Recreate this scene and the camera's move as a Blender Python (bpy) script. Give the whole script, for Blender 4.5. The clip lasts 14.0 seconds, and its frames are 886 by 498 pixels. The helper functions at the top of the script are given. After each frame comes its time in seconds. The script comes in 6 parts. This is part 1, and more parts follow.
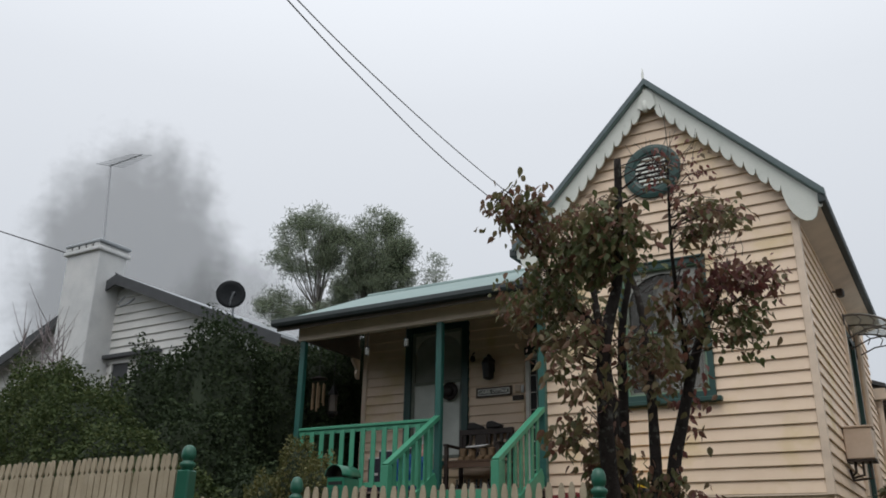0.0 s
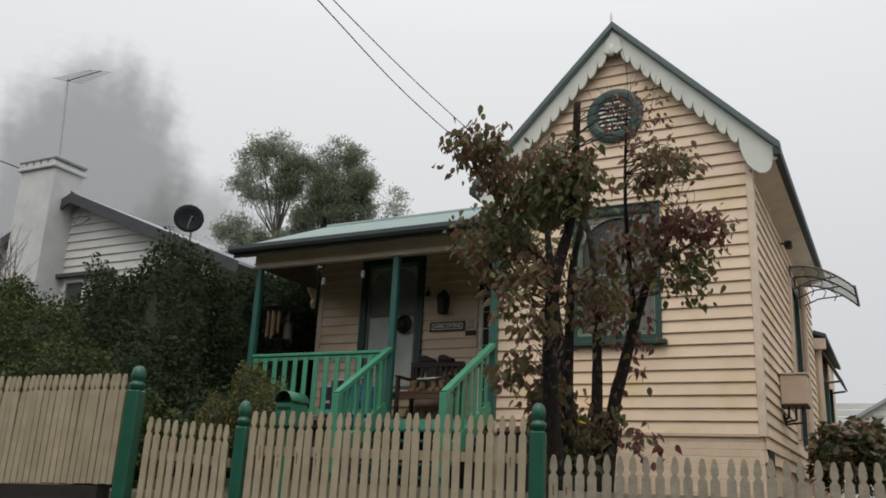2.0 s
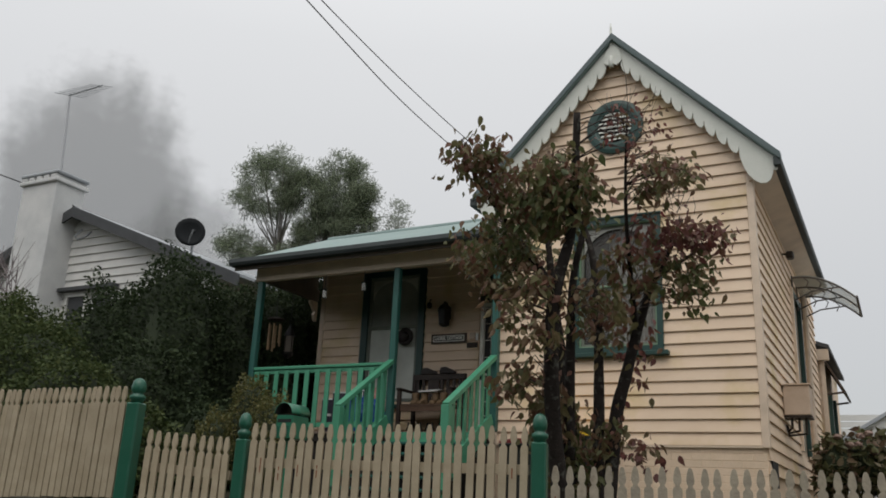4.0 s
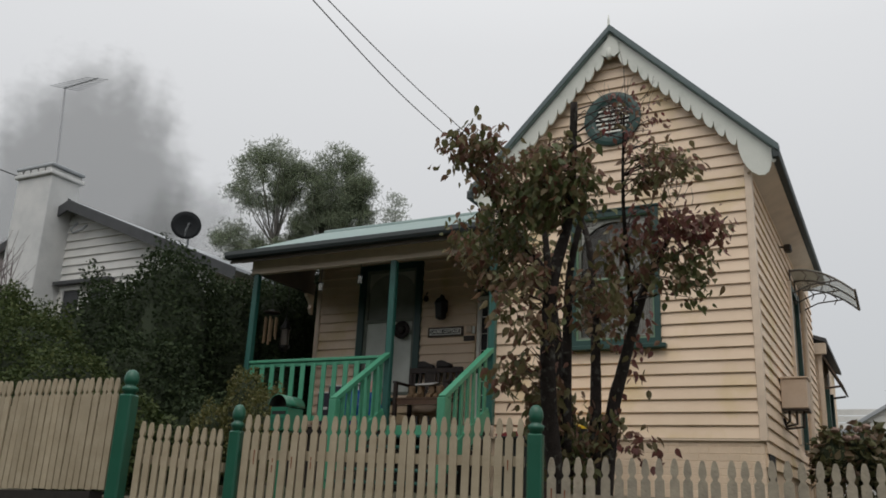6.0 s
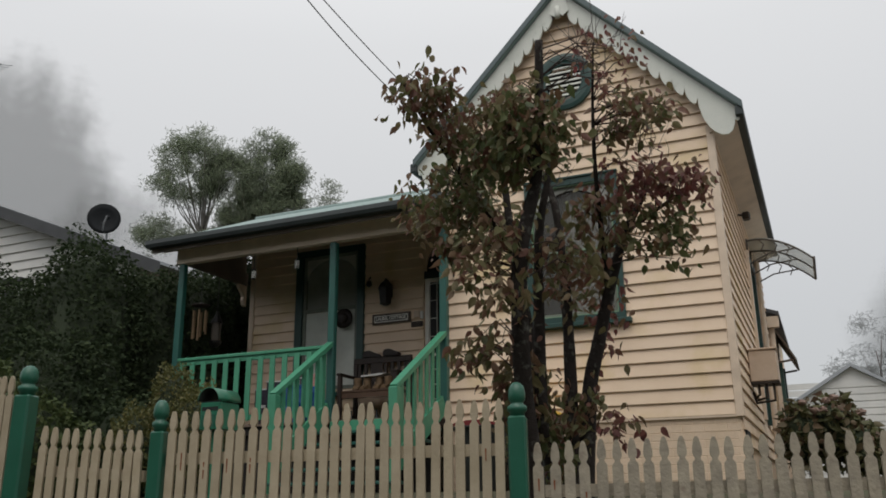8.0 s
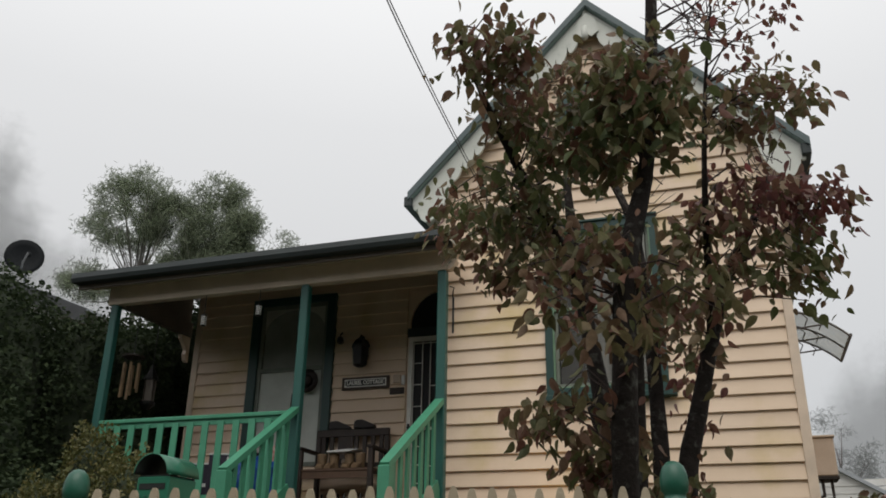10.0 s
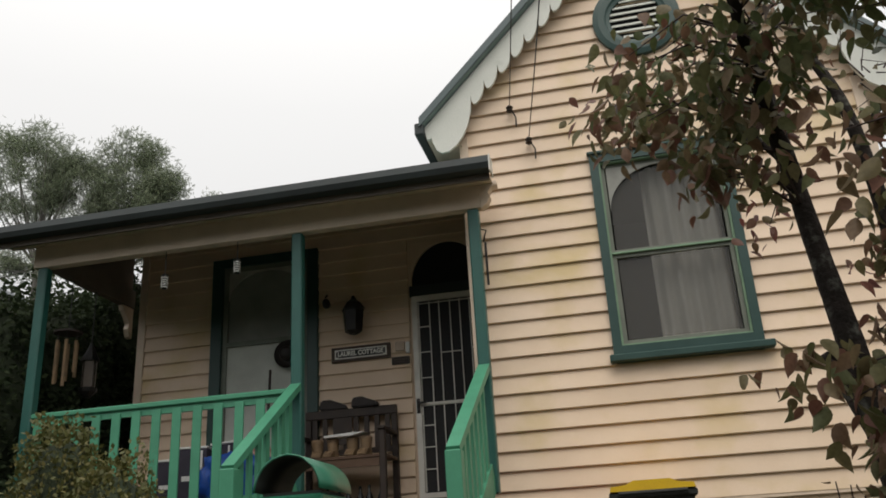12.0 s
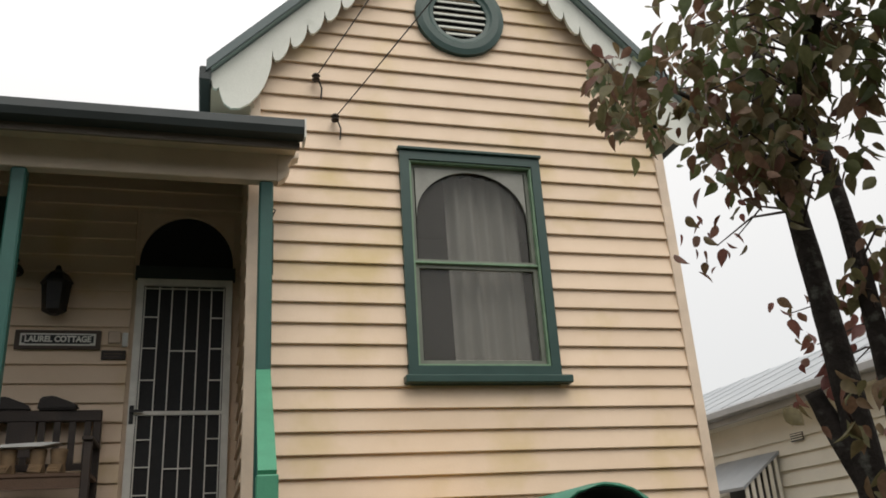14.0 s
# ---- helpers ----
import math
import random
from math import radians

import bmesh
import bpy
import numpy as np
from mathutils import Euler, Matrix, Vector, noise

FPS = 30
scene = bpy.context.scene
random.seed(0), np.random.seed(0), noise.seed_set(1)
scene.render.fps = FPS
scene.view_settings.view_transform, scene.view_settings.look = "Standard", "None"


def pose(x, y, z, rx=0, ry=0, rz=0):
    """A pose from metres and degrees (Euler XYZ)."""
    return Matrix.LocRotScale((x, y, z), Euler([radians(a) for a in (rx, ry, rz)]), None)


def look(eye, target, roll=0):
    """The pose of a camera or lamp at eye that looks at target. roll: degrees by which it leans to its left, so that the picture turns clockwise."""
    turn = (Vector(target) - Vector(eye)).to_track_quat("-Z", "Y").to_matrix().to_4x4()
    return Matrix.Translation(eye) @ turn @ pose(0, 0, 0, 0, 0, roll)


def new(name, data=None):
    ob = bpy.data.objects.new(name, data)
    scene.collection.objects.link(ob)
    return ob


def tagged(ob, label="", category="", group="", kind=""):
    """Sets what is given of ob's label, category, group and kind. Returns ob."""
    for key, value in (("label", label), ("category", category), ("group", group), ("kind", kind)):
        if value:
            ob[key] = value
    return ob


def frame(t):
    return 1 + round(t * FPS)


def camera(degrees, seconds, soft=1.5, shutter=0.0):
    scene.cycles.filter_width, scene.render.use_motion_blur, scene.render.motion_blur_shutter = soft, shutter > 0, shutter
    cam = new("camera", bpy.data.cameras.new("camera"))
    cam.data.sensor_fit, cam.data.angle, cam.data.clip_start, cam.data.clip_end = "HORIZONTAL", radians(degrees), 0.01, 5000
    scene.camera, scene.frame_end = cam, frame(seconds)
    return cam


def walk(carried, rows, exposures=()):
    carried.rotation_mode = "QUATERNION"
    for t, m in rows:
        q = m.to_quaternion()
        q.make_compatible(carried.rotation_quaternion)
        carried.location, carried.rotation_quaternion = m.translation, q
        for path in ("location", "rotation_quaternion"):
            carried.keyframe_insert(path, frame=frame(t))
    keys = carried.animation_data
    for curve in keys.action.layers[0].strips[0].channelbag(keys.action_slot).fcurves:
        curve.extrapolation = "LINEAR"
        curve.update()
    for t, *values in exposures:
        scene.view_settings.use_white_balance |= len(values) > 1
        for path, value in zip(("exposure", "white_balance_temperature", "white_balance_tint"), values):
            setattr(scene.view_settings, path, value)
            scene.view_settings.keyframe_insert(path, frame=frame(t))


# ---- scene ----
cam = camera(55.3, 14.0, soft=1.75)
PATH = [
    (0, (0.286, 0.05, 1.327), (-0.689, 1.65, 2.027), 1.2),
    (0.5, (0.343, 0.034, 1.31), (-0.565, 1.721, 1.886), 2.9),
    (1, (0.343, 0.028, 1.302), (-0.564, 1.737, 1.81), 3.4),
    (1.5, (0.358, 0.023, 1.299), (-0.561, 1.727, 1.801), 3.2),
    (2, (0.373, 0.03, 1.313), (-0.545, 1.717, 1.87), 3.0),
    (2.5, (0.389, 0.032, 1.307), (-0.53, 1.709, 1.893), 2.6),
    (3, (0.387, 0.03, 1.301), (-0.536, 1.704, 1.89), 2.5),
    (5.5, (0.365, 0.098, 1.293), (-0.545, 1.782, 1.872), 3.3),
    (6, (0.359, 0.118, 1.28), (-0.556, 1.8, 1.856), 2.8),
    (6.5, (0.22, 0.192, 1.262), (-0.683, 1.882, 1.836), 1.5),
    (7, (-0.005, 0.371, 1.281), (-0.825, 2.11, 1.831), -0.1),
    (7.2, (-0.046, 0.421, 1.275), (-0.85, 2.173, 1.81), 0.1),
    (9.5, (-1.14, 2.144, 1.436), (-1.831, 3.872, 2.169), -1.7),
    (10, (-1.641, 2.435, 1.509), (-2.254, 4.184, 2.263), 1.0),
    (10.5, (-1.974, 2.912, 1.581), (-2.581, 4.674, 2.307), 1.5),
    (11, (-2.455, 3.159, 1.612), (-3.021, 4.944, 2.315), -0.9),
    (11.5, (-2.938, 3.429, 1.704), (-3.396, 5.259, 2.367), -3.3),
    (12, (-3.412, 3.693, 1.803), (-3.777, 5.531, 2.504), -3.4),
    (12.5, (-3.79, 3.907, 1.856), (-3.888, 5.794, 2.509), -4.9),
    (13, (-4.173, 4.198, 1.897), (-4.028, 6.093, 2.521), -3.8),
    (13.5, (-4.544, 4.515, 1.963), (-4.226, 6.381, 2.608), -1.6),
    (14, (-4.836, 4.816, 2.012), (-4.312, 6.611, 2.723), -3.6),
]
walk(cam, [(t, look(eye, target, roll)) for t, eye, target, roll in PATH],
     exposures=[(0, 0.1, 6150, 10), (0.5, 0.46, 6550, 10), (1.5, 0.46, 6550, 10), (2.0, 0.14, 6480, 10), (3.0, 0.03, 6450, 10), (5.5, 0.0, 6450, 10), (6.5, 0.0, 6450, 10), (9.5, 0.0, 6500, 10), (10.5, 0.17, 6530, 10), (11.0, 0.2, 6560, 10), (11.5, 0.29, 6620, 10), (12.0, 0.31, 6680, 10), (12.5, 0.11, 6740, 10), (13.0, 0.5, 6700, 10), (14.0, 0.44, 6700, 10)])

# ---- sky and light: thick fog under an overcast sky ----
world = bpy.data.worlds.new("fog_sky")
scene.world = world
world.use_nodes = True
wn, wl = world.node_tree.nodes, world.node_tree.links
wn.clear()
w_out = wn.new("ShaderNodeOutputWorld")
w_sky = wn.new("ShaderNodeTexSky")
w_sky.sky_type, w_sky.sun_disc = "NISHITA", False
w_sky.sun_elevation, w_sky.sun_rotation = radians(52), radians(200)
w_bg = wn.new("ShaderNodeBackground")
w_bg.inputs["Strength"].default_value = 0.012
w_co = wn.new("ShaderNodeTexCoord")
w_sep = wn.new("ShaderNodeSeparateXYZ")
w_rmp = wn.new("ShaderNodeValToRGB")
w_rmp.color_ramp.elements[0].position, w_rmp.color_ramp.elements[0].color = 0.0, (0.46, 0.46, 0.455, 1)
w_rmp.color_ramp.elements[1].position, w_rmp.color_ramp.elements[1].color = 1.0, (1.25, 1.25, 1.24, 1)
w_mid = w_rmp.color_ramp.elements.new(0.5)
w_mid.color = (0.72, 0.72, 0.715, 1)
w_fog = wn.new("ShaderNodeBackground")
w_add = wn.new("ShaderNodeAddShader")
wl.new(w_sky.outputs[0], w_bg.inputs["Color"])
wl.new(w_co.outputs["Generated"], w_sep.inputs[0])
wl.new(w_sep.outputs["Z"], w_rmp.inputs[0])
wl.new(w_rmp.outputs[0], w_fog.inputs["Color"])
wl.new(w_bg.outputs[0], w_add.inputs[0])
wl.new(w_fog.outputs[0], w_add.inputs[1])
wl.new(w_add.outputs[0], w_out.inputs["Surface"])
sun = new("sun", bpy.data.lights.new("sun", "SUN"))
sun.data.energy, sun.data.angle, sun.data.color = 1.1, radians(50), (1.0, 0.95, 0.87)
sun.matrix_world = look((1, -2, 24), (-3, 10, 3))


# ---- materials ----
def surface(name, base, other=None, scale=6.0, rough=0.6, bump=0.15, fine=90.0, metal=0.0, vary=0.0, stain=None, stain_scale=1.5, stain_at=0.6, island=False, spec=0.5, speck=0.35):
    """A painted or natural surface: two colours mixed by noise, a stain with its own shape, fine relief."""
    m = bpy.data.materials.new(name)
    m.use_nodes = True
    n, l = m.node_tree.nodes, m.node_tree.links
    b = n["Principled BSDF"]
    b.inputs["Metallic"].default_value = metal
    b.inputs["Specular IOR Level"].default_value = spec
    geo = n.new("ShaderNodeNewGeometry")
    where = geo.outputs["Position"]

    def noisy(size, detail=4.0):
        t = n.new("ShaderNodeTexNoise")
        t.inputs["Scale"].default_value, t.inputs["Detail"].default_value = size, detail
        l.new(where, t.inputs["Vector"])
        return t.outputs["Fac"]

    def ramp(fac, lo, hi):
        r = n.new("ShaderNodeMapRange")
        r.inputs["From Min"].default_value, r.inputs["From Max"].default_value = lo, hi
        l.new(fac, r.inputs["Value"])
        return r.outputs["Result"]

    def mix(fac, a, c):
        x = n.new("ShaderNodeMix")
        x.data_type = "RGBA"
        l.new(fac, x.inputs["Factor"])
        for s, v in ((x.inputs["A"], a), (x.inputs["B"], c)):
            if isinstance(v, tuple):
                s.default_value = (*v, 1)
            else:
                l.new(v, s)
        return x.outputs["Result"]

    other = other or tuple(0.8 * v for v in base)
    col = mix(ramp(noisy(scale), 0.35, 0.7), base, other)
    grain = noisy(fine, 3.0)
    col = mix(ramp(grain, 0.4, 0.4 + 0.5 / max(speck, 0.05)), col, tuple(0.7 * v for v in base))
    if stain:
        col = mix(ramp(noisy(stain_scale, 6.0), stain_at, stain_at + 0.18), col, stain)
    if vary:
        if island:
            rnd = geo.outputs["Random Per Island"]
        else:
            rnd = n.new("ShaderNodeObjectInfo").outputs["Random"]
        hsv = n.new("ShaderNodeHueSaturation")
        l.new(ramp2(n, l, rnd, 1 - vary, 1 + vary), hsv.inputs["Value"])
        l.new(col, hsv.inputs["Color"])
        col = hsv.outputs["Color"]
    l.new(col, b.inputs["Base Color"])
    l.new(ramp2(n, l, noisy(scale * 2), rough - 0.08, rough + 0.08), b.inputs["Roughness"])
    if bump:
        bp = n.new("ShaderNodeBump")
        bp.inputs["Strength"].default_value, bp.inputs["Distance"].default_value = bump, 0.01
        l.new(grain, bp.inputs["Height"])
        l.new(bp.outputs["Normal"], b.inputs["Normal"])
    return m


def ramp2(n, l, fac, lo, hi):
    r = n.new("ShaderNodeMapRange")
    r.inputs["To Min"].default_value, r.inputs["To Max"].default_value = lo, hi
    l.new(fac, r.inputs["Value"])
    return r.outputs["Result"]


def leafy(name, stops, rough=0.5, clear=0.0, through_light=0.25):
    """Leaves: each leaf takes its colour from a ramp; clear is transparency imitating fog."""
    m = bpy.data.materials.new(name)
    m.use_nodes = True
    n, l = m.node_tree.nodes, m.node_tree.links
    b, out = n["Principled BSDF"], n["Material Output"]
    geo = n.new("ShaderNodeNewGeometry")
    r = n.new("ShaderNodeValToRGB")
    while len(r.color_ramp.elements) < len(stops):
        r.color_ramp.elements.new(0.5)
    for e, (p, c) in zip(r.color_ramp.elements, stops):
        e.position, e.color = p, (*c, 1)
    l.new(geo.outputs["Random Per Island"], r.inputs[0])
    t = n.new("ShaderNodeTexNoise")
    t.inputs["Scale"].default_value = 60
    l.new(geo.outputs["Position"], t.inputs["Vector"])
    hsv = n.new("ShaderNodeHueSaturation")
    l.new(ramp2(n, l, t.outputs["Fac"], 0.6, 1.4), hsv.inputs["Value"])
    l.new(r.outputs[0], hsv.inputs["Color"])
    l.new(hsv.outputs[0], b.inputs["Base Color"])
    b.inputs["Roughness"].default_value = rough
    b.inputs["Specular IOR Level"].default_value = 0.3
    tr = n.new("ShaderNodeBsdfTranslucent")
    l.new(hsv.outputs[0], tr.inputs["Color"])
    mx = n.new("ShaderNodeMixShader")
    mx.inputs[0].default_value = through_light
    l.new(b.outputs[0], mx.inputs[1])
    l.new(tr.outputs[0], mx.inputs[2])
    last = mx.outputs[0]
    if clear:
        tp = n.new("ShaderNodeBsdfTransparent")
        m2 = n.new("ShaderNodeMixShader")
        m2.inputs[0].default_value = clear
        l.new(last, m2.inputs[1])
        l.new(tp.outputs[0], m2.inputs[2])
        last = m2.outputs[0]
    l.new(last, out.inputs["Surface"])
    return m


def misty(name, centre, radii, dense, turn, ragged=0.30, size=0.42):
    """Far crown foliage, turned about z; transparency, ragged towards the rim, imitates fog haze."""
    m = bpy.data.materials.new(name)
    m.use_nodes = True
    n, l = m.node_tree.nodes, m.node_tree.links
    b, out = n["Principled BSDF"], n["Material Output"]
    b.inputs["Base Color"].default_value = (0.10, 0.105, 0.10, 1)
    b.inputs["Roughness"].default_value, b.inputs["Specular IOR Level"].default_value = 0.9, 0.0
    geo = n.new("ShaderNodeNewGeometry")
    off = n.new("ShaderNodeVectorMath")
    off.operation, off.inputs[1].default_value = "SUBTRACT", centre
    rot = n.new("ShaderNodeVectorRotate")
    rot.rotation_type = "Z_AXIS"
    rot.inputs["Angle"].default_value = -turn
    flat = n.new("ShaderNodeVectorMath")
    flat.operation, flat.inputs[1].default_value = "MULTIPLY", (1, 0, 1)
    div = n.new("ShaderNodeVectorMath")
    div.operation, div.inputs[1].default_value = "DIVIDE", radii
    size_ = n.new("ShaderNodeVectorMath")
    size_.operation = "LENGTH"
    l.new(geo.outputs["Position"], off.inputs[0])
    l.new(off.outputs[0], rot.inputs["Vector"])
    l.new(rot.outputs[0], flat.inputs[0])
    l.new(flat.outputs[0], div.inputs[0])
    l.new(div.outputs[0], size_.inputs[0])
    t = n.new("ShaderNodeTexNoise")
    t.inputs["Scale"].default_value, t.inputs["Detail"].default_value, t.inputs["Roughness"].default_value = size, 4.0, 0.55
    l.new(flat.outputs[0], t.inputs["Vector"])
    add = n.new("ShaderNodeMath")
    add.operation, add.inputs[1].default_value = "MULTIPLY_ADD", ragged * 2
    l.new(t.outputs["Fac"], add.inputs[0])
    l.new(size_.outputs["Value"], add.inputs[2])
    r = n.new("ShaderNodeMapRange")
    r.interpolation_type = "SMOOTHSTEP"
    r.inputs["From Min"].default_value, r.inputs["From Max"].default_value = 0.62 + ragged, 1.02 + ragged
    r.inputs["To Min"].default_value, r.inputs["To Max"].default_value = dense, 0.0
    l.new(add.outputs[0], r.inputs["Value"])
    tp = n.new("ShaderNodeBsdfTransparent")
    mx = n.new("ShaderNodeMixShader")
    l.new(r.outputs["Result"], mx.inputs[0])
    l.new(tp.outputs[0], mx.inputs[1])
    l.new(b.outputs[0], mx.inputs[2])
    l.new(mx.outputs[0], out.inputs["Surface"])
    return m


def glass(name, tint, rough=0.02, alpha=0.5):
    m = bpy.data.materials.new(name)
    m.use_nodes = True
    n, l = m.node_tree.nodes, m.node_tree.links
    b = n["Principled BSDF"]
    b.inputs["Base Color"].default_value = (*tint, 1)
    b.inputs["Roughness"].default_value = rough
    tp = n.new("ShaderNodeBsdfTransparent")
    tp.inputs["Color"].default_value = (0.92, 0.93, 0.92, 1)
    mx = n.new("ShaderNodeMixShader")
    mx.inputs[0].default_value = alpha
    l.new(b.outputs[0], mx.inputs[1])
    l.new(tp.outputs[0], mx.inputs[2])
    l.new(mx.outputs[0], n["Material Output"].inputs["Surface"])
    return m


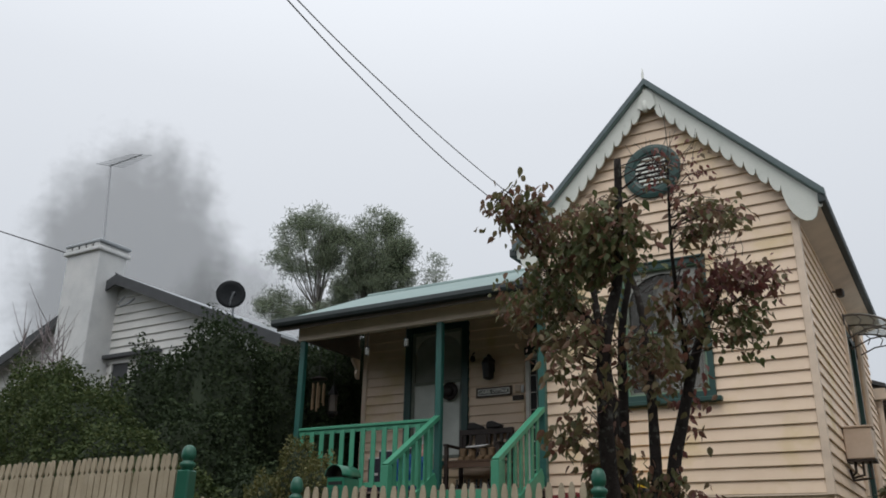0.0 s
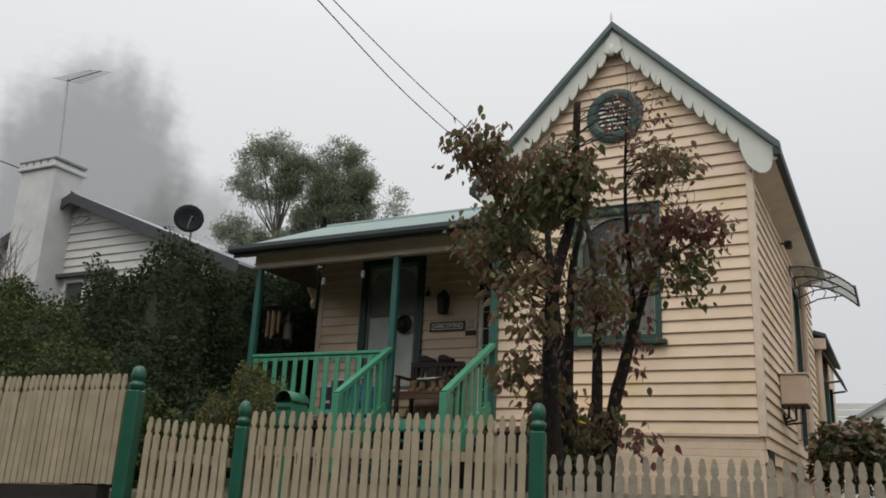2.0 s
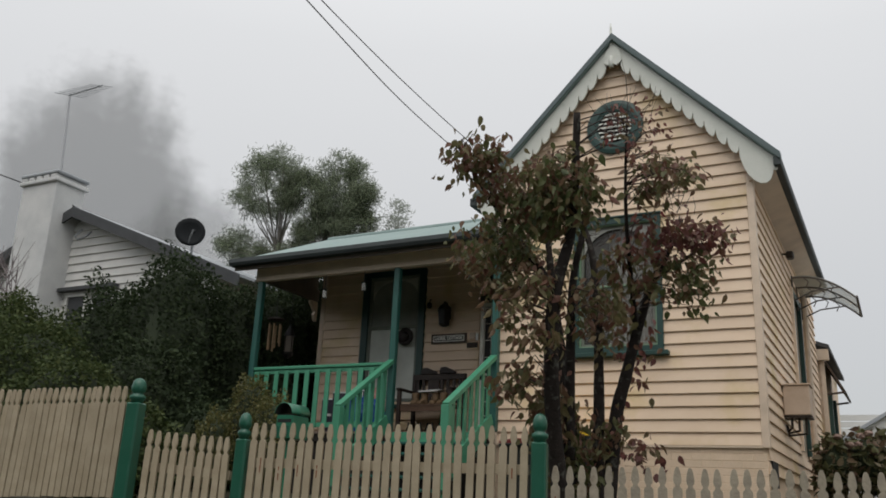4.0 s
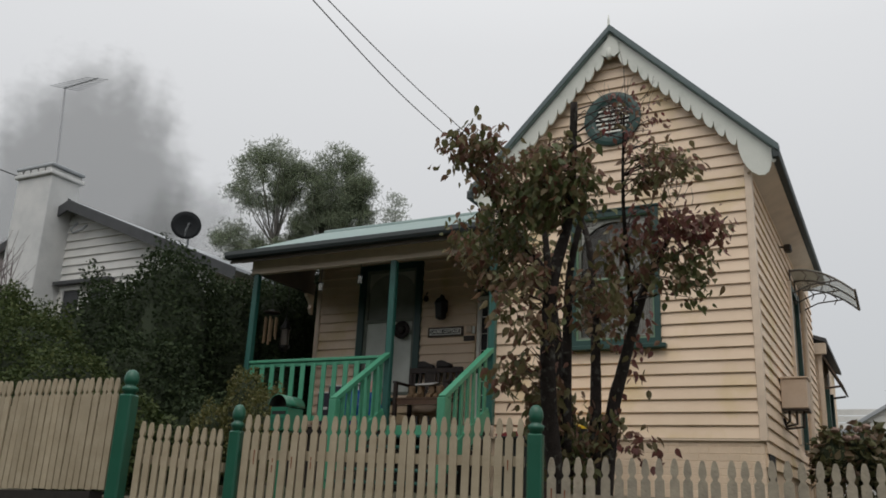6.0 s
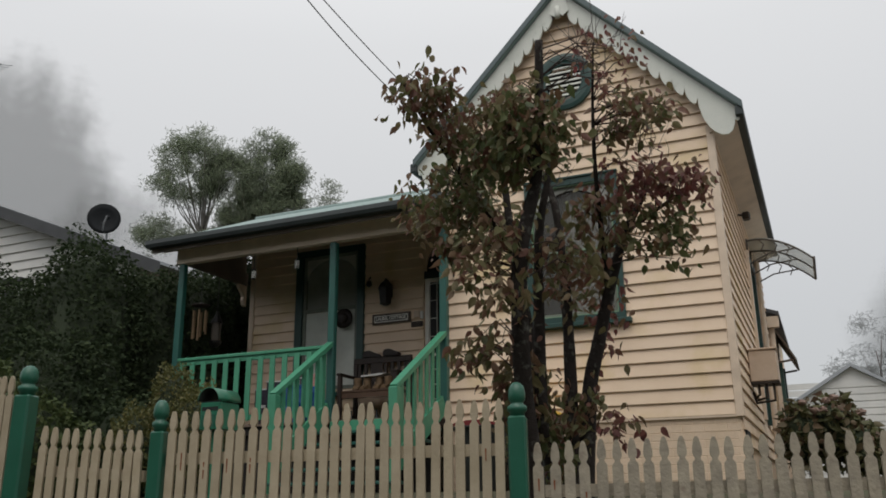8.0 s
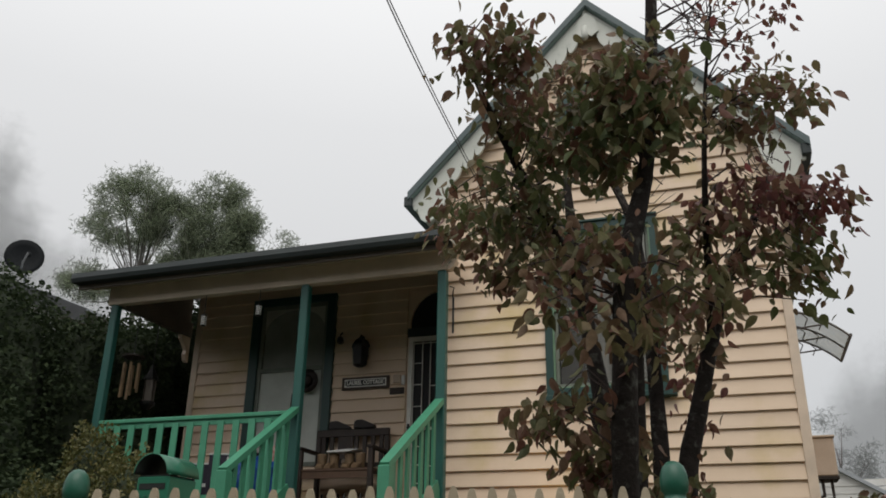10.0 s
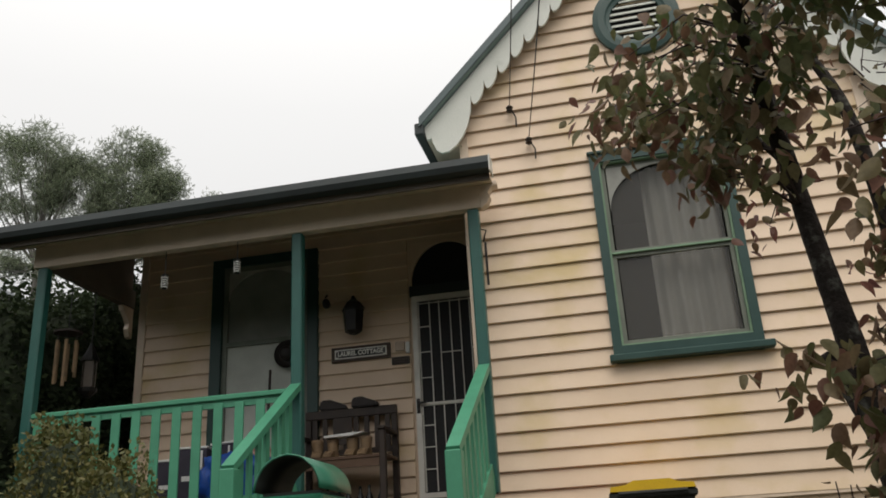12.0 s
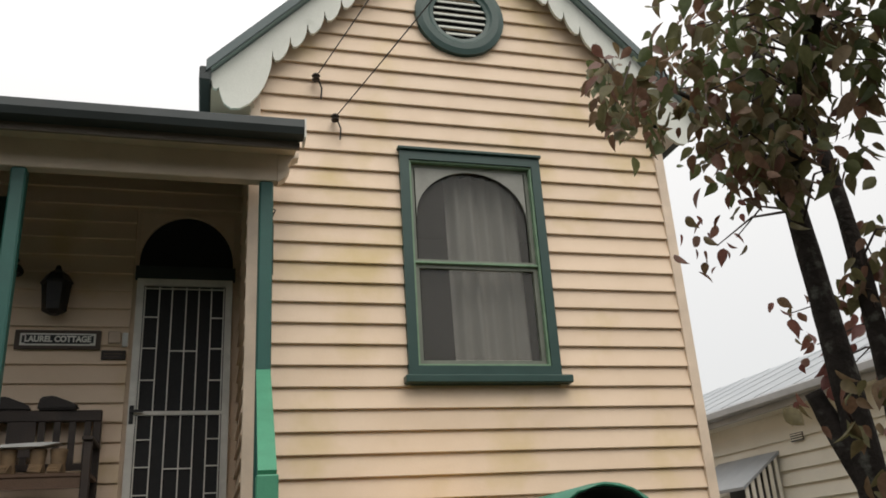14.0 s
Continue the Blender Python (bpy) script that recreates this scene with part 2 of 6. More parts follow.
M = {
    "board": surface("cream_weatherboard_paint", (0.77, 0.60, 0.445), (0.72, 0.55, 0.395), 2.5, 0.55, 0.08, 60, vary=0.045, stain=(0.63, 0.48, 0.25), stain_scale=1.6, stain_at=0.545, speck=0.12),
    "trim": surface("cream_trim_paint", (0.77, 0.62, 0.48), None, 4, 0.5, 0.1),
    "brick": surface("painted_brick", (0.74, 0.58, 0.43), (0.68, 0.53, 0.38), 5, 0.7, 0.3, 50, vary=0.05),
    "dark_green": surface("dark_green_paint", (0.016, 0.052, 0.044), (0.021, 0.062, 0.053), 5, 0.42, 0.1),
    "post_green": surface("post_green_paint", (0.020, 0.105, 0.085), (0.018, 0.09, 0.075), 5, 0.42, 0.1),
    "rail_green": surface("light_green_paint", (0.072, 0.30, 0.18), (0.058, 0.25, 0.15), 4, 0.45, 0.1, vary=0.06),
    "bead_green": surface("pale_green_bead", (0.20, 0.32, 0.20), (0.14, 0.24, 0.15), 9, 0.5, 0.1),
    "barge": surface("white_bargeboard_paint", (0.70, 0.71, 0.65), (0.62, 0.64, 0.58), 3, 0.5, 0.1, stain=(0.42, 0.44, 0.38), stain_scale=3, stain_at=0.62),
    "cap": surface("weathered_roof_capping", (0.085, 0.12, 0.122), (0.11, 0.145, 0.15), 4, 0.5, 0.1),
    "gutter": surface("dark_gutter_metal", (0.030, 0.037, 0.038), (0.038, 0.050, 0.050), 3, 0.65, 0.08),
    "roof": surface("pale_green_roof_iron", (0.22, 0.295, 0.285), (0.26, 0.335, 0.32), 1.5, 0.55, 0.05, metal=0.2, stain=(0.18, 0.24, 0.22), stain_scale=2),
    # Soffit cream at about a quarter strength: verandah shade put into the colour.
    "lining": surface("shade_darkened_lining", (0.16, 0.13, 0.105), None, 3, 0.6, 0.1),
    "soffit": surface("soffit_paint", (0.66, 0.54, 0.42), None, 3, 0.6, 0.1),
    "deck": surface("deck_boards", (0.16, 0.12, 0.09), (0.11, 0.085, 0.07), 6, 0.7, 0.3, vary=0.15),
    # Near-black colour stands in for the darkness of unlit rooms.
    "unlit_room": surface("unlit_room_black", (0.045, 0.04, 0.036), None, 2, 0.85, 0.0),
    "white_metal": surface("white_door_frame", (0.74, 0.72, 0.66), None, 6, 0.4, 0.05),
    "mesh_black": surface("black_fly_mesh", (0.012, 0.012, 0.013), None, 30, 0.7, 0.2),
    "black_iron": surface("black_iron", (0.012, 0.012, 0.012), (0.025, 0.022, 0.02), 12, 0.45, 0.2, metal=0.3),
    "picket": surface("cream_picket_paint", (0.385, 0.325, 0.23), (0.32, 0.265, 0.18), 7, 0.6, 0.3, 60, vary=0.07, stain=(0.35, 0.30, 0.22), stain_scale=9, stain_at=0.68),
    "picket_old": surface("peeling_picket_paint", (0.33, 0.29, 0.22), (0.24, 0.21, 0.165), 14, 0.75, 0.5, 50, vary=0.10, stain=(0.20, 0.16, 0.12), stain_scale=16, stain_at=0.60),
    "rust": surface("rust_run", (0.20, 0.06, 0.02), None, 20, 0.8, 0.2),
    "fence_green": surface("fence_post_green", (0.012, 0.085, 0.052), (0.014, 0.10, 0.062), 5, 0.38, 0.1),
    "sleeper": surface("dark_timber_sleeper", (0.012, 0.010, 0.009), (0.024, 0.018, 0.014), 8, 0.85, 0.6, 30, vary=0.2),
    "ground": surface("damp_soil_and_grass", (0.055, 0.060, 0.028), (0.06, 0.045, 0.03), 1.2, 0.9, 0.6, 25),
    "asphalt": surface("damp_asphalt", (0.05, 0.05, 0.052), (0.07, 0.07, 0.07), 2, 0.75, 0.5, 120),
    "bark": surface("dark_lichen_bark", (0.032, 0.026, 0.023), (0.017, 0.014, 0.012), 14, 0.9, 1.0, 45, stain=(0.115, 0.115, 0.10), stain_scale=16, stain_at=0.57, spec=0.2),
    "twig": surface("twig_bark", (0.045, 0.026, 0.022), None, 20, 0.8, 0.4),
    "twig_pale": surface("pale_bare_twig", (0.20, 0.17, 0.17), None, 20, 0.8, 0.3),
    "gum_bark": surface("grey_gum_bark", (0.15, 0.14, 0.125), (0.11, 0.10, 0.09), 6, 0.9, 0.3),
    "far_white": surface("white_render", (0.62, 0.62, 0.61), (0.52, 0.53, 0.53), 2, 0.75, 0.1, 30, stain=(0.5, 0.5, 0.5), stain_scale=2, stain_at=0.62),
    "far_board": surface("white_weatherboard", (0.66, 0.65, 0.62), (0.58, 0.58, 0.56), 2, 0.6, 0.1, vary=0.04),
    "far_cream": surface("cream_weatherboard", (0.78, 0.75, 0.66), (0.72, 0.69, 0.60), 2, 0.6, 0.1, vary=0.05),
    "far_roof": surface("grey_tin_roof", (0.34, 0.36, 0.38), (0.28, 0.30, 0.32), 2, 0.5, 0.05),
    "far_trim": surface("grey_gutter_paint", (0.46, 0.47, 0.48), None, 3, 0.5, 0.05),
    "far_dark": surface("weathered_grey_barge", (0.055, 0.058, 0.062), None, 3, 0.7, 0.1),
    "steel": surface("galvanised_steel", (0.30, 0.31, 0.32), None, 20, 0.4, 0.05, metal=0.7),
    "dish": surface("dark_dish_mesh", (0.022, 0.024, 0.026), None, 20, 0.8, 0.1, spec=0.1),
    "cable": surface("black_cable", (0.02, 0.02, 0.022), None, 30, 0.6, 0.0),
    "curtain": surface("white_lace_curtain", (0.62, 0.60, 0.57), (0.55, 0.53, 0.50), 4, 0.9, 0.03),
    "spandrel": surface("grey_fly_screen_cloth", (0.34, 0.34, 0.31), None, 8, 0.8, 0.1),
    "sash": surface("grey_green_sash_paint", (0.15, 0.165, 0.135), (0.20, 0.215, 0.175), 8, 0.6, 0.1),
    "pane": glass("window_glass", (0.12, 0.115, 0.105), 0.10, 0.66),
    "brown_blind": surface("drab_blind_cloth", (0.44, 0.43, 0.38), None, 5, 0.8, 0.05),
    "upper_blind": surface("grey_green_blind_cloth", (0.26, 0.27, 0.235), None, 4, 0.8, 0.05),
    # Pale tone carries the sky reflected in the lower glass.
    "blind": surface("reflection_pale_blind", (0.62, 0.64, 0.58), None, 3, 0.8, 0.05),
    "poly": glass("clear_polycarbonate", (0.80, 0.82, 0.78), 0.25, 0.62),
    "awning_frame": surface("brown_awning_bracket", (0.10, 0.085, 0.075), None, 10, 0.5, 0.1),
    "meter": surface("beige_meter_box", (0.58, 0.46, 0.36), (0.50, 0.38, 0.28), 6, 0.55, 0.1, stain=(0.32, 0.18, 0.11), stain_scale=6, stain_at=0.66),
    "bench": surface("dark_bench_timber", (0.030, 0.020, 0.016), (0.045, 0.03, 0.022), 8, 0.6, 0.3, vary=0.1),
    "bench_seat": surface("bare_seat_timber", (0.13, 0.075, 0.045), None, 8, 0.6, 0.3),
    "boot": surface("tan_boot_leather", (0.26, 0.17, 0.09), (0.18, 0.12, 0.07), 12, 0.7, 0.3),
    "shoe": surface("dark_shoe_leather", (0.022, 0.015, 0.013), None, 12, 0.6, 0.3),
    "bottle": surface("dark_bottle_glass", (0.02, 0.022, 0.02), None, 12, 0.15, 0.0),
    "letter": surface("letterbox_green_enamel", (0.020, 0.165, 0.095), (0.018, 0.14, 0.08), 6, 0.35, 0.1, stain=(0.03, 0.11, 0.07), stain_scale=5),
    # Near-black colour puts shade into the hollow lid and slot.
    "letter_dark": surface("letterbox_inside_shade", (0.008, 0.012, 0.010), None, 6, 0.7, 0.0),
    "bin_black": surface("black_bin_plastic", (0.014, 0.016, 0.015), (0.022, 0.024, 0.022), 6, 0.45, 0.2),
    "bin_yellow": surface("yellow_bin_lid", (0.72, 0.46, 0.015), (0.64, 0.40, 0.02), 6, 0.45, 0.15),
    "bin_red": surface("dark_red_bin_lid", (0.20, 0.018, 0.022), None, 6, 0.5, 0.15),
    "bag_blue": surface("blue_plastic_bag", (0.012, 0.085, 0.42), (0.01, 0.06, 0.30), 9, 0.35, 0.4),
    "bag_pink": surface("floral_cloth", (0.55, 0.40, 0.36), (0.42, 0.10, 0.08), 22, 0.9, 0.2),
    "carton": surface("dark_carton", (0.035, 0.030, 0.05), None, 6, 0.7, 0.1),
    "white": surface("white_enamel", (0.78, 0.78, 0.76), None, 6, 0.5, 0.05),
    "sign": surface("black_sign_board", (0.012, 0.012, 0.012), None, 8, 0.5, 0.1),
    "sign_frame": surface("brown_sign_frame", (0.07, 0.045, 0.03), None, 8, 0.6, 0.2),
    "gold": surface("cream_letter_paint", (0.85, 0.83, 0.76), None, 8, 0.5, 0.05),
    "bronze": surface("dull_bronze", (0.035, 0.026, 0.02), None, 15, 0.5, 0.2, metal=0.4),
    "flower": surface("faded_pink_flower", (0.30, 0.20, 0.18), (0.20, 0.15, 0.11), 14, 0.8, 0.3),
}
L_GREEN = leafy("dogwood_green_leaf", [(0.0, (0.076, 0.101, 0.039)), (0.35, (0.118, 0.135, 0.053)), (0.65, (0.164, 0.144, 0.070)), (0.88, (0.179, 0.113, 0.064)), (1.0, (0.154, 0.066, 0.047))], through_light=0.42)
L_MIXED = leafy("dogwood_turning_leaf", [(0.0, (0.107, 0.121, 0.049)), (0.4, (0.166, 0.142, 0.069)), (0.65, (0.182, 0.113, 0.069)), (0.85, (0.166, 0.075, 0.055)), (1.0, (0.204, 0.150, 0.086))], through_light=0.42)
L_RED = leafy("dogwood_red_leaf", [(0.0, (0.130, 0.055, 0.050)), (0.4, (0.190, 0.078, 0.066)), (0.7, (0.185, 0.105, 0.070)), (0.85, (0.125, 0.110, 0.052)), (1.0, (0.250, 0.072, 0.070))], through_light=0.42)
L_HEDGE = leafy("dark_hedge_leaf", [(0.0, (0.018, 0.030, 0.012)), (0.6, (0.030, 0.046, 0.019)), (1.0, (0.046, 0.064, 0.026))], rough=0.85, through_light=0.25)
L_HEDGE_LIGHT = leafy("light_hedge_leaf", [(0.0, (0.034, 0.052, 0.016)), (0.6, (0.055, 0.078, 0.024)), (1.0, (0.085, 0.10, 0.034))], rough=0.8, through_light=0.25)
L_SHRUB = leafy("olive_shrub_leaf", [(0.0, (0.072, 0.078, 0.023)), (0.6, (0.111, 0.114, 0.036)), (1.0, (0.169, 0.143, 0.052))])
# Paled colours and clear put fog haze into the far leaves.
L_BACK = leafy("haze_veiled_gum_leaf", [(0.0, (0.13, 0.16, 0.10)), (0.6, (0.18, 0.215, 0.135)), (1.0, (0.27, 0.30, 0.20))], clear=0.46, through_light=0.5)
L_PALE = leafy("haze_paled_gum_leaf", [(0.0, (0.11, 0.12, 0.11)), (1.0, (0.15, 0.16, 0.15))], clear=0.72, through_light=0.3)
L_HYDRANGEA = leafy("hydrangea_leaf", [(0.0, (0.080, 0.088, 0.038)), (0.6, (0.120, 0.120, 0.056)), (1.0, (0.176, 0.112, 0.080))])


# ---- building blocks ----
def thing(name, label, category, loc=(0, 0, 0), group="", kind=""):
    e = new(name)
    e.empty_display_size = 0.1
    e.location = loc
    return tagged(e, label, category, group, kind)


def link_mesh(name, me, material, parent=None, label=""):
    me.materials.append(material)
    ob = new(name, me)
    if parent is not None:
        ob.parent = parent
        ob.matrix_parent_inverse = Matrix.Translation(-parent.location) if parent.parent is None else Matrix.Identity(4)
    if label:
        ob["label"] = label
    return ob


def part(name, bm, material, parent=None, label="", smooth=False):
    me = bpy.data.meshes.new(name)
    bmesh.ops.recalc_face_normals(bm, faces=bm.faces[:])
    bm.to_mesh(me)
    bm.free()
    if smooth:
        for p in me.polygons:
            p.use_smooth = True
    return link_mesh(name, me, material, parent, label)


def box(bm, x0, x1, y0, y1, z0, z1, bevel=0.0):
    v = [bm.verts.new((x, y, z)) for z in (z0, z1) for y in (y0, y1) for x in (x0, x1)]
    f = [bm.faces.new([v[i] for i in q]) for q in ((0, 2, 3, 1), (4, 5, 7, 6), (0, 1, 5, 4), (2, 6, 7, 3), (0, 4, 6, 2), (1, 3, 7, 5))]
    if bevel:
        bmesh.ops.bevel(bm, geom=list({e for q in f for e in q.edges}), offset=bevel, segments=1, affect="EDGES")
    return bm


def boxed(*dims, bevel=0.0):
    return box(bmesh.new(), *dims, bevel=bevel)


def prism(bm, outline, axis, a, b):
    """An outline (list of 2D points) pushed from a to b along an axis: 'y' takes (x, z), 'x' takes (y, z), 'z' takes (x, y)."""
    def at(p, d):
        return {"y": (p[0], d, p[1]), "x": (d, p[0], p[1]), "z": (p[0], p[1], d)}[axis]
    v0 = [bm.verts.new(at(p, a)) for p in outline]
    v1 = [bm.verts.new(at(p, b)) for p in outline]
    n = len(outline)
    bm.faces.new(v0)
    bm.faces.new(v1[::-1])
    for i in range(n):
        bm.faces.new((v0[i], v1[i], v1[(i + 1) % n], v0[(i + 1) % n]))
    return bm


def tube(bm, pts, radii, n=8, caps=True):
    pts = [Vector(p) for p in pts]
    rings = []
    for i, p in enumerate(pts):
        d = (pts[min(i + 1, len(pts) - 1)] - pts[max(i - 1, 0)]).normalized()
        u = d.cross(Vector((0.31, 0.93, 0.17))).normalized()
        w = d.cross(u)
        r = radii[i] if isinstance(radii, (list, tuple)) else radii
        rings.append([bm.verts.new(p + r * (math.cos(k * math.tau / n) * u + math.sin(k * math.tau / n) * w)) for k in range(n)])
    for a, b in zip(rings, rings[1:]):
        for k in range(n):
            bm.faces.new((a[k], a[(k + 1) % n], b[(k + 1) % n], b[k]))
    if caps:
        bm.faces.new(rings[0][::-1])
        bm.faces.new(rings[-1])
    return bm


def turned(bm, centre, profile, n=14, axis=(0, 0, 1)):
    """A turned body: profile of (radius, height) along the axis from the centre."""
    q = Vector((0, 0, 1)).rotation_difference(Vector(axis))
    c = Vector(centre)
    rings = [[bm.verts.new(c + q @ Vector((r * math.cos(k * math.tau / n), r * math.sin(k * math.tau / n), h))) for k in range(n)] for r, h in profile]
    for a, b in zip(rings, rings[1:]):
        for k in range(n):
            bm.faces.new((a[k], a[(k + 1) % n], b[(k + 1) % n], b[k]))
    bm.faces.new(rings[0][::-1])
    bm.faces.new(rings[-1])
    return bm


def beam(bm, p, q, w, h):
    """A straight bar of width w and height h from p to q."""
    p, q = Vector(p), Vector(q)
    d = (q - p).normalized()
    s = d.cross(Vector((0, 0, 1)))
    s = s.normalized() if s.length > 1e-4 else Vector((1, 0, 0))
    u = s.cross(d)
    v = [bm.verts.new(e + a * s * w / 2 + b * u * h / 2) for e in (p, q) for a, b in ((-1, -1), (1, -1), (1, 1), (-1, 1))]
    for f in ((0, 1, 2, 3), (7, 6, 5, 4), (0, 4, 5, 1), (1, 5, 6, 2), (2, 6, 7, 3), (3, 7, 4, 0)):
        bm.faces.new([v[i] for i in f])
    return bm


LEAF = {
    "broad": (np.array([(0, 0, 0), (0.17, 0.10, 0.05), (0.28, 0.30, 0.09), (0.26, 0.54, 0.08), (0.13, 0.80, 0.02), (0, 1.06, -0.12), (-0.13, 0.80, 0.02), (-0.26, 0.54, 0.08), (-0.28, 0.30, 0.09), (-0.17, 0.10, 0.05), (0, 0.34, -0.02), (0, 0.68, -0.04)]), [(0, 1, 10), (1, 2, 10), (2, 3, 10), (3, 11, 10), (3, 4, 11), (4, 5, 11), (5, 6, 11), (6, 7, 11), (7, 10, 11), (7, 8, 10), (8, 9, 10), (9, 0, 10)]),
    "small": (np.array([(0, 0, 0), (0.3, 0.5, 0.06), (0, 1.0, 0), (-0.3, 0.5, 0.06)]), [(0, 1, 2), (0, 2, 3)]),
    "thin": (np.array([(0, 0, 0), (0.13, 0.45, 0.03), (0, 1.0, -0.1), (-0.13, 0.45, 0.03)]), [(0, 1, 2), (0, 2, 3)]),
}


def leaves(name, centres, size, material, parent=None, label="", shape="broad", droop=0.6, rng=None, kind=""):
    """Many leaves joined into one crown mesh, each turned its own way and hanging by droop."""
    rng = rng or np.random.default_rng(3)
    base, faces = LEAF[shape]
    c = np.asarray(centres, float)
    k = len(c)
    d = rng.normal(size=(k, 3))
    d /= np.linalg.norm(d, axis=1)[:, None]
    d[:, 2] = d[:, 2] * (1 - droop) - droop
    d /= np.linalg.norm(d, axis=1)[:, None]
    r = rng.normal(size=(k, 3))
    u = np.cross(d, r)
    u /= np.linalg.norm(u, axis=1)[:, None]
    w = np.cross(u, d)
    s = size * rng.uniform(0.6, 1.25, k)
    v = c[:, None] + s[:, None, None] * (base[None, :, :1] * u[:, None] + base[None, :, 1:2] * d[:, None] + base[None, :, 2:] * w[:, None])
    f = (np.array(faces)[None] + (np.arange(k) * len(base))[:, None, None]).reshape(-1, 3)
    me = bpy.data.meshes.new(name)
    me.vertices.add(k * len(base))
    me.vertices.foreach_set("co", v.reshape(-1))
    me.loops.add(f.size)
    me.loops.foreach_set("vertex_index", f.reshape(-1).astype(np.int32))
    me.polygons.add(len(f))
    me.polygons.foreach_set("loop_start", np.arange(0, f.size, 3, dtype=np.int32))
    me.polygons.foreach_set("loop_total", np.full(len(f), 3, dtype=np.int32))
    me.update(calc_edges=True)
    me.validate()
    ob = link_mesh(name, me, material, parent, label)
    if kind:
        ob["kind"] = kind
    return ob


def clump_points(rng, blobs, count, shell=0.55):
    """Points in and near the skin of several lumps (centre, radii), shared by volume."""
    vol = np.array([r[0] * r[1] * r[2] for _, r in blobs]) ** 0.75
    got = []
    for (c, r), nn in zip(blobs, (count * vol / vol.sum()).astype(int)):
        d = rng.normal(size=(nn, 3))
        d /= np.linalg.norm(d, axis=1)[:, None]
        rad = rng.uniform(shell, 1.0, nn) ** 0.6
        bump = 1 + 0.14 * np.sin(5 * d[:, 0] + 3 * c[0]) * np.sin(6 * d[:, 1] + c[1]) + 0.10 * np.sin(11 * d[:, 2] + 7 * d[:, 0])
        got.append(np.array(c) + d * (rad * bump)[:, None] * np.array(r))
    return np.concatenate(got)


def lump(bm, centre, radii, seed=0, sub=3, rough=0.18, ripple=6):
    """A dense, uneven inner mass of a shrub."""
    got = bmesh.ops.create_icosphere(bm, subdivisions=sub, radius=1.0)
    for v in got["verts"]:
        k = 1 + rough * noise.noise(v.co * 2.3 + Vector((seed, 1.7 * seed, 0))) + 0.5 * rough * noise.noise(v.co * ripple + Vector((seed, 0, seed)))
        v.co = Vector(centre) + Vector(v.co[i] * radii[i] * k for i in range(3))
    return bm


# ---- ground: a street falling away in front, the yard climbing to the cottage ----
def ground_z(x, y):
    z = np.interp(y, (-40, -12, 0, 5.6, 9.0, 12, 40, 120), (-3.0, -1.9, -0.1, 0.74, 1.38, 1.42, 2.0, 2.0))
    if x < -5.3 and y > 5.004 + (x + 5.109) * 0.2206 + 0.3:
        z = max(z, 1.2)
    return float(z)


g_xs = [-400, -150, -60, -35, -25, -18] + [-14 + 0.6 * i for i in range(40)] + [12, 20, 40, 100, 400]
g_ys = [-400, -150, -60, -40, -25, -15, -10, -6, -3, 0, 2, 3, 3.6, 3.9, 4.2, 4.4, 4.6, 4.8, 5.0, 5.2, 5.4, 5.6, 5.8] + [6.2 + 0.5 * i for i in range(24)] + [20, 24, 30, 40, 60, 120, 400]
bm = bmesh.new()
g_v = [[bm.verts.new((x, y, ground_z(x, y) + (0.03 * noise.noise(Vector((x, y, 0))) if y > 6 else 0))) for x in g_xs] for y in g_ys]
for ra, rb in zip(g_v, g_v[1:]):
    for i in range(len(g_xs) - 1):
        bm.faces.new((ra[i], ra[i + 1], rb[i + 1], rb[i]))
tagged(part("ground", bm, M["ground"]), "damp soil and rough grass round the cottage", "ground", kind="structure")
bm = bmesh.new()
r_v = [[bm.verts.new((x, y, ground_z(x, y) + 0.012)) for x in (-60, -20, -8, 0, 8, 20, 60)] for y in (-7.5, -5, -3, -1, 0.5, 2.2)]
for ra, rb in zip(r_v, r_v[1:]):
    for i in range(6):
        bm.faces.new((ra[i], ra[i + 1], rb[i + 1], rb[i]))
tagged(part("road", bm, M["asphalt"]), "damp grey asphalt street in front of the fence", "road", kind="structure")

# ---- the cottage ----
WALL_Y, BACK_Y = 10.81, 12.12          # front gable wall, verandah wall
XL, XR, XC = -4.57, -1.055, -2.795      # gable wall ends and its middle
EAVE_Z, APEX_Z, HALF = 5.74, 7.935, 2.128
PITCH = 0.158                         # weatherboard cover
FOOT = 2.176                           # lowest board edge of the gable wall
cottage = thing("cottage", "cream weatherboard cottage with a scalloped white gable and green trim", "house", (XC, 13.0, 1.6))


def roof_z(x):
    return APEX_Z - abs(x - XC) * (APEX_Z - EAVE_Z) / HALF


def frange(a, b, step):
    k = 0
    while a + k * step < b - 1e-6:
        yield a + k * step
        k += 1


def board_mesh(a0, a1, b0=None, b1=None, h=PITCH):
    """A weatherboard along x from a0 to a1 (b0, b1 at its upper edge), its drip edge at z 0 and proud of the wall plane at y 0."""
    b0, b1 = a0 if b0 is None else b0, a1 if b1 is None else b1
    sec = ((0.0, 0.004), (-0.033, 0.0), (-0.036, 0.006), (-0.008, h + 0.012), (0.0, h + 0.012))
    me = bpy.data.meshes.new("board")
    vs = [(a0 if z < 0.1 else b0, y, z) for y, z in sec] + [(a1 if z < 0.1 else b1, y, z) for y, z in sec]
    fs = [tuple(range(5)), tuple(range(9, 4, -1))] + [(i, i + 5, (i + 1) % 5 + 5, (i + 1) % 5) for i in range(5)]
    me.from_pydata(vs, [], fs)
    me.update()
    return me


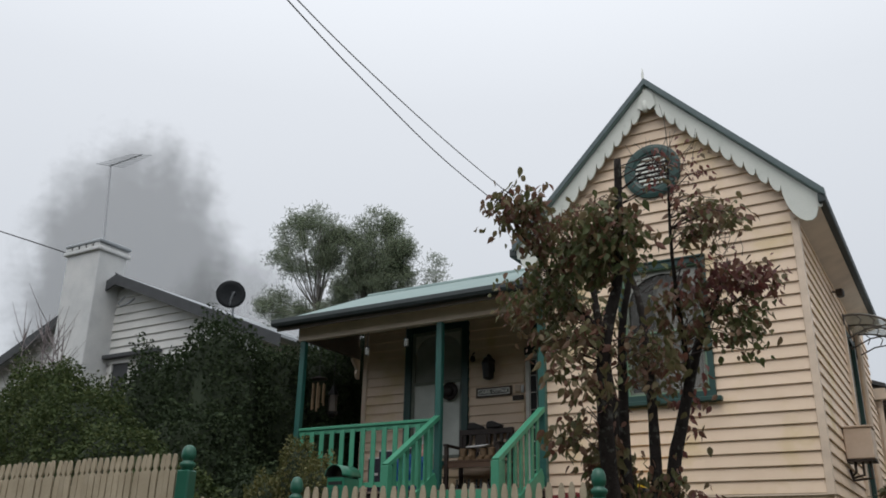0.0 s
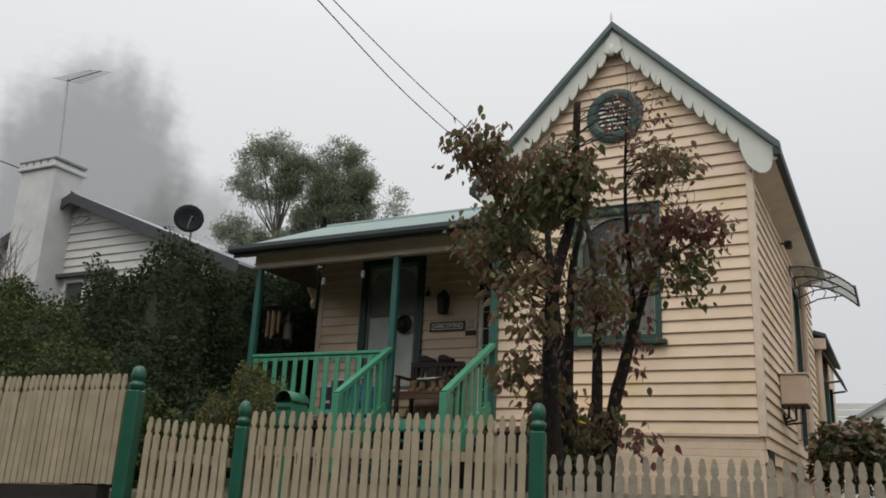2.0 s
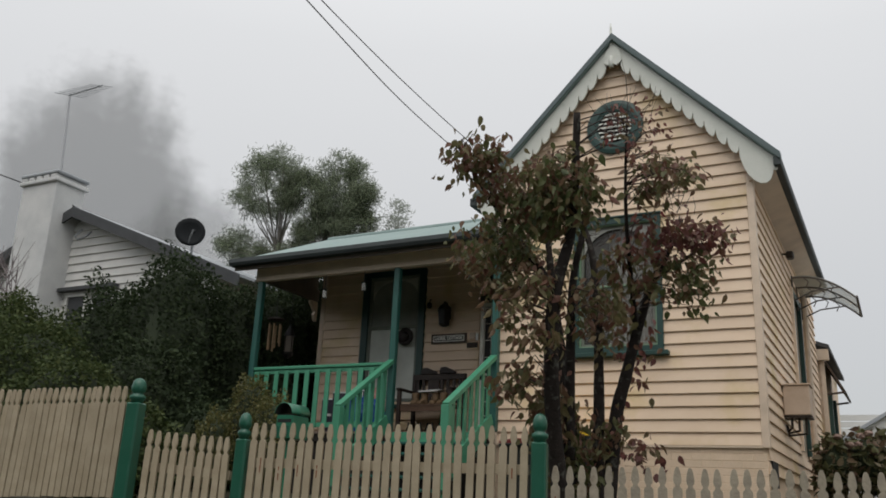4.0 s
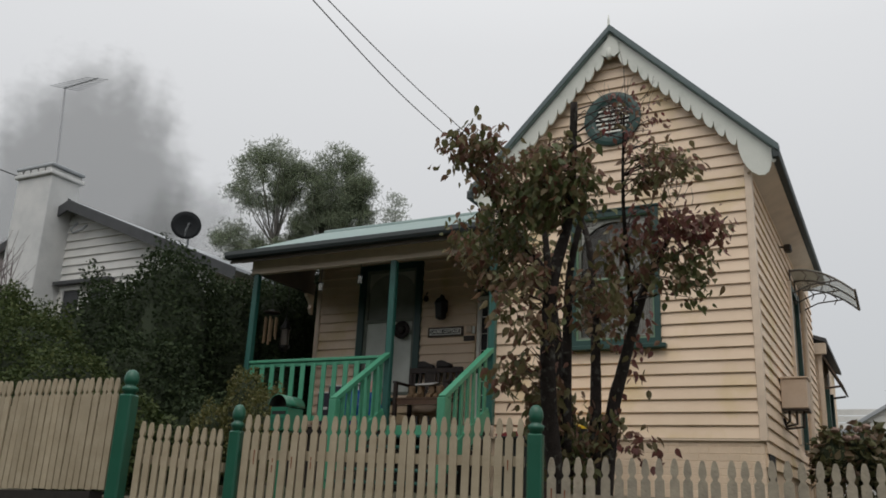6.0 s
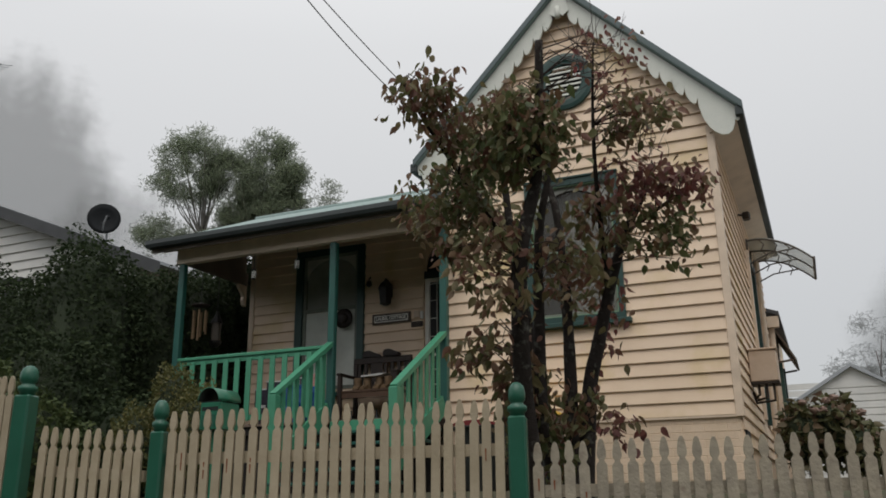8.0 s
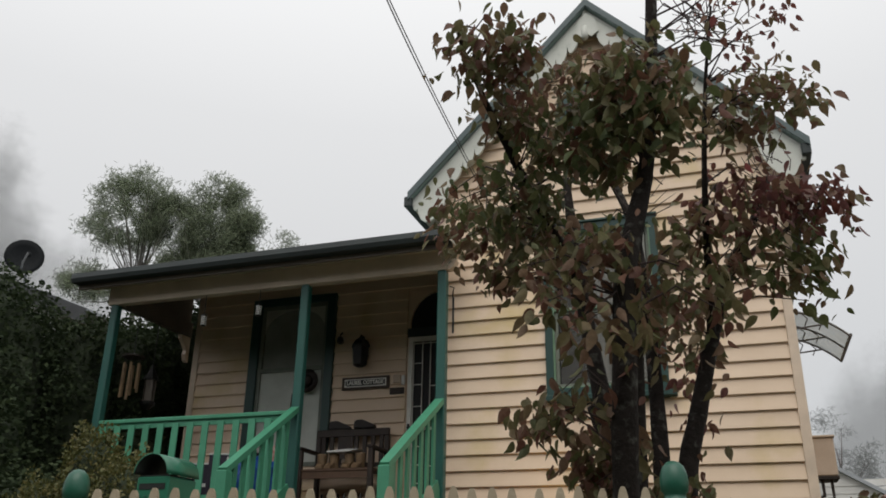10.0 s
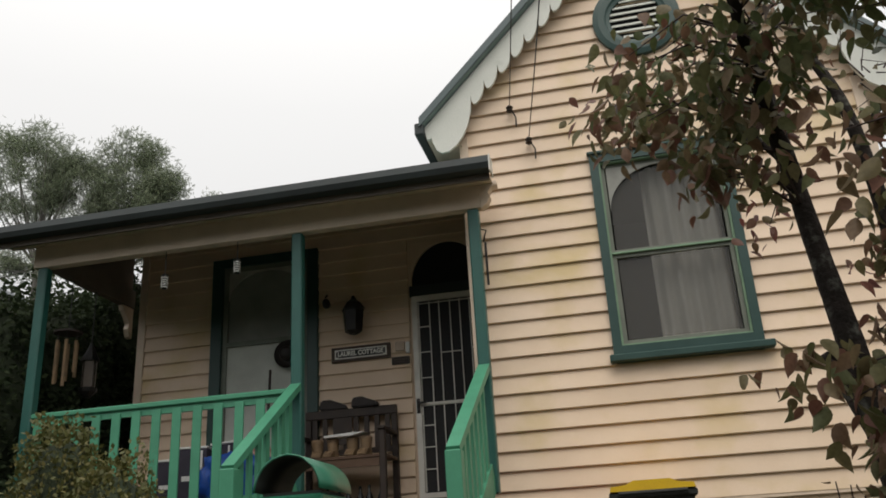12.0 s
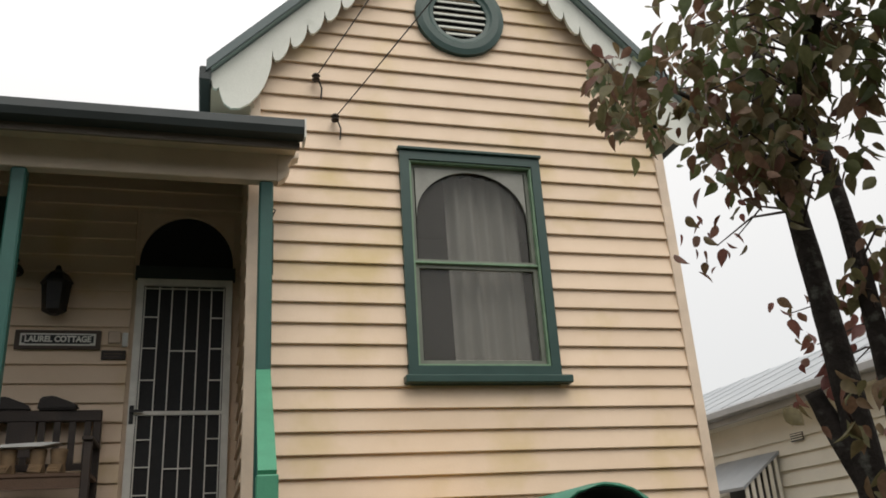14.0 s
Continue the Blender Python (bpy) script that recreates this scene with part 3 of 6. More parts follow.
def boards(parent, spans, z0, y, name="board", turn=0.0, origin=(0, 0), material=None):
    """Rows of boards: spans(z) gives the stretches of a row at height z; turn lays the wall along another direction."""
    cache = {}
    for i, z in enumerate(z0):
        for s in spans(z):
            key = tuple(round(q, 3) for q in s)
            if key not in cache:
                cache[key] = board_mesh(*s)
                cache[key].materials.append(material or M["board"])
            ob = new(name, cache[key])
            ob.parent = parent
            ob.matrix_basis = Matrix.Translation((origin[0], origin[1] if turn else y, z)) @ pose(0, 0, 0, 0, 0, turn)


# gable wall: backing with the window opening cut through
WX0, WX1, WZ0, WZ1 = -3.335, -2.295, 3.385, 5.123
wall_front = bmesh.new()
prism(wall_front, [(XL, 1.30), (WX0, 1.30), (WX0, roof_z(WX0) - 0.1), (XL, roof_z(XL) - 0.1)], "y", WALL_Y, WALL_Y + 0.12)
prism(wall_front, [(WX1, 1.30), (XR, 1.30), (XR, roof_z(XR) - 0.1), (WX1, roof_z(WX1) - 0.1)], "y", WALL_Y, WALL_Y + 0.12)
box(wall_front, WX0, WX1, WALL_Y, WALL_Y + 0.12, 1.30, WZ0)
prism(wall_front, [(WX0, WZ1), (WX1, WZ1), (WX1, roof_z(WX1) - 0.1), (XC, APEX_Z - 0.1), (WX0, roof_z(WX0) - 0.1)], "y", WALL_Y, WALL_Y + 0.12)
wall_front = part("wall_front", wall_front, M["brick"], cottage, "cream weatherboard gable wall on a painted brick footing")


def front_spans(z):
    def edge(zz):
        k = min((APEX_Z - zz - 0.10) * HALF / (APEX_Z - EAVE_Z), XR - XC)
        return XC - k, XC + k
    if z > APEX_Z - 0.35:
        return []
    a, b = edge(z), edge(z + PITCH)
    if WZ0 - 0.18 < z < WZ1 - 0.02 and z + PITCH > WZ0 + 0.02:
        return [(a[0], WX0 - 0.07, a[0], WX0 - 0.07), (WX1 + 0.07, a[1], WX1 + 0.07, a[1])]
    if b[1] - b[0] < 0.1:
        return []
    return [(a[0], a[1], b[0], b[1])]


boards(wall_front, front_spans, list(frange(FOOT, APEX_Z - 0.3, PITCH)), WALL_Y)

# painted brick footing, course by course
rng = random.Random(4)
brick_me = {}
for c in range(8):
    zc = FOOT - 0.086 * (c + 1)
    x = XL + (0.0 if c % 2 else -0.12)
    while x < XR:
        a, b = max(x, XL), min(x + 0.236, XR)
        if b - a > 0.04:
            w = round(b - a, 3)
            if w not in brick_me:
                brick_me[w] = bpy.data.meshes.new("brick")
                bm = boxed(0, w, 0, 0.02, 0, 0.082, bevel=0.003)
                bm.to_mesh(brick_me[w])
                bm.free()
                brick_me[w].materials.append(M["brick"])
            ob = new("brick", brick_me[w])
            ob.parent = wall_front
            ob.location = (a, WALL_Y - 0.004 - 0.002 * rng.random(), zc)
        x += 0.24
part("ledge", boxed(XL, XR + 0.03, WALL_Y - 0.035, WALL_Y, FOOT - 0.022, FOOT - 0.002), M["trim"], wall_front)
part("corner_board", boxed(XR - 0.045, XR + 0.042, WALL_Y - 0.045, WALL_Y - 0.001, FOOT - 0.02, 5.62, bevel=0.004), M["trim"], wall_front)
part("corner_board", boxed(XL - 0.03, XL + 0.05, WALL_Y - 0.045, WALL_Y - 0.0, FOOT - 0.02, 5.6, bevel=0.004), M["trim"], wall_front)

# side wall to the right, running back
SIDE_END = 18.6
wall_side = part("wall_side", boxed(XR - 0.12, XR, WALL_Y + 0.12, SIDE_END, 1.5, 6.05), M["brick"], cottage, "long cream weatherboard side wall")
boards(wall_side, lambda z: [(0.03, 3.57), (4.75, SIDE_END - WALL_Y)] if 2.3 < z < 4.9 else [(0.03, SIDE_END - WALL_Y)], list(frange(FOOT - PITCH * 2, 5.6, PITCH)), 0, turn=90, origin=(XR, WALL_Y))
part("corner_board", boxed(XR + 0.001, XR + 0.042, WALL_Y + 0.001, WALL_Y + 0.07, FOOT - 0.02, 5.62, bevel=0.004), M["trim"], wall_side)
part("vent_opening", boxed(XR + 0.0, XR + 0.036, WALL_Y + 0.15, WALL_Y + 0.62, 1.72, 2.02), M["mesh_black"], wall_side, "dark underfloor vent")
# left return wall of the gable room, facing the verandah
wall_return = part("wall_return", boxed(XL, XL + 0.12, WALL_Y + 0.12, 17.0, 1.5, 6.05), M["brick"], cottage, "cream weatherboard return wall beside the door")
boards(wall_return, lambda z: [(-1.30, -0.05)], list(frange(FOOT + PITCH, 5.6, PITCH)), 0, turn=-90, origin=(XL, WALL_Y))

# verandah wall with window and door openings
DX0, DX1, DZ0, DZ1 = -5.45, -4.66, 2.42, 4.52
VX0, VX1, VZ0, VZ1 = -7.62, -6.62, 2.95, 5.10
WLX = -8.63
wb = bmesh.new()
for x0, x1, z0, z1 in ((WLX, VX0, 1.4, 5.7), (VX1, DX0, 1.4, 5.7), (DX1, XL, 1.4, 5.7), (VX0, VX1, 1.4, VZ0), (VX0, VX1, VZ1, 5.7), (DX0, DX1, 1.4, DZ0), (DX0, DX1, 5.12, 5.7)):
    box(wb, x0, x1, BACK_Y, BACK_Y + 0.12, z0, z1)
wall_verandah = part("wall_verandah", wb, M["brick"], cottage, "shaded cream weatherboard wall under the verandah")


def back_spans(z):
    got = [(WLX, VX0 - 0.12)] if VZ0 - 0.1 < z < VZ1 else [(WLX, DX0 - 0.04)]
    if VZ0 - 0.1 < z < VZ1:
        got.append((VX1 + 0.12, DX0 - 0.04))
    if z > 5.1:
        return [(WLX, XL)]
    return got


boards(wall_verandah, back_spans, list(frange(FOOT + PITCH, 5.55, PITCH)), BACK_Y)
part("corner_board", boxed(WLX - 0.03, WLX + 0.06, BACK_Y - 0.045, BACK_Y + 0.12, 2.3, 5.6, bevel=0.004), M["trim"], wall_verandah)
wall_west = part("wall_west", boxed(WLX, WLX + 0.12, BACK_Y + 0.12, 17.0, 1.5, 5.6), M["brick"], cottage)
# Unseen room faces, coloured near-black in place of indoor darkness.
part("wall_back", boxed(WLX, XR - 0.12, 17.0, 17.12, 1.5, 4.9), M["unlit_room"], cottage)
part("ceiling_room", boxed(XL + 0.12, XR - 0.12, WALL_Y + 0.12, 17.0, 5.45, 5.5), M["unlit_room"], cottage)
part("room_back", boxed(XL + 0.12, XR - 0.12, WALL_Y + 2.4, WALL_Y + 2.5, 1.6, 5.45), M["unlit_room"], cottage)
part("room_floor", boxed(WLX + 0.12, XR - 0.12, BACK_Y + 0.12, 17.0, 2.30, 2.38), M["unlit_room"], cottage)
part("hall_back", boxed(WLX + 0.12, XL, BACK_Y + 1.6, BACK_Y + 1.7, 2.38, 5.6), M["unlit_room"], cottage)


# main gable roof: two slabs, capping, barge boards with a scalloped lower edge
def slope(side, y0, y1, lift, thick):
    b = bmesh.new()
    e = XC + side * (HALF + 0.02)
    prism(b, [(XC, APEX_Z + lift), (e, roof_z(e) + lift), (e, roof_z(e) + lift - thick), (XC, APEX_Z + lift - thick)], "y", y0, y1)
    return b


for side in (-1, 1):
    part("roof_slope", slope(side, 10.60, 17.4, 0.02, 0.06), M["roof"], cottage, "pale green corrugated iron roof slope")
    part("barge_capping", slope(side, 10.585, 10.72, 0.065, 0.095), M["cap"], cottage, "weathered dark green metal capping")
    # scalloped board
    pts_top, pts_low = [], []
    run = HALF - 0.02
    lobes = 11
    first = 0.46
    top_off = 0.05
    low = [(run - first * u, d) for u, d in ((0.0, 0.10), (0.03, 0.19), (0.09, 0.23), (0.13, 0.23), (0.15, 0.29), (0.22, 0.41), (0.33, 0.50), (0.48, 0.565), (0.64, 0.59), (0.78, 0.575), (0.88, 0.53), (0.94, 0.47), (0.985, 0.40), (1.0, 0.29))]
    w = (run - first - 0.10) / lobes
    for j in range(lobes):
        s0 = run - first - j * w
        for u, d in ((0.01, 0.265), (0.05, 0.325), (0.16, 0.375), (0.36, 0.402), (0.60, 0.402), (0.80, 0.38), (0.94, 0.335), (0.99, 0.265)):
            low.append((s0 - u * w, d))
    low.append((0.0, 0.25))
    outline = [(XC + side * s, roof_z(XC + s) - d) for s, d in low]
    outline += [(XC, APEX_Z - top_off), (XC + side * run, roof_z(XC + run) - top_off)]
    part("barge_board", prism(bmesh.new(), outline, "y", 10.66, 10.69), M["barge"], cottage, "white scalloped barge board")
fb = bmesh.new()
turned(fb, (XC - 0.03, 10.66, 7.485), [(0.03, 0), (0.045, 0.03), (0.045, 0.16), (0.025, 0.18), (0.025, 0.40), (0.04, 0.42), (0.04, 0.46), (0.022, 0.50), (0.018, 0.62), (0.006, 0.72)], 10)
part("apex_plate", prism(bmesh.new(), [(XC - 0.10, 7.735), (XC - 0.13, 7.555), (XC - 0.05, 7.495), (XC, 7.535), (XC + 0.05, 7.495), (XC + 0.13, 7.555), (XC + 0.10, 7.735), (XC, 7.835)], "y", 10.635, 10.657), M["barge"], cottage, "small white apex plate")
part("finial", fb, M["barge"], cottage, "slim white timber finial", True)
# eaves
for side, x_in, x_out in ((1, XR, -0.735), (-1, XL, XC - HALF + 0.02)):
    s = bmesh.new()
    prism(s, [(x_in, 5.50), (x_out, 5.61), (x_out, 5.63), (x_in, 5.52)], "y", 10.72, 17.3)
    part("eave_lining", s, M["soffit"], cottage, "cream eave lining boards")
    part("gutter", boxed(min(x_out, x_out + side * 0.09), max(x_out, x_out + side * 0.09), 10.60, 17.3, 5.61, 5.74, bevel=0.012), M["gutter"], cottage, "dark metal eaves gutter")

# round gable vent
vent = bmesh.new()
VC = (-2.815, WALL_Y, 6.585)
ring_o, ring_i = 0.405, 0.245
prof = [(ring_o, 0.0), (ring_o, -0.05), (ring_o - 0.05, -0.062), (ring_i + 0.05, -0.062), (ring_i + 0.03, -0.05), (ring_i, -0.045), (ring_i, 0.0)]
rings = [[vent.verts.new((VC[0] + r * math.cos(k * math.tau / 40), VC[1] - 0.02 + d, VC[2] + r * math.sin(k * math.tau / 40))) for k in range(40)] for r, d in prof]
for a, b in zip(rings, rings[1:]):
    for k in range(40):
        vent.faces.new((a[k], a[(k + 1) % 40], b[(k + 1) % 40], b[k]))
vent = part("gable_vent", vent, M["dark_green"], cottage, "round dark green louvred gable vent")
d = bmesh.new()
bmesh.ops.create_circle(d, cap_ends=True, segments=32, radius=ring_i + 0.01, matrix=pose(VC[0], VC[1] - 0.033, VC[2], 90, 0, 0))
part("vent_back", d, M["mesh_black"], vent)
for k in range(7):
    zz = VC[2] - 0.20 + k * 0.066
    hw = math.sqrt(max(0.0, (ring_i - 0.004) ** 2 - (zz - VC[2]) ** 2))
    if hw > 0.04:
        s = bmesh.new()
        prism(s, [(VC[1] - 0.062, zz - 0.012), (VC[1] - 0.066, zz - 0.004), (VC[1] - 0.036, zz + 0.034), (VC[1] - 0.036, zz + 0.022)], "x", VC[0] - hw, VC[0] + hw)
        part("louvre", s, M["barge"], vent)


# ---- windows ----
def arch(x0, x1, z0, z1, n=16):
    """An opening with straight sides and a flattened arch as head."""
    cx, r = (x0 + x1) / 2, (x1 - x0) / 2
    rise = min(r * 0.95, z1 - z0)
    return [(x0, z0), (x1, z0)] + [(cx + r * math.cos(k * math.pi / n), z1 - rise + rise * math.sin(k * math.pi / n)) for k in range(n + 1)]


def frame_around(x0, x1, z0, z1, w, y0, y1):
    """One joined rectangular frame."""
    b = bmesh.new()
    o = ((x0, z0), (x1, z0), (x1, z1), (x0, z1))
    i = ((x0 + w, z0 + w), (x1 - w, z0 + w), (x1 - w, z1 - w), (x0 + w, z1 - w))
    v = [[b.verts.new((p[0], yy, p[1])) for p in ring] for yy in (y0, y1) for ring in (o, i)]
    for k in range(4):
        j = (k + 1) % 4
        b.faces.new((v[0][k], v[0][j], v[1][j], v[1][k]))
        b.faces.new((v[2][j], v[2][k], v[3][k], v[3][j]))
        b.faces.new((v[0][j], v[0][k], v[2][k], v[2][j]))
        b.faces.new((v[1][k], v[1][j], v[3][j], v[3][k]))
    return b


def spandrels(x0, x1, z0, z1, y0, y1):
    """The cloth or timber outside an arch in the head of a sash, as one joined piece."""
    n, cx, r = 20, (x0 + x1) / 2, (x1 - x0) / 2
    b = bmesh.new()
    low = [(cx + r * math.cos(math.pi * k / n), z0 + (z1 - z0) * 0.96 * math.sin(math.pi * k / n)) for k in range(n + 1)]
    rows4 = [[b.verts.new((p[0], yy, zz)) for p, zz in zip(low, zs)] for yy in (y0, y1) for zs in ([p[1] for p in low], [z1] * (n + 1))]
    for p, q in ((0, 1), (1, 3), (3, 2), (2, 0)):
        for k in range(n):
            b.faces.new((rows4[p][k], rows4[p][k + 1], rows4[q][k + 1], rows4[q][k]))
    for k in (0, n):
        b.faces.new((rows4[0][k], rows4[1][k], rows4[3][k], rows4[2][k]))
    return b


y = WALL_Y
win = part("window", frame_around(-3.42, -2.215, 3.3583, 5.2109, 0.076, y - 0.062, y + 0.02), M["dark_green"], cottage, "tall green sash window with an arched upper light")
part("window_head", boxed(-3.435, -2.20, y - 0.085, y, 5.2119, 5.2401, bevel=0.006), M["dark_green"], win)
part("window_sill", boxed(-3.455, -2.145, y - 0.115, y + 0.02, 3.297, 3.3573, bevel=0.008), M["dark_green"], win)
part("bead", frame_around(-3.3435, -2.2915, 3.4327, 5.1365, 0.017, y - 0.045, y + 0.03), M["bead_green"], win, "pale green inner bead")
part("sash", frame_around(-3.326, -2.309, 3.4497, 4.2549, 0.036, y - 0.01, y + 0.03), M["sash"], win, "lower sash")
part("sash", frame_around(-3.326, -2.309, 4.2656, 5.1195, 0.030, y + 0.0, y + 0.045), M["sash"], win, "upper sash")
part("meeting_rail", boxed(-3.326, -2.309, y - 0.035, y - 0.011, 4.2491, 4.2685, bevel=0.004), M["bead_green"], win)
part("spandrel", spandrels(-3.285, -2.35, 4.6614, 5.0903, y + 0.002, y + 0.014), M["spandrel"], win, "pale grey arched fly screen corner")
for z0, z1, yy in ((3.4944, 4.2102, y + 0.012), (4.2948, 5.0903, y + 0.032)):
    pn = part("pane", boxed(-3.280, -2.355, yy, yy + 0.004, z0, z1), M["pane"], win)
    pn.visible_shadow = False


def curtain(x0, x1, z0, z1, yy, folds, material, parent, name="curtain", label=""):
    b = bmesh.new()
    n = folds * 8
    rows_ = [[b.verts.new((x0 + (x1 - x0) * k / n, yy + 0.035 * math.sin(k * math.tau / 8 + 0.15 * j) + 0.02 * math.sin(k * 0.31 + 0.3 * j), z0 + (z1 - z0) * j / 6)) for k in range(n + 1)] for j in range(7)]
    for a, c in zip(rows_, rows_[1:]):
        for k in range(n):
            b.faces.new((a[k], a[k + 1], c[k + 1], c[k]))
    return part(name, b, material, parent, label, True)


curtain(-2.99, -2.36, 3.4166, 5.099, y + 0.16, 5, M["curtain"], win, label="white lace curtain drawn half across")

# verandah window
y = BACK_Y
vw = part("window", frame_around(VX0, VX1, VZ0, VZ1, 0.05, y - 0.03, y + 0.03), M["sash"], cottage, "verandah window with reflection-pale blind and dark green shutters")
for x0, x1 in ((VX0 - 0.13, VX0), (VX1, VX1 + 0.12)):
    part("architrave", boxed(x0, x1, y - 0.07, y, VZ0 - 0.05, VZ1 + 0.10, bevel=0.006), M["dark_green"], vw)
part("architrave_head", boxed(VX0, VX1, y - 0.07, y, VZ1 + 0.001, VZ1 + 0.10), M["dark_green"], vw)
part("window_sill", boxed(VX0 - 0.16, VX1 + 0.15, y - 0.11, y, VZ0 - 0.11, VZ0 - 0.051, bevel=0.006), M["dark_green"], vw)
part("meeting_rail", boxed(VX0 + 0.05, VX1 - 0.05, y - 0.035, y + 0.02, 4.18, 4.23), M["sash"], vw)
part("spandrel", spandrels(VX0 + 0.05, VX1 - 0.05, 4.72, 5.05, y - 0.01, y + 0.012), M["brown_blind"], vw)
# Blind sits before the glass; its pale colour includes the sky reflection.
part("blind", boxed(VX0 + 0.05, VX1 - 0.05, y - 0.004, y + 0.004, VZ0 + 0.05, 4.18), M["blind"], vw, "pale blind over the lower half, glass reflection in its colour")
part("blind", boxed(VX0 + 0.05, VX1 - 0.05, y + 0.014, y + 0.019, 4.23, 5.05), M["upper_blind"], vw, "drab grey upper blind")
for z0, z1 in ((4.23, 5.05),):
    pn = part("pane", boxed(VX0 + 0.05, VX1 - 0.05, y + 0.03, y + 0.034, z0, z1), M["pane"], vw)
    pn.visible_shadow = False

# ---- security door and fanlight ----
door = part("door", frame_around(DX0, DX1, DZ0, DZ1 - 0.02, 0.058, y - 0.06, y - 0.02), M["white_metal"], cottage, "white barred security door in front of a dark doorway")
part("fly_mesh", boxed(DX0 + 0.058, DX1 - 0.058, y - 0.030, y - 0.026, DZ0 + 0.058, DZ1 - 0.078), M["mesh_black"], door)
part("door_step", boxed(DX0 - 0.05, DX1 + 0.05, y - 0.10, y, DZ0 - 0.11, DZ0 - 0.002, bevel=0.006), M["deck"], door)
ix0, ix1, iz0, iz1 = DX0 + 0.07, DX1 - 0.07, DZ0 + 0.07, DZ1 - 0.09
midz = DZ0 + 0.93
part("door_rail", boxed(DX0 + 0.058, DX1 - 0.058, y - 0.055, y - 0.035, midz - 0.014, midz + 0.014), M["white_metal"], door)
span = ix1 - ix0
for u in (0.0, 0.18, 0.34, 0.52, 0.68, 0.84, 1.0):
    for za, zb in ((iz0, midz - 0.02), (midz + 0.02, iz1)):
        part("bar", boxed(ix0 + u * span - 0.005, ix0 + u * span + 0.005, y - 0.052, y - 0.040, za, zb), M["white_metal"], door)
for za, zb in ((iz0, midz), (midz, iz1)):
    part("bar", boxed(ix0, ix1, y - 0.050, y - 0.042, zb - 0.02, zb - 0.01), M["white_metal"], door)
    for u0, u1, fr in ((0.0, 0.18, (0.25, 0.5, 0.75)), (0.84, 1.0, (0.25, 0.5, 0.75)), (0.34, 0.68, (0.48,))):
        for f in fr:
            zz = za + (zb - za) * f
            part("bar", boxed(ix0 + u0 * span, ix0 + u1 * span, y - 0.050, y - 0.042, zz - 0.005, zz + 0.005), M["white_metal"], door)
part("door_handle", box(boxed(DX0 + 0.012, DX0 + 0.045, y - 0.072, y - 0.06, midz - 0.09, midz + 0.06, bevel=0.005), DX0 + 0.02, DX0 + 0.12, y - 0.10, y - 0.085, midz + 0.0, midz + 0.02), M["black_iron"], door, "black lever handle")
part("transom", boxed(DX0 - 0.02, DX1 + 0.02, y - 0.05, y + 0.05, DZ1 - 0.018, DZ1 + 0.10), M["gutter"], door)
part("fanlight_panel", boxed(DX0, DX1, y + 0.02, y + 0.03, DZ1 + 0.10, 5.12), M["mesh_black"], door, "dark arched fanlight")
part("fanlight_surround", spandrels(DX0 + 0.0, DX1 - 0.0, DZ1 + 0.14, 5.121, y - 0.02, y + 0.015), M["board"], door)

# ---- verandah: deck, steps, posts, beam, roof ----
FRONT_Y, DECK_Z = 10.556, 2.31
PX = (-8.76, -6.13, -4.48)
verandah = thing("verandah", "timber verandah with green posts under a low iron roof", "verandah", (-6.6, 11.3, 1.6))
dk = part("deck", boxed(-8.85, XL - 0.001, FRONT_Y - 0.05, BACK_Y, DECK_Z - 0.14, DECK_Z - 0.03), M["sleeper"], verandah)
for i in range(13):
    y0 = FRONT_Y - 0.08 + i * 0.125
    part("plank", boxed(-8.85, XL - 0.001, y0, y0 + 0.115, DECK_Z - 0.029, DECK_Z), M["deck"], dk)
part("deck_edge", boxed(PX[1] + 0.06, PX[2] - 0.06, FRONT_Y - 0.095, FRONT_Y - 0.081, DECK_Z - 0.15, DECK_Z - 0.012, bevel=0.003), M["rail_green"], verandah, "light green riser board")
part("under_deck", boxed(-8.85, XL - 0.001, FRONT_Y + 0.02, FRONT_Y + 0.06, 1.30, DECK_Z - 0.141), M["sleeper"], verandah, "dark timber skirt below the deck")
for x in PX:
    p = part("post", boxed(x - 0.05, x + 0.05, FRONT_Y - 0.05, FRONT_Y + 0.05, DECK_Z, 4.745, bevel=0.012), M["post_green"], verandah, "square green timber post")
bb = bmesh.new()
box(bb, -8.86, -4.40, FRONT_Y - 0.055, FRONT_Y + 0.045, 4.746, 4.98, bevel=0.006)
part("verandah_beam", bb, M["soffit"], verandah, "cream timber beam over the posts")
be = bmesh.new()
prism(be, [(-4.40, 4.74), (-4.345, 4.78), (-4.315, 4.84), (-4.33, 4.88), (-4.30, 4.93), (-4.25, 4.95), (-4.25, 4.985), (-4.40, 4.985)], "y", FRONT_Y - 0.055, FRONT_Y + 0.045)
part("scroll_bracket", be, M["soffit"], verandah, "scrolled cream bracket at the beam end")
RS = 0.45
ry0, rz0, ry1 = 10.20, 5.035, 12.75
rx0, rx1 = -9.12, -4.25
rb = bmesh.new()
nx = 122
xs = [rx0 + (rx1 - 0.3 - rx0) * i / nx for i in range(nx + 1)]
top = [[rb.verts.new((x, yy, rz0 + (yy - ry0) * RS + 0.009 * math.cos(i * math.pi / 1.0))) for i, x in enumerate(xs)] for yy in (ry0 + 0.02, 11.5, ry1)]
bot = [[rb.verts.new((v.co.x, v.co.y, v.co.z - 0.03)) for v in row] for row in top]
for a, c in zip(top, top[1:]):
    for i in range(nx):
        rb.faces.new((a[i], a[i + 1], c[i + 1], c[i]))
for a, c in zip(bot, bot[1:]):
    for i in range(nx):
        rb.faces.new((a[i + 1], a[i], c[i], c[i + 1]))
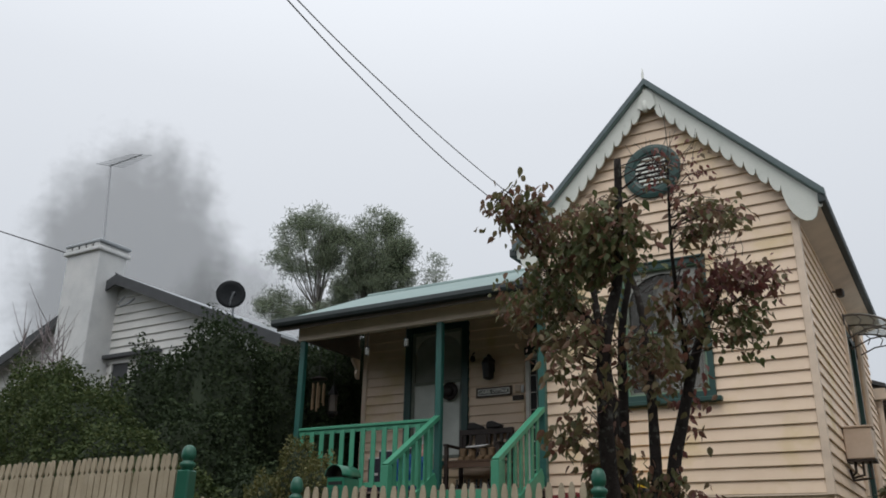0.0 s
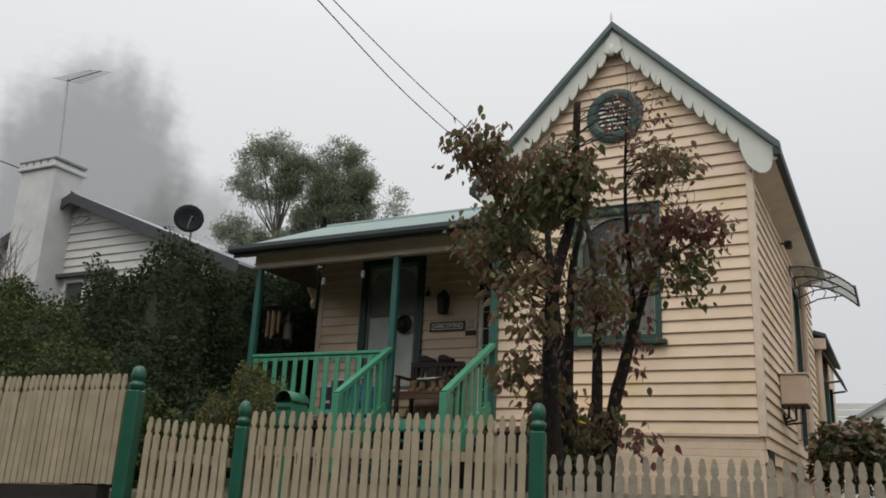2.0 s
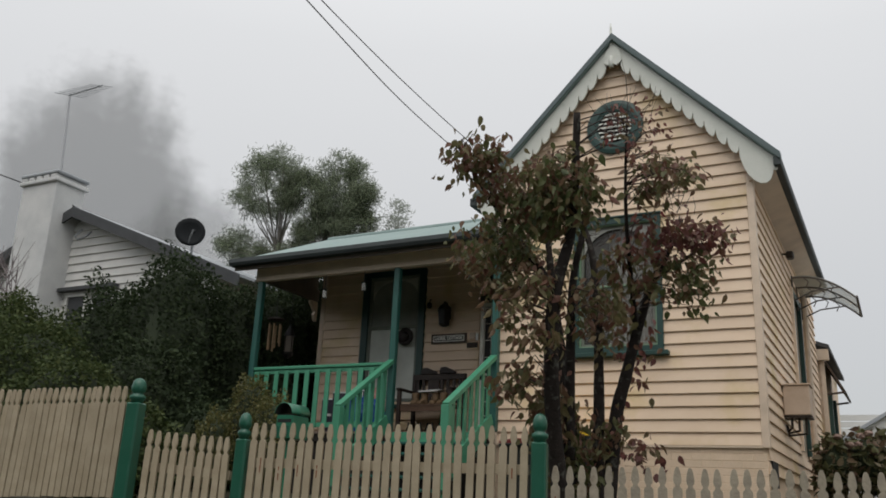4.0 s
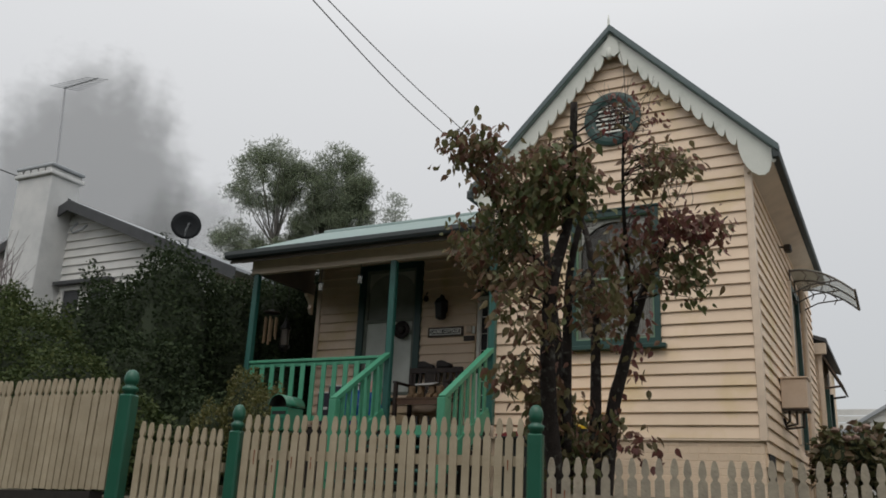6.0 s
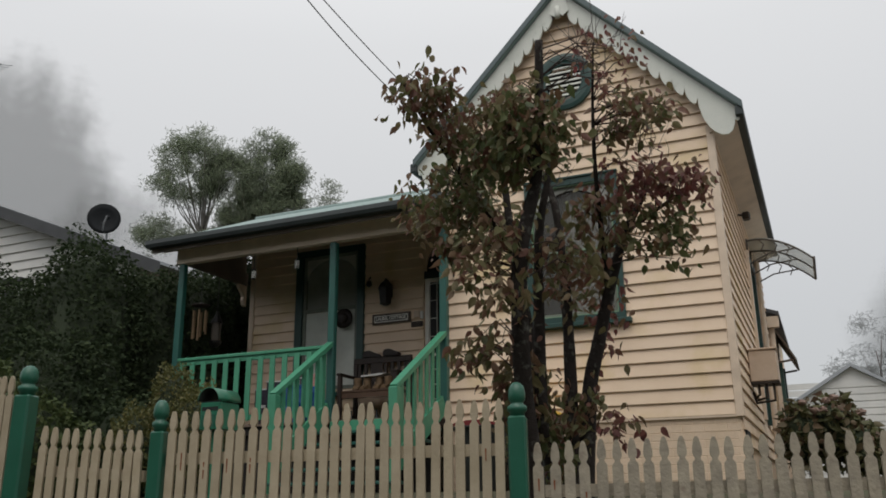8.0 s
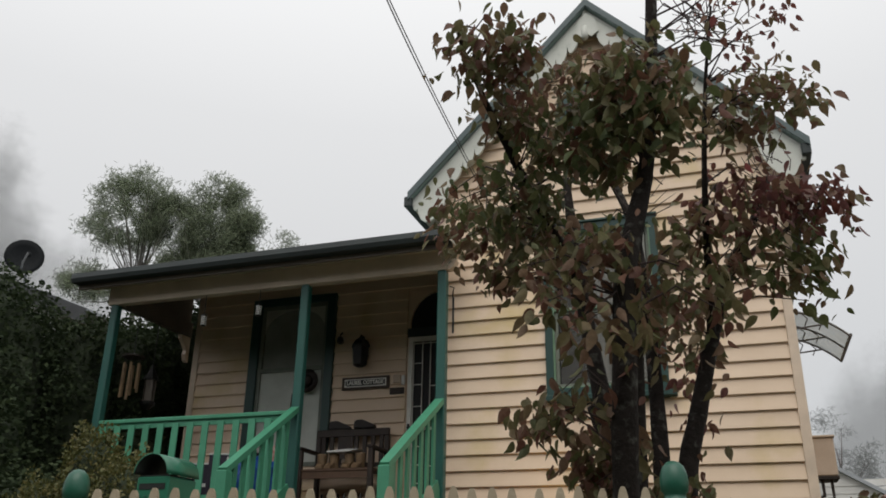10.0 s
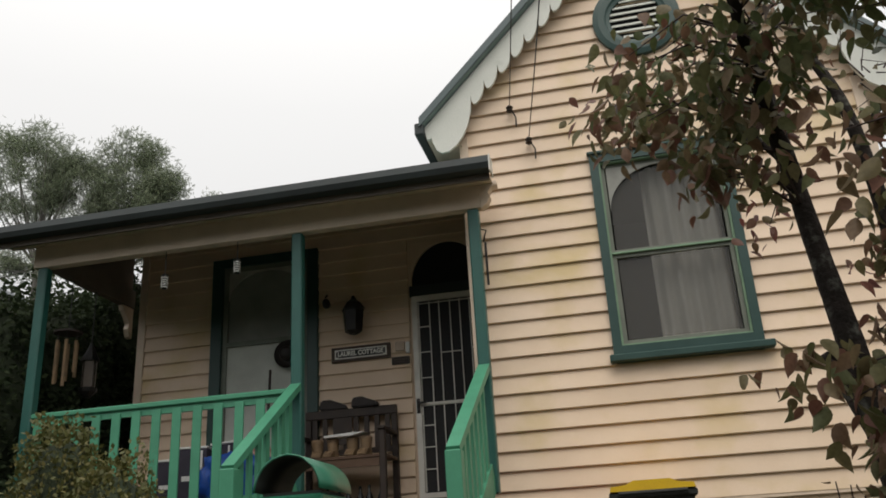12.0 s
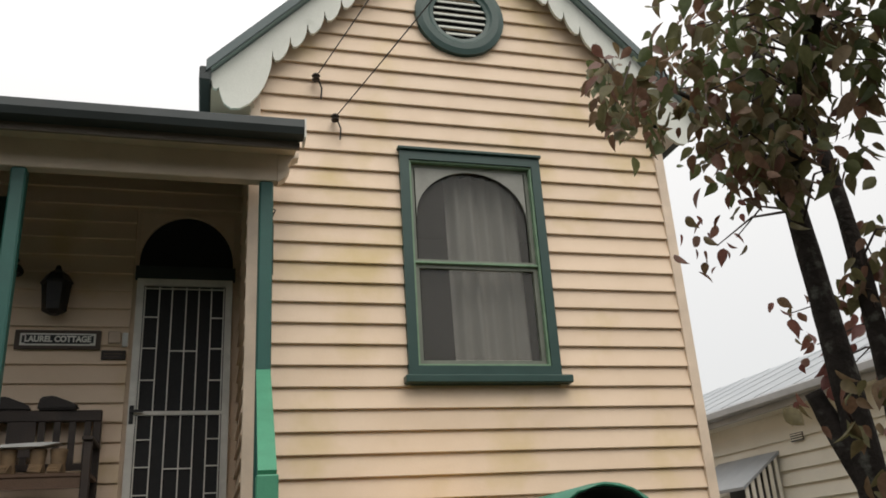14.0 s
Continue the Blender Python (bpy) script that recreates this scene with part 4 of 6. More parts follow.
for r_ in (0, -1):
    for i in range(nx):
        rb.faces.new((top[r_][i], top[r_][i + 1], bot[r_][i + 1], bot[r_][i]))
for i in (0, nx):
    for j in range(2):
        rb.faces.new((top[j][i], top[j + 1][i], bot[j + 1][i], bot[j][i]))
part("verandah_roof", rb, M["roof"], verandah, "pale green corrugated iron verandah roof")
rr = bmesh.new()
prism(rr, [(ry1, rz0 + (ry1 - ry0) * RS), (17.0, rz0 + (ry1 - ry0) * RS - 1.2), (17.0, rz0 + (ry1 - ry0) * RS - 1.26), (ry1, rz0 + (ry1 - ry0) * RS - 0.06)], "x", rx0, XL)
part("rear_roof", rr, M["roof"], cottage)
part("ridge_cap", tube(bmesh.new(), [(rx0, ry1, rz0 + (ry1 - ry0) * RS + 0.0), (XL - 0.1, ry1, rz0 + (ry1 - ry0) * RS + 0.0)], 0.05, 8), M["roof"], verandah)
gb = bmesh.new()
prism(gb, [(ry0 - 0.10, 5.045), (ry0 - 0.11, 4.98), (ry0 - 0.085, 4.935), (ry0 + 0.03, 4.935), (ry0 + 0.03, 5.03), (ry0 + 0.02, 5.03), (ry0 + 0.02, 4.945), (ry0 - 0.08, 4.945), (ry0 - 0.098, 4.985), (ry0 - 0.088, 5.045)], "x", rx0, rx1)
part("gutter", gb, M["gutter"], verandah, "dark metal gutter along the verandah")
part("gutter_end", boxed(rx1, rx1 + 0.012, ry0 - 0.11, ry0 + 0.06, 4.90, 5.05), M["white_metal"], verandah, "pale gutter end cap")
# Fascia takes the brown of the shadowed soffit as its colour.
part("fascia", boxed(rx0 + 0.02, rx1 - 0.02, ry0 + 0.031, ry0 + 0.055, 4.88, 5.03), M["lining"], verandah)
sf = bmesh.new()
prism(sf, [(ry0 + 0.056, 4.93), (FRONT_Y - 0.056, 4.96), (FRONT_Y - 0.056, 4.98), (ry0 + 0.056, 4.95)], "x", rx0 + 0.03, rx1 - 0.03)
part("soffit", sf, M["soffit"], verandah)
# Ceiling, end beam and infill are coloured dark for the verandah shade.
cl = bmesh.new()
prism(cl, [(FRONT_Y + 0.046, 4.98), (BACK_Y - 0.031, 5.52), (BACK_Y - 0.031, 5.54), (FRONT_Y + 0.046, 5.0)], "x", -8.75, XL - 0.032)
part("verandah_ceiling", cl, M["lining"], verandah, "boarded verandah ceiling coloured dark for shade")
for x in (-8.1, -7.3, -6.5, -5.7, -4.9):
    part("rafter_end", boxed(x - 0.02, x + 0.02, ry0 + 0.056, ry0 + 0.12, 4.895, 4.929), M["soffit"], verandah)
vg = bmesh.new()
prism(vg, [(ry0 - 0.0, 4.93), (BACK_Y + 0.7, 5.80), (BACK_Y + 0.7, 5.98), (ry0 - 0.0, 5.03)], "x", rx0 - 0.001, rx0 + 0.022)
part("verge_board", vg, M["gutter"], verandah)
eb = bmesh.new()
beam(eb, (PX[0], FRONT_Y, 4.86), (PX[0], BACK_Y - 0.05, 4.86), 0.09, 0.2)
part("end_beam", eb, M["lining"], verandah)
part("end_infill", prism(bmesh.new(), [(FRONT_Y + 0.05, 4.961), (BACK_Y - 0.05, 4.961), (BACK_Y - 0.05, 5.72), (FRONT_Y + 0.05, 5.08)], "x", PX[0] - 0.02, PX[0] + 0.0), M["lining"], verandah, "boarded verandah end gable coloured dark for shade")
cb = bmesh.new()
prism(cb, [(BACK_Y - 0.05, 4.40), (BACK_Y - 0.10, 4.42), (BACK_Y - 0.13, 4.50), (BACK_Y - 0.11, 4.56), (BACK_Y - 0.15, 4.62), (BACK_Y - 0.24, 4.70), (BACK_Y - 0.26, 4.75), (BACK_Y - 0.05, 4.75)], "x", PX[0] - 0.03, PX[0] + 0.03)
part("wall_bracket", cb, M["trim"], verandah, "carved cream bracket at the wall")

# balustrade
part("handrail", box(boxed(PX[0] + 0.05, PX[1] - 0.05, FRONT_Y - 0.045, FRONT_Y + 0.045, 3.265, 3.315, bevel=0.01), PX[0] + 0.05, PX[1] - 0.05, FRONT_Y - 0.02, FRONT_Y + 0.02, 3.205, 3.264), M["rail_green"], verandah, "light green handrail")
part("bottom_rail", boxed(PX[0] + 0.05, PX[1] - 0.05, FRONT_Y - 0.02, FRONT_Y + 0.02, 2.38, 2.45), M["rail_green"], verandah)
nb = 13
for i in range(nb):
    x = PX[0] + 0.13 + i * (PX[1] - PX[0] - 0.26) / (nb - 1)
    part("baluster", boxed(x - 0.042, x + 0.042, FRONT_Y - 0.040, FRONT_Y - 0.021, 2.37, 3.24, bevel=0.003), M["rail_green"], verandah)

# stairs with raking handrails
stairs = thing("stairs", "green timber verandah stairs with raking handrails", "stairs", (-5.3, 9.8, 1.55))
for i in range(5):
    zt = DECK_Z - 0.16 * (i + 1)
    yt = FRONT_Y - 0.08 - 0.26 * (i + 1)
    part("tread", boxed(PX[1] + 0.02, PX[2] - 0.02, yt, yt + 0.28, zt - 0.035, zt, bevel=0.005), M["post_green"], stairs)
for x in (PX[1], PX[2]):
    xb = x - (0.05 if x == PX[2] else 0.0)
    part("newel", boxed(xb - 0.055, xb + 0.055, 9.24, 9.35, 1.30, 2.515, bevel=0.006), M["rail_green"], stairs, "square light green newel post")
    rk = bmesh.new()
    beam(rk, (xb, 9.27, 2.515), (x, FRONT_Y - 0.03, 3.325), 0.095, 0.055)
    part("raking_handrail", rk, M["rail_green"], stairs)
    st = bmesh.new()
    beam(st, (xb, 9.30, 1.68), (x, FRONT_Y - 0.05, 2.44), 0.045, 0.22)
    part("stringer", st, M["rail_green"], stairs)
    for i in range(7):
        yb = 9.46 + i * 0.152
        zb = 2.515 + (yb - 9.27) * 0.63 - 0.05
        part("baluster", boxed(xb + (x - xb) * i / 7 - 0.012, xb + (x - xb) * i / 7 + 0.012, yb - 0.035, yb + 0.035, zb - 0.83, zb + 0.01), M["rail_green"], stairs)


# ---- picket fence along the street ----
F3, F1 = Vector((-1.881, 5.716, 0)), Vector((-5.109, 5.004, 0))
F_DIR = (F1 - F3).normalized()          # along the fence, uphill
F_ANG = math.degrees(math.atan2(F_DIR.y, F_DIR.x))


def on_fence(x):
    return F3 + F_DIR * ((x - F3.x) / F_DIR.x)


def picket_mesh(h, w):
    prof = [(0.5, 0.0), (0.5, -0.150), (0.44, -0.138), (0.30, -0.130), (0.24, -0.120), (0.27, -0.112), (0.38, -0.102), (0.43, -0.084), (0.40, -0.064), (0.36, -0.048), (0.31, -0.032), (0.23, -0.013), (0.11, 0.0)]
    right = [(0.5, 0.0)] + [(u, h + d) for u, d in prof[1:]]
    outline = [(u * w, z) for u, z in right] + [(-u * w, z) for u, z in reversed(right)]
    b = prism(bmesh.new(), outline, "y", -0.010, 0.010)
    bmesh.ops.recalc_face_normals(b, faces=b.faces[:])
    me = bpy.data.meshes.new("picket")
    b.to_mesh(me)
    b.free()
    return me


def post_with_finial(parent, x, top, foot, w, ball):
    c = on_fence(x)
    b = boxed(-w / 2, w / 2, -w / 2, w / 2, foot, top - 0.20, bevel=0.012)
    turned(b, (0, 0, top - 0.20), [(w * 0.42, -0.002), (w * 0.42, 0.02), (w * 0.54, 0.03), (w * 0.54, 0.055), (w * 0.36, 0.068), (w * 0.36, 0.08), (ball, 0.092), (ball * 1.06, 0.12), (ball, 0.15), (ball * 0.8, 0.178), (ball * 0.45, 0.195), (0.004, 0.20)], 24)
    for f in b.faces:
        f.smooth = f.calc_center_median().z > top - 0.199 and len(f.verts) == 4
    b.transform(Matrix.Translation(c) @ pose(0, 0, 0, 0, 0, F_ANG))
    return part("post", b, M["fence_green"], parent, "dark green post with a turned ball top")


def fence_panel(name, label, x0, x1, count, top0, top1, height, w, material, seed, posts=()):
    t = thing(name, label, "fence" if name != "gate" else "gate", tuple(on_fence(x0)))
    rg = random.Random(seed)
    me = picket_mesh(height, w)
    me.materials.append(material)
    for i in range(count):
        u = i / (count - 1)
        p = on_fence(x0 + (x1 - x0) * u)
        ob = new("picket", me)
        ob.parent = t
        ob.matrix_parent_inverse = Matrix.Translation(-t.location)
        ob.matrix_basis = Matrix.Translation((p.x, p.y, top0 + (top1 - top0) * u - height + rg.uniform(-0.006, 0.006))) @ pose(0, 0, 0, rg.uniform(-0.6, 0.6), rg.uniform(-0.7, 0.7), F_ANG + 180 + rg.uniform(-1.5, 1.5))
    back = Vector((F_DIR.y, -F_DIR.x, 0))
    if back.y < 0:
        back = -back
    for f in (0.2, 0.72):
        a, c = on_fence(x0 + 0.03), on_fence(x1 - 0.03)
        a.z, c.z = top0 - height * (1 - f), top1 - height * (1 - f)
        part("rail", beam(bmesh.new(), a + back * 0.032, c + back * 0.032, 0.036, 0.07), material, t)
    for q in posts:
        post_with_finial(t, *q)
    return t


fence_panel("picket_fence", "cream picket fence panel with acorn-topped pickets and rust runs", -1.991, -4.042, 28, 1.882, 1.864, 1.06, 0.054, M["picket"], 1, [(-1.881, 1.974, 0.55, 0.108, 0.049)])
fence_panel("gate", "narrow cream picket gate between green posts", -4.252, -4.940, 10, 1.745, 1.791, 1.0, 0.052, M["picket"], 2, [(-4.131, 1.941, 0.55, 0.094, 0.047), (-5.109, 2.204, 0.5, 0.118, 0.056)])
fence_panel("picket_fence", "cream picket fence panel standing on a dark sleeper wall", -5.229, -8.153, 50, 2.141, 2.034, 0.88, 0.052, M["picket"], 3)
fence_panel("picket_fence", "weathered picket fence panel with peeling paint", -1.771, 2.317, 48, 1.622, 1.670, 0.99, 0.061, M["picket_old"], 4)
# rust runs below nail heads
rg = random.Random(9)
ra = thing("rust_stains", "thin rust runs below fence nails", "stain", tuple(on_fence(-3)))
for k in range(16):
    x = rg.choice([-4.042 + 0.0759 * rg.randint(1, 26), -1.771 + 0.0870 * rg.randint(0, 22)])
    p = on_fence(x)
    z = (1.45 if x < -1.95 else 1.31) + rg.uniform(-0.03, 0.10)
    h = rg.uniform(0.02, 0.075)
    q = bmesh.new()
    prism(q, [(-0.003, 0), (0.003, 0), (0.005, h), (-0.005, h)], "y", -0.0115, -0.0102)
    q.transform(Matrix.Translation((p.x, p.y, z)) @ pose(0, 0, 0, 0, 0, F_ANG + 180))
    part("rust_run", q, M["rust"], ra)
# sleeper wall under the upper panel
sw = thing("sleeper_wall", "dark damp timber sleeper retaining wall", "retaining wall", (-7.1, 4.8, 0.6), kind="structure")
for k in range(4):
    a, c = on_fence(-5.3), on_fence(-8.9)
    a.z, c.z = 1.15 - 0.2 * k, 1.05 - 0.2 * k
    s = bmesh.new()
    beam(s, a + Vector((0, 0.03, 0)), c + Vector((0, 0.03, 0)), 0.16, 0.19)
    part("sleeper", s, M["sleeper"], sw)

# ---- dogwood in front of the gable ----
rng = np.random.default_rng(11)
tree = thing("dogwood_tree", "small dogwood with several dark stems and turning leaves", "tree", (-2.2, 7.45, 1.3))


def limb(name, pts, r0, r1, n=9, material=None):
    pts = [Vector(p) for p in pts]
    fine = []
    for i in range(len(pts) - 1):
        a, b = pts[max(i - 1, 0)], pts[i]
        c, d = pts[i + 1], pts[min(i + 2, len(pts) - 1)]
        for k in range(5):
            t = k / 5
            fine.append(0.5 * ((2 * b) + (c - a) * t + (2 * a - 5 * b + 4 * c - d) * t * t + (3 * b - a - 3 * c + d) * t ** 3))
    fine.append(pts[-1])
    rad = [r0 + (r1 - r0) * i / (len(fine) - 1) for i in range(len(fine))]
    rad = [r * (1 + 0.10 * noise.noise(Vector((i * 0.7, r0 * 50, 0)))) for i, r in enumerate(rad)]
    part(name, tube(bmesh.new(), fine, rad, n), material or M["bark"], tree, smooth=True)
    return fine


main = limb("trunk", [(-2.20, 7.15, 1.1), (-2.20, 6.85, 1.9), (-2.14, 6.60, 2.5), (-2.10, 6.54, 2.99), (-2.03, 6.54, 3.3), (-1.95, 6.55, 3.62), (-1.88, 6.45, 4.1), (-1.83, 6.35, 4.6)], 0.076, 0.030)
fork = limb("trunk", [(-2.18, 7.15, 1.75), (-2.13, 7.03, 2.6), (-2.08, 6.96, 3.28), (-1.99, 7.0, 3.79), (-1.93, 7.0, 4.25)], 0.052, 0.018)
lit = limb("trunk", [(-2.20, 7.72, 1.1), (-2.33, 7.65, 2.06), (-2.40, 7.60, 2.61), (-2.45, 7.57, 2.97), (-2.50, 7.55, 3.42), (-2.53, 7.53, 3.75), (-2.55, 7.5, 4.1)], 0.074, 0.026)
mid = limb("trunk", [(-2.10, 7.66, 1.1), (-2.09, 7.70, 2.2), (-2.09, 7.70, 2.81), (-2.11, 7.70, 3.38), (-2.17, 7.70, 3.85), (-2.30, 7.70, 4.2)], 0.060, 0.022)
rgt = limb("trunk", [(-2.04, 7.74, 1.1), (-1.96, 7.78, 2.12), (-1.86, 7.78, 2.53), (-1.73, 7.78, 3.0), (-1.59, 7.78, 3.42), (-1.42, 7.76, 3.72), (-1.28, 7.74, 4.02)], 0.072, 0.020)
lft = limb("limb", [(-2.50, 7.54, 3.40), (-2.61, 7.27, 3.64), (-2.71, 6.97, 3.86), (-2.81, 6.60, 4.12), (-2.88, 6.22, 4.36)], 0.046, 0.010)
up = limb("limb", [(-1.73, 7.70, 3.0), (-1.70, 7.45, 3.45), (-1.66, 7.2, 3.9), (-1.60, 7.0, 4.35), (-1.52, 6.8, 4.75)], 0.028, 0.007)
stb = limb("limb", [(-2.35, 7.64, 2.2), (-2.42, 7.68, 2.42), (-2.48, 7.70, 2.60)], 0.052, 0.036)
side_r = limb("limb", [(-1.59, 7.70, 3.42), (-1.30, 7.72, 3.60), (-1.05, 7.74, 3.76), (-0.85, 7.76, 3.92)], 0.022, 0.006)
side_l = limb("limb", [(-2.50, 7.55, 3.45), (-2.70, 7.56, 3.72), (-2.95, 7.6, 3.90), (-3.15, 7.64, 3.94)], 0.018, 0.005)
zones = [
    # centre, radii, number of sprays, leaves in a spray, material, leaf length
    ((-2.30, 6.50, 3.05), (0.36, 0.24, 0.26), 26, 8, L_MIXED, 0.10),
    ((-1.80, 6.90, 2.95), (0.28, 0.22, 0.28), 18, 8, L_MIXED, 0.10),
    ((-1.93, 6.32, 3.86), (0.30, 0.26, 0.30), 50, 9, L_GREEN, 0.10),
    ((-2.2, 6.61, 3.89), (0.32, 0.30, 0.28), 40, 9, L_GREEN, 0.10),
    ((-2.08, 6.43, 4.09), (0.40, 0.28, 0.14), 26, 8, L_MIXED, 0.09),
    ((-2.57, 6.84, 3.84), (0.30, 0.32, 0.28), 34, 8, L_GREEN, 0.10),
    ((-2.92, 7.14, 3.74), (0.34, 0.34, 0.28), 34, 8, L_GREEN, 0.10),
    ((-3.21, 7.22, 3.71), (0.20, 0.24, 0.20), 14, 7, L_MIXED, 0.10),
    ((-2.75, 7.19, 3.43), (0.34, 0.30, 0.20), 22, 7, L_MIXED, 0.10),
    ((-2.68, 6.55, 4.15), (0.26, 0.26, 0.14), 22, 8, L_MIXED, 0.10),
    ((-2.66, 6.14, 4.28), (0.22, 0.16, 0.11), 24, 8, L_MIXED, 0.10),
    ((-2.85, 6.06, 4.16), (0.06, 0.08, 0.10), 5, 5, L_MIXED, 0.10),
    ((-2.96, 7.78, 3.98), (0.30, 0.24, 0.16), 20, 8, L_GREEN, 0.10),
    ((-2.54, 7.68, 3.73), (0.26, 0.22, 0.26), 14, 8, L_GREEN, 0.10),
    ((-2.53, 7.69, 4.16), (0.40, 0.28, 0.16), 13, 8, L_MIXED, 0.09),
    ((-1.43, 7.49, 3.79), (0.28, 0.24, 0.20), 34, 8, L_RED, 0.09),
    ((-1.03, 7.55, 3.75), (0.24, 0.20, 0.15), 20, 8, L_RED, 0.10),
    ((-1.23, 7.58, 3.32), (0.20, 0.20, 0.24), 22, 8, L_GREEN, 0.10),
    ((-1.67, 7.38, 3.48), (0.26, 0.26, 0.28), 24, 8, L_MIXED, 0.10),
    ((-1.39, 6.45, 4.44), (0.24, 0.20, 0.22), 30, 5, L_RED, 0.065),
    ((-2.14, 6.38, 2.68), (0.28, 0.18, 0.15), 14, 7, L_MIXED, 0.11),
    ((-2.43, 6.92, 2.35), (0.28, 0.28, 0.24), 28, 8, L_MIXED, 0.11),
    ((-2.32, 7.2, 2), (0.28, 0.28, 0.26), 34, 8, L_MIXED, 0.11),
    ((-2.24, 7.39, 1.69), (0.26, 0.30, 0.26), 44, 9, L_GREEN, 0.10),
    ((-1.99, 7.55, 2), (0.22, 0.22, 0.28), 20, 8, L_MIXED, 0.10),
    ((-1.75, 7.99, 1.87), (0.16, 0.10, 0.09), 9, 7, L_RED, 0.11),
    ((-2.66, 7.21, 2.46), (0.08, 0.10, 0.12), 5, 6, L_MIXED, 0.10),
    ((-2, 7.61, 3.07), (0.22, 0.24, 0.34), 16, 8, L_MIXED, 0.10),
    ((-2.53, 8.01, 3.34), (0.16, 0.12, 0.10), 8, 5, L_RED, 0.09),
    ((-1.3, 7.06, 4.21), (0.30, 0.26, 0.20), 32, 8, L_MIXED, 0.095),
    ((-1.84, 8.18, 2.98), (0.25, 0.2, 0.5), 12, 6, L_RED, 0.10),
]
stems = main + fork + lit + side_l + mid + rgt + lft + up + side_r
for zi, (c, r, sprays, per, mat, long) in enumerate(zones):
    ends = []
    tw = bmesh.new()
    for k in range(int(sprays * (0.45 if c[1] > 7.3 and c[0] < -2.3 else 0.62 if c[2] < 2.7 or mat == L_RED else 0.78 if mat == L_GREEN else 0.88))):
        dvec = rng.normal(size=3)
        dvec /= np.linalg.norm(dvec)
        p = np.array(c) + dvec * rng.uniform(0.25, 1.0) ** 0.5 * np.array(r)
        near = min(stems, key=lambda s: (s - Vector(p)).length + 0.6 * max(0.0, s.z - p[2]))
        if rng.random() < 0.6 and (near - Vector(p)).length < 0.95:
            q = (near + Vector(p)) / 2 + Vector((0, 0, 0.10)) + Vector(rng.normal(size=3) * 0.03)
            tube(tw, [near, q, p], [0.007, 0.005, 0.0025], 4)
        ends.append(p + rng.normal(size=(int(1.5 * per), 3)) * np.array((0.075, 0.075, 0.065)))
    if tw.verts:
        tagged(part("twig_spray", tw, M["twig"], tree), kind="stuff")
    else:
        tw.free()
    leaves("crown", np.concatenate(ends), 0.86 * long, mat, tree, shape="broad", droop=0.88, rng=rng, kind="stuff")
# bare reddish twigs at the crown's top
tw = bmesh.new()
for base, cnt, reach in (((-1.54, 6.85, 4.62), 40, 0.36), ((-1.28, 7.66, 4.05), 22, 0.30), ((-2.05, 7.4, 3.85), 10, 0.3)):
    for k in range(cnt):
        dv = Vector((rng.normal() * 0.7, rng.normal() * 0.5, abs(rng.normal()) * 0.8 + 0.1)).normalized()
        l1 = reach * rng.uniform(0.5, 1.0)
        s = Vector(base) + Vector(rng.normal(size=3) * 0.08)
        e = s + dv * l1 + Vector((0, 0, 0.05 * rng.normal()))
        tube(tw, [s, (s + e) / 2 + Vector(rng.normal(size=3) * 0.03), e], [0.004, 0.003, 0.0015], 4)
tagged(part("bare_twig_spray", tw, M["twig"], tree), kind="stuff")

# ---- hedge and shrubs beside the verandah ----
def shrub(name, label, blobs, count, size, mat, shape, loc, core=0.74, seed=1, droop=0.3):
    t = thing(name, label, "shrub", loc)
    rg = np.random.default_rng(seed)
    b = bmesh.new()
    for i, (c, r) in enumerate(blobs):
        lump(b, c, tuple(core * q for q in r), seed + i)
    # Solid filler in a dark colour that imitates shade between the leaves.
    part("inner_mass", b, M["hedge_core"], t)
    leaves("foliage", clump_points(rg, blobs, count), size, mat, t, shape=shape, droop=droop, rng=rg, kind="stuff")
    return t


# Shade inside the foliage is put into this dark colour.
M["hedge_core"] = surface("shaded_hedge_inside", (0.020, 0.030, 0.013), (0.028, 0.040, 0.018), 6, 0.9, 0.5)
shrub("dark_shrub", "tall dense dark green shrub beside the verandah", [((-10.4, 10.3, 3.5), (1.1, 0.9, 1.9)), ((-9.75, 11.1, 3.3), (0.75, 0.8, 1.65)), ((-11.6, 10.2, 3.2), (1.1, 0.9, 1.75)), ((-9.4, 9.6, 2.4), (0.6, 0.6, 1.2)), ((-8.3, 9.3, 1.9), (0.9, 0.6, 0.75)), ((-9.9, 9.2, 2.4), (1.2, 0.7, 1.25)), ((-9.75, 12.4, 3.5), (0.9, 1.0, 1.75)), ((-9.35, 11.7, 3.9), (0.45, 0.5, 1.0)), ((-9.6, 13.9, 3.3), (0.8, 1.0, 1.5)), ((-9.3, 12.9, 3.3), (0.5, 0.7, 2.1)), ((-10.1, 13.1, 3.9), (0.9, 0.9, 1.75)), ((-11.2, 12.6, 3.7), (0.9, 0.8, 1.7)), ((-8.95, 11.6, 2.6), (0.22, 0.6, 1.2)), ((-9.2, 12.75, 4.6), (0.42, 0.5, 0.95))], 140000, 0.074, L_HEDGE, "small", (-10.4, 10.2, 1.4), core=0.75, seed=5)
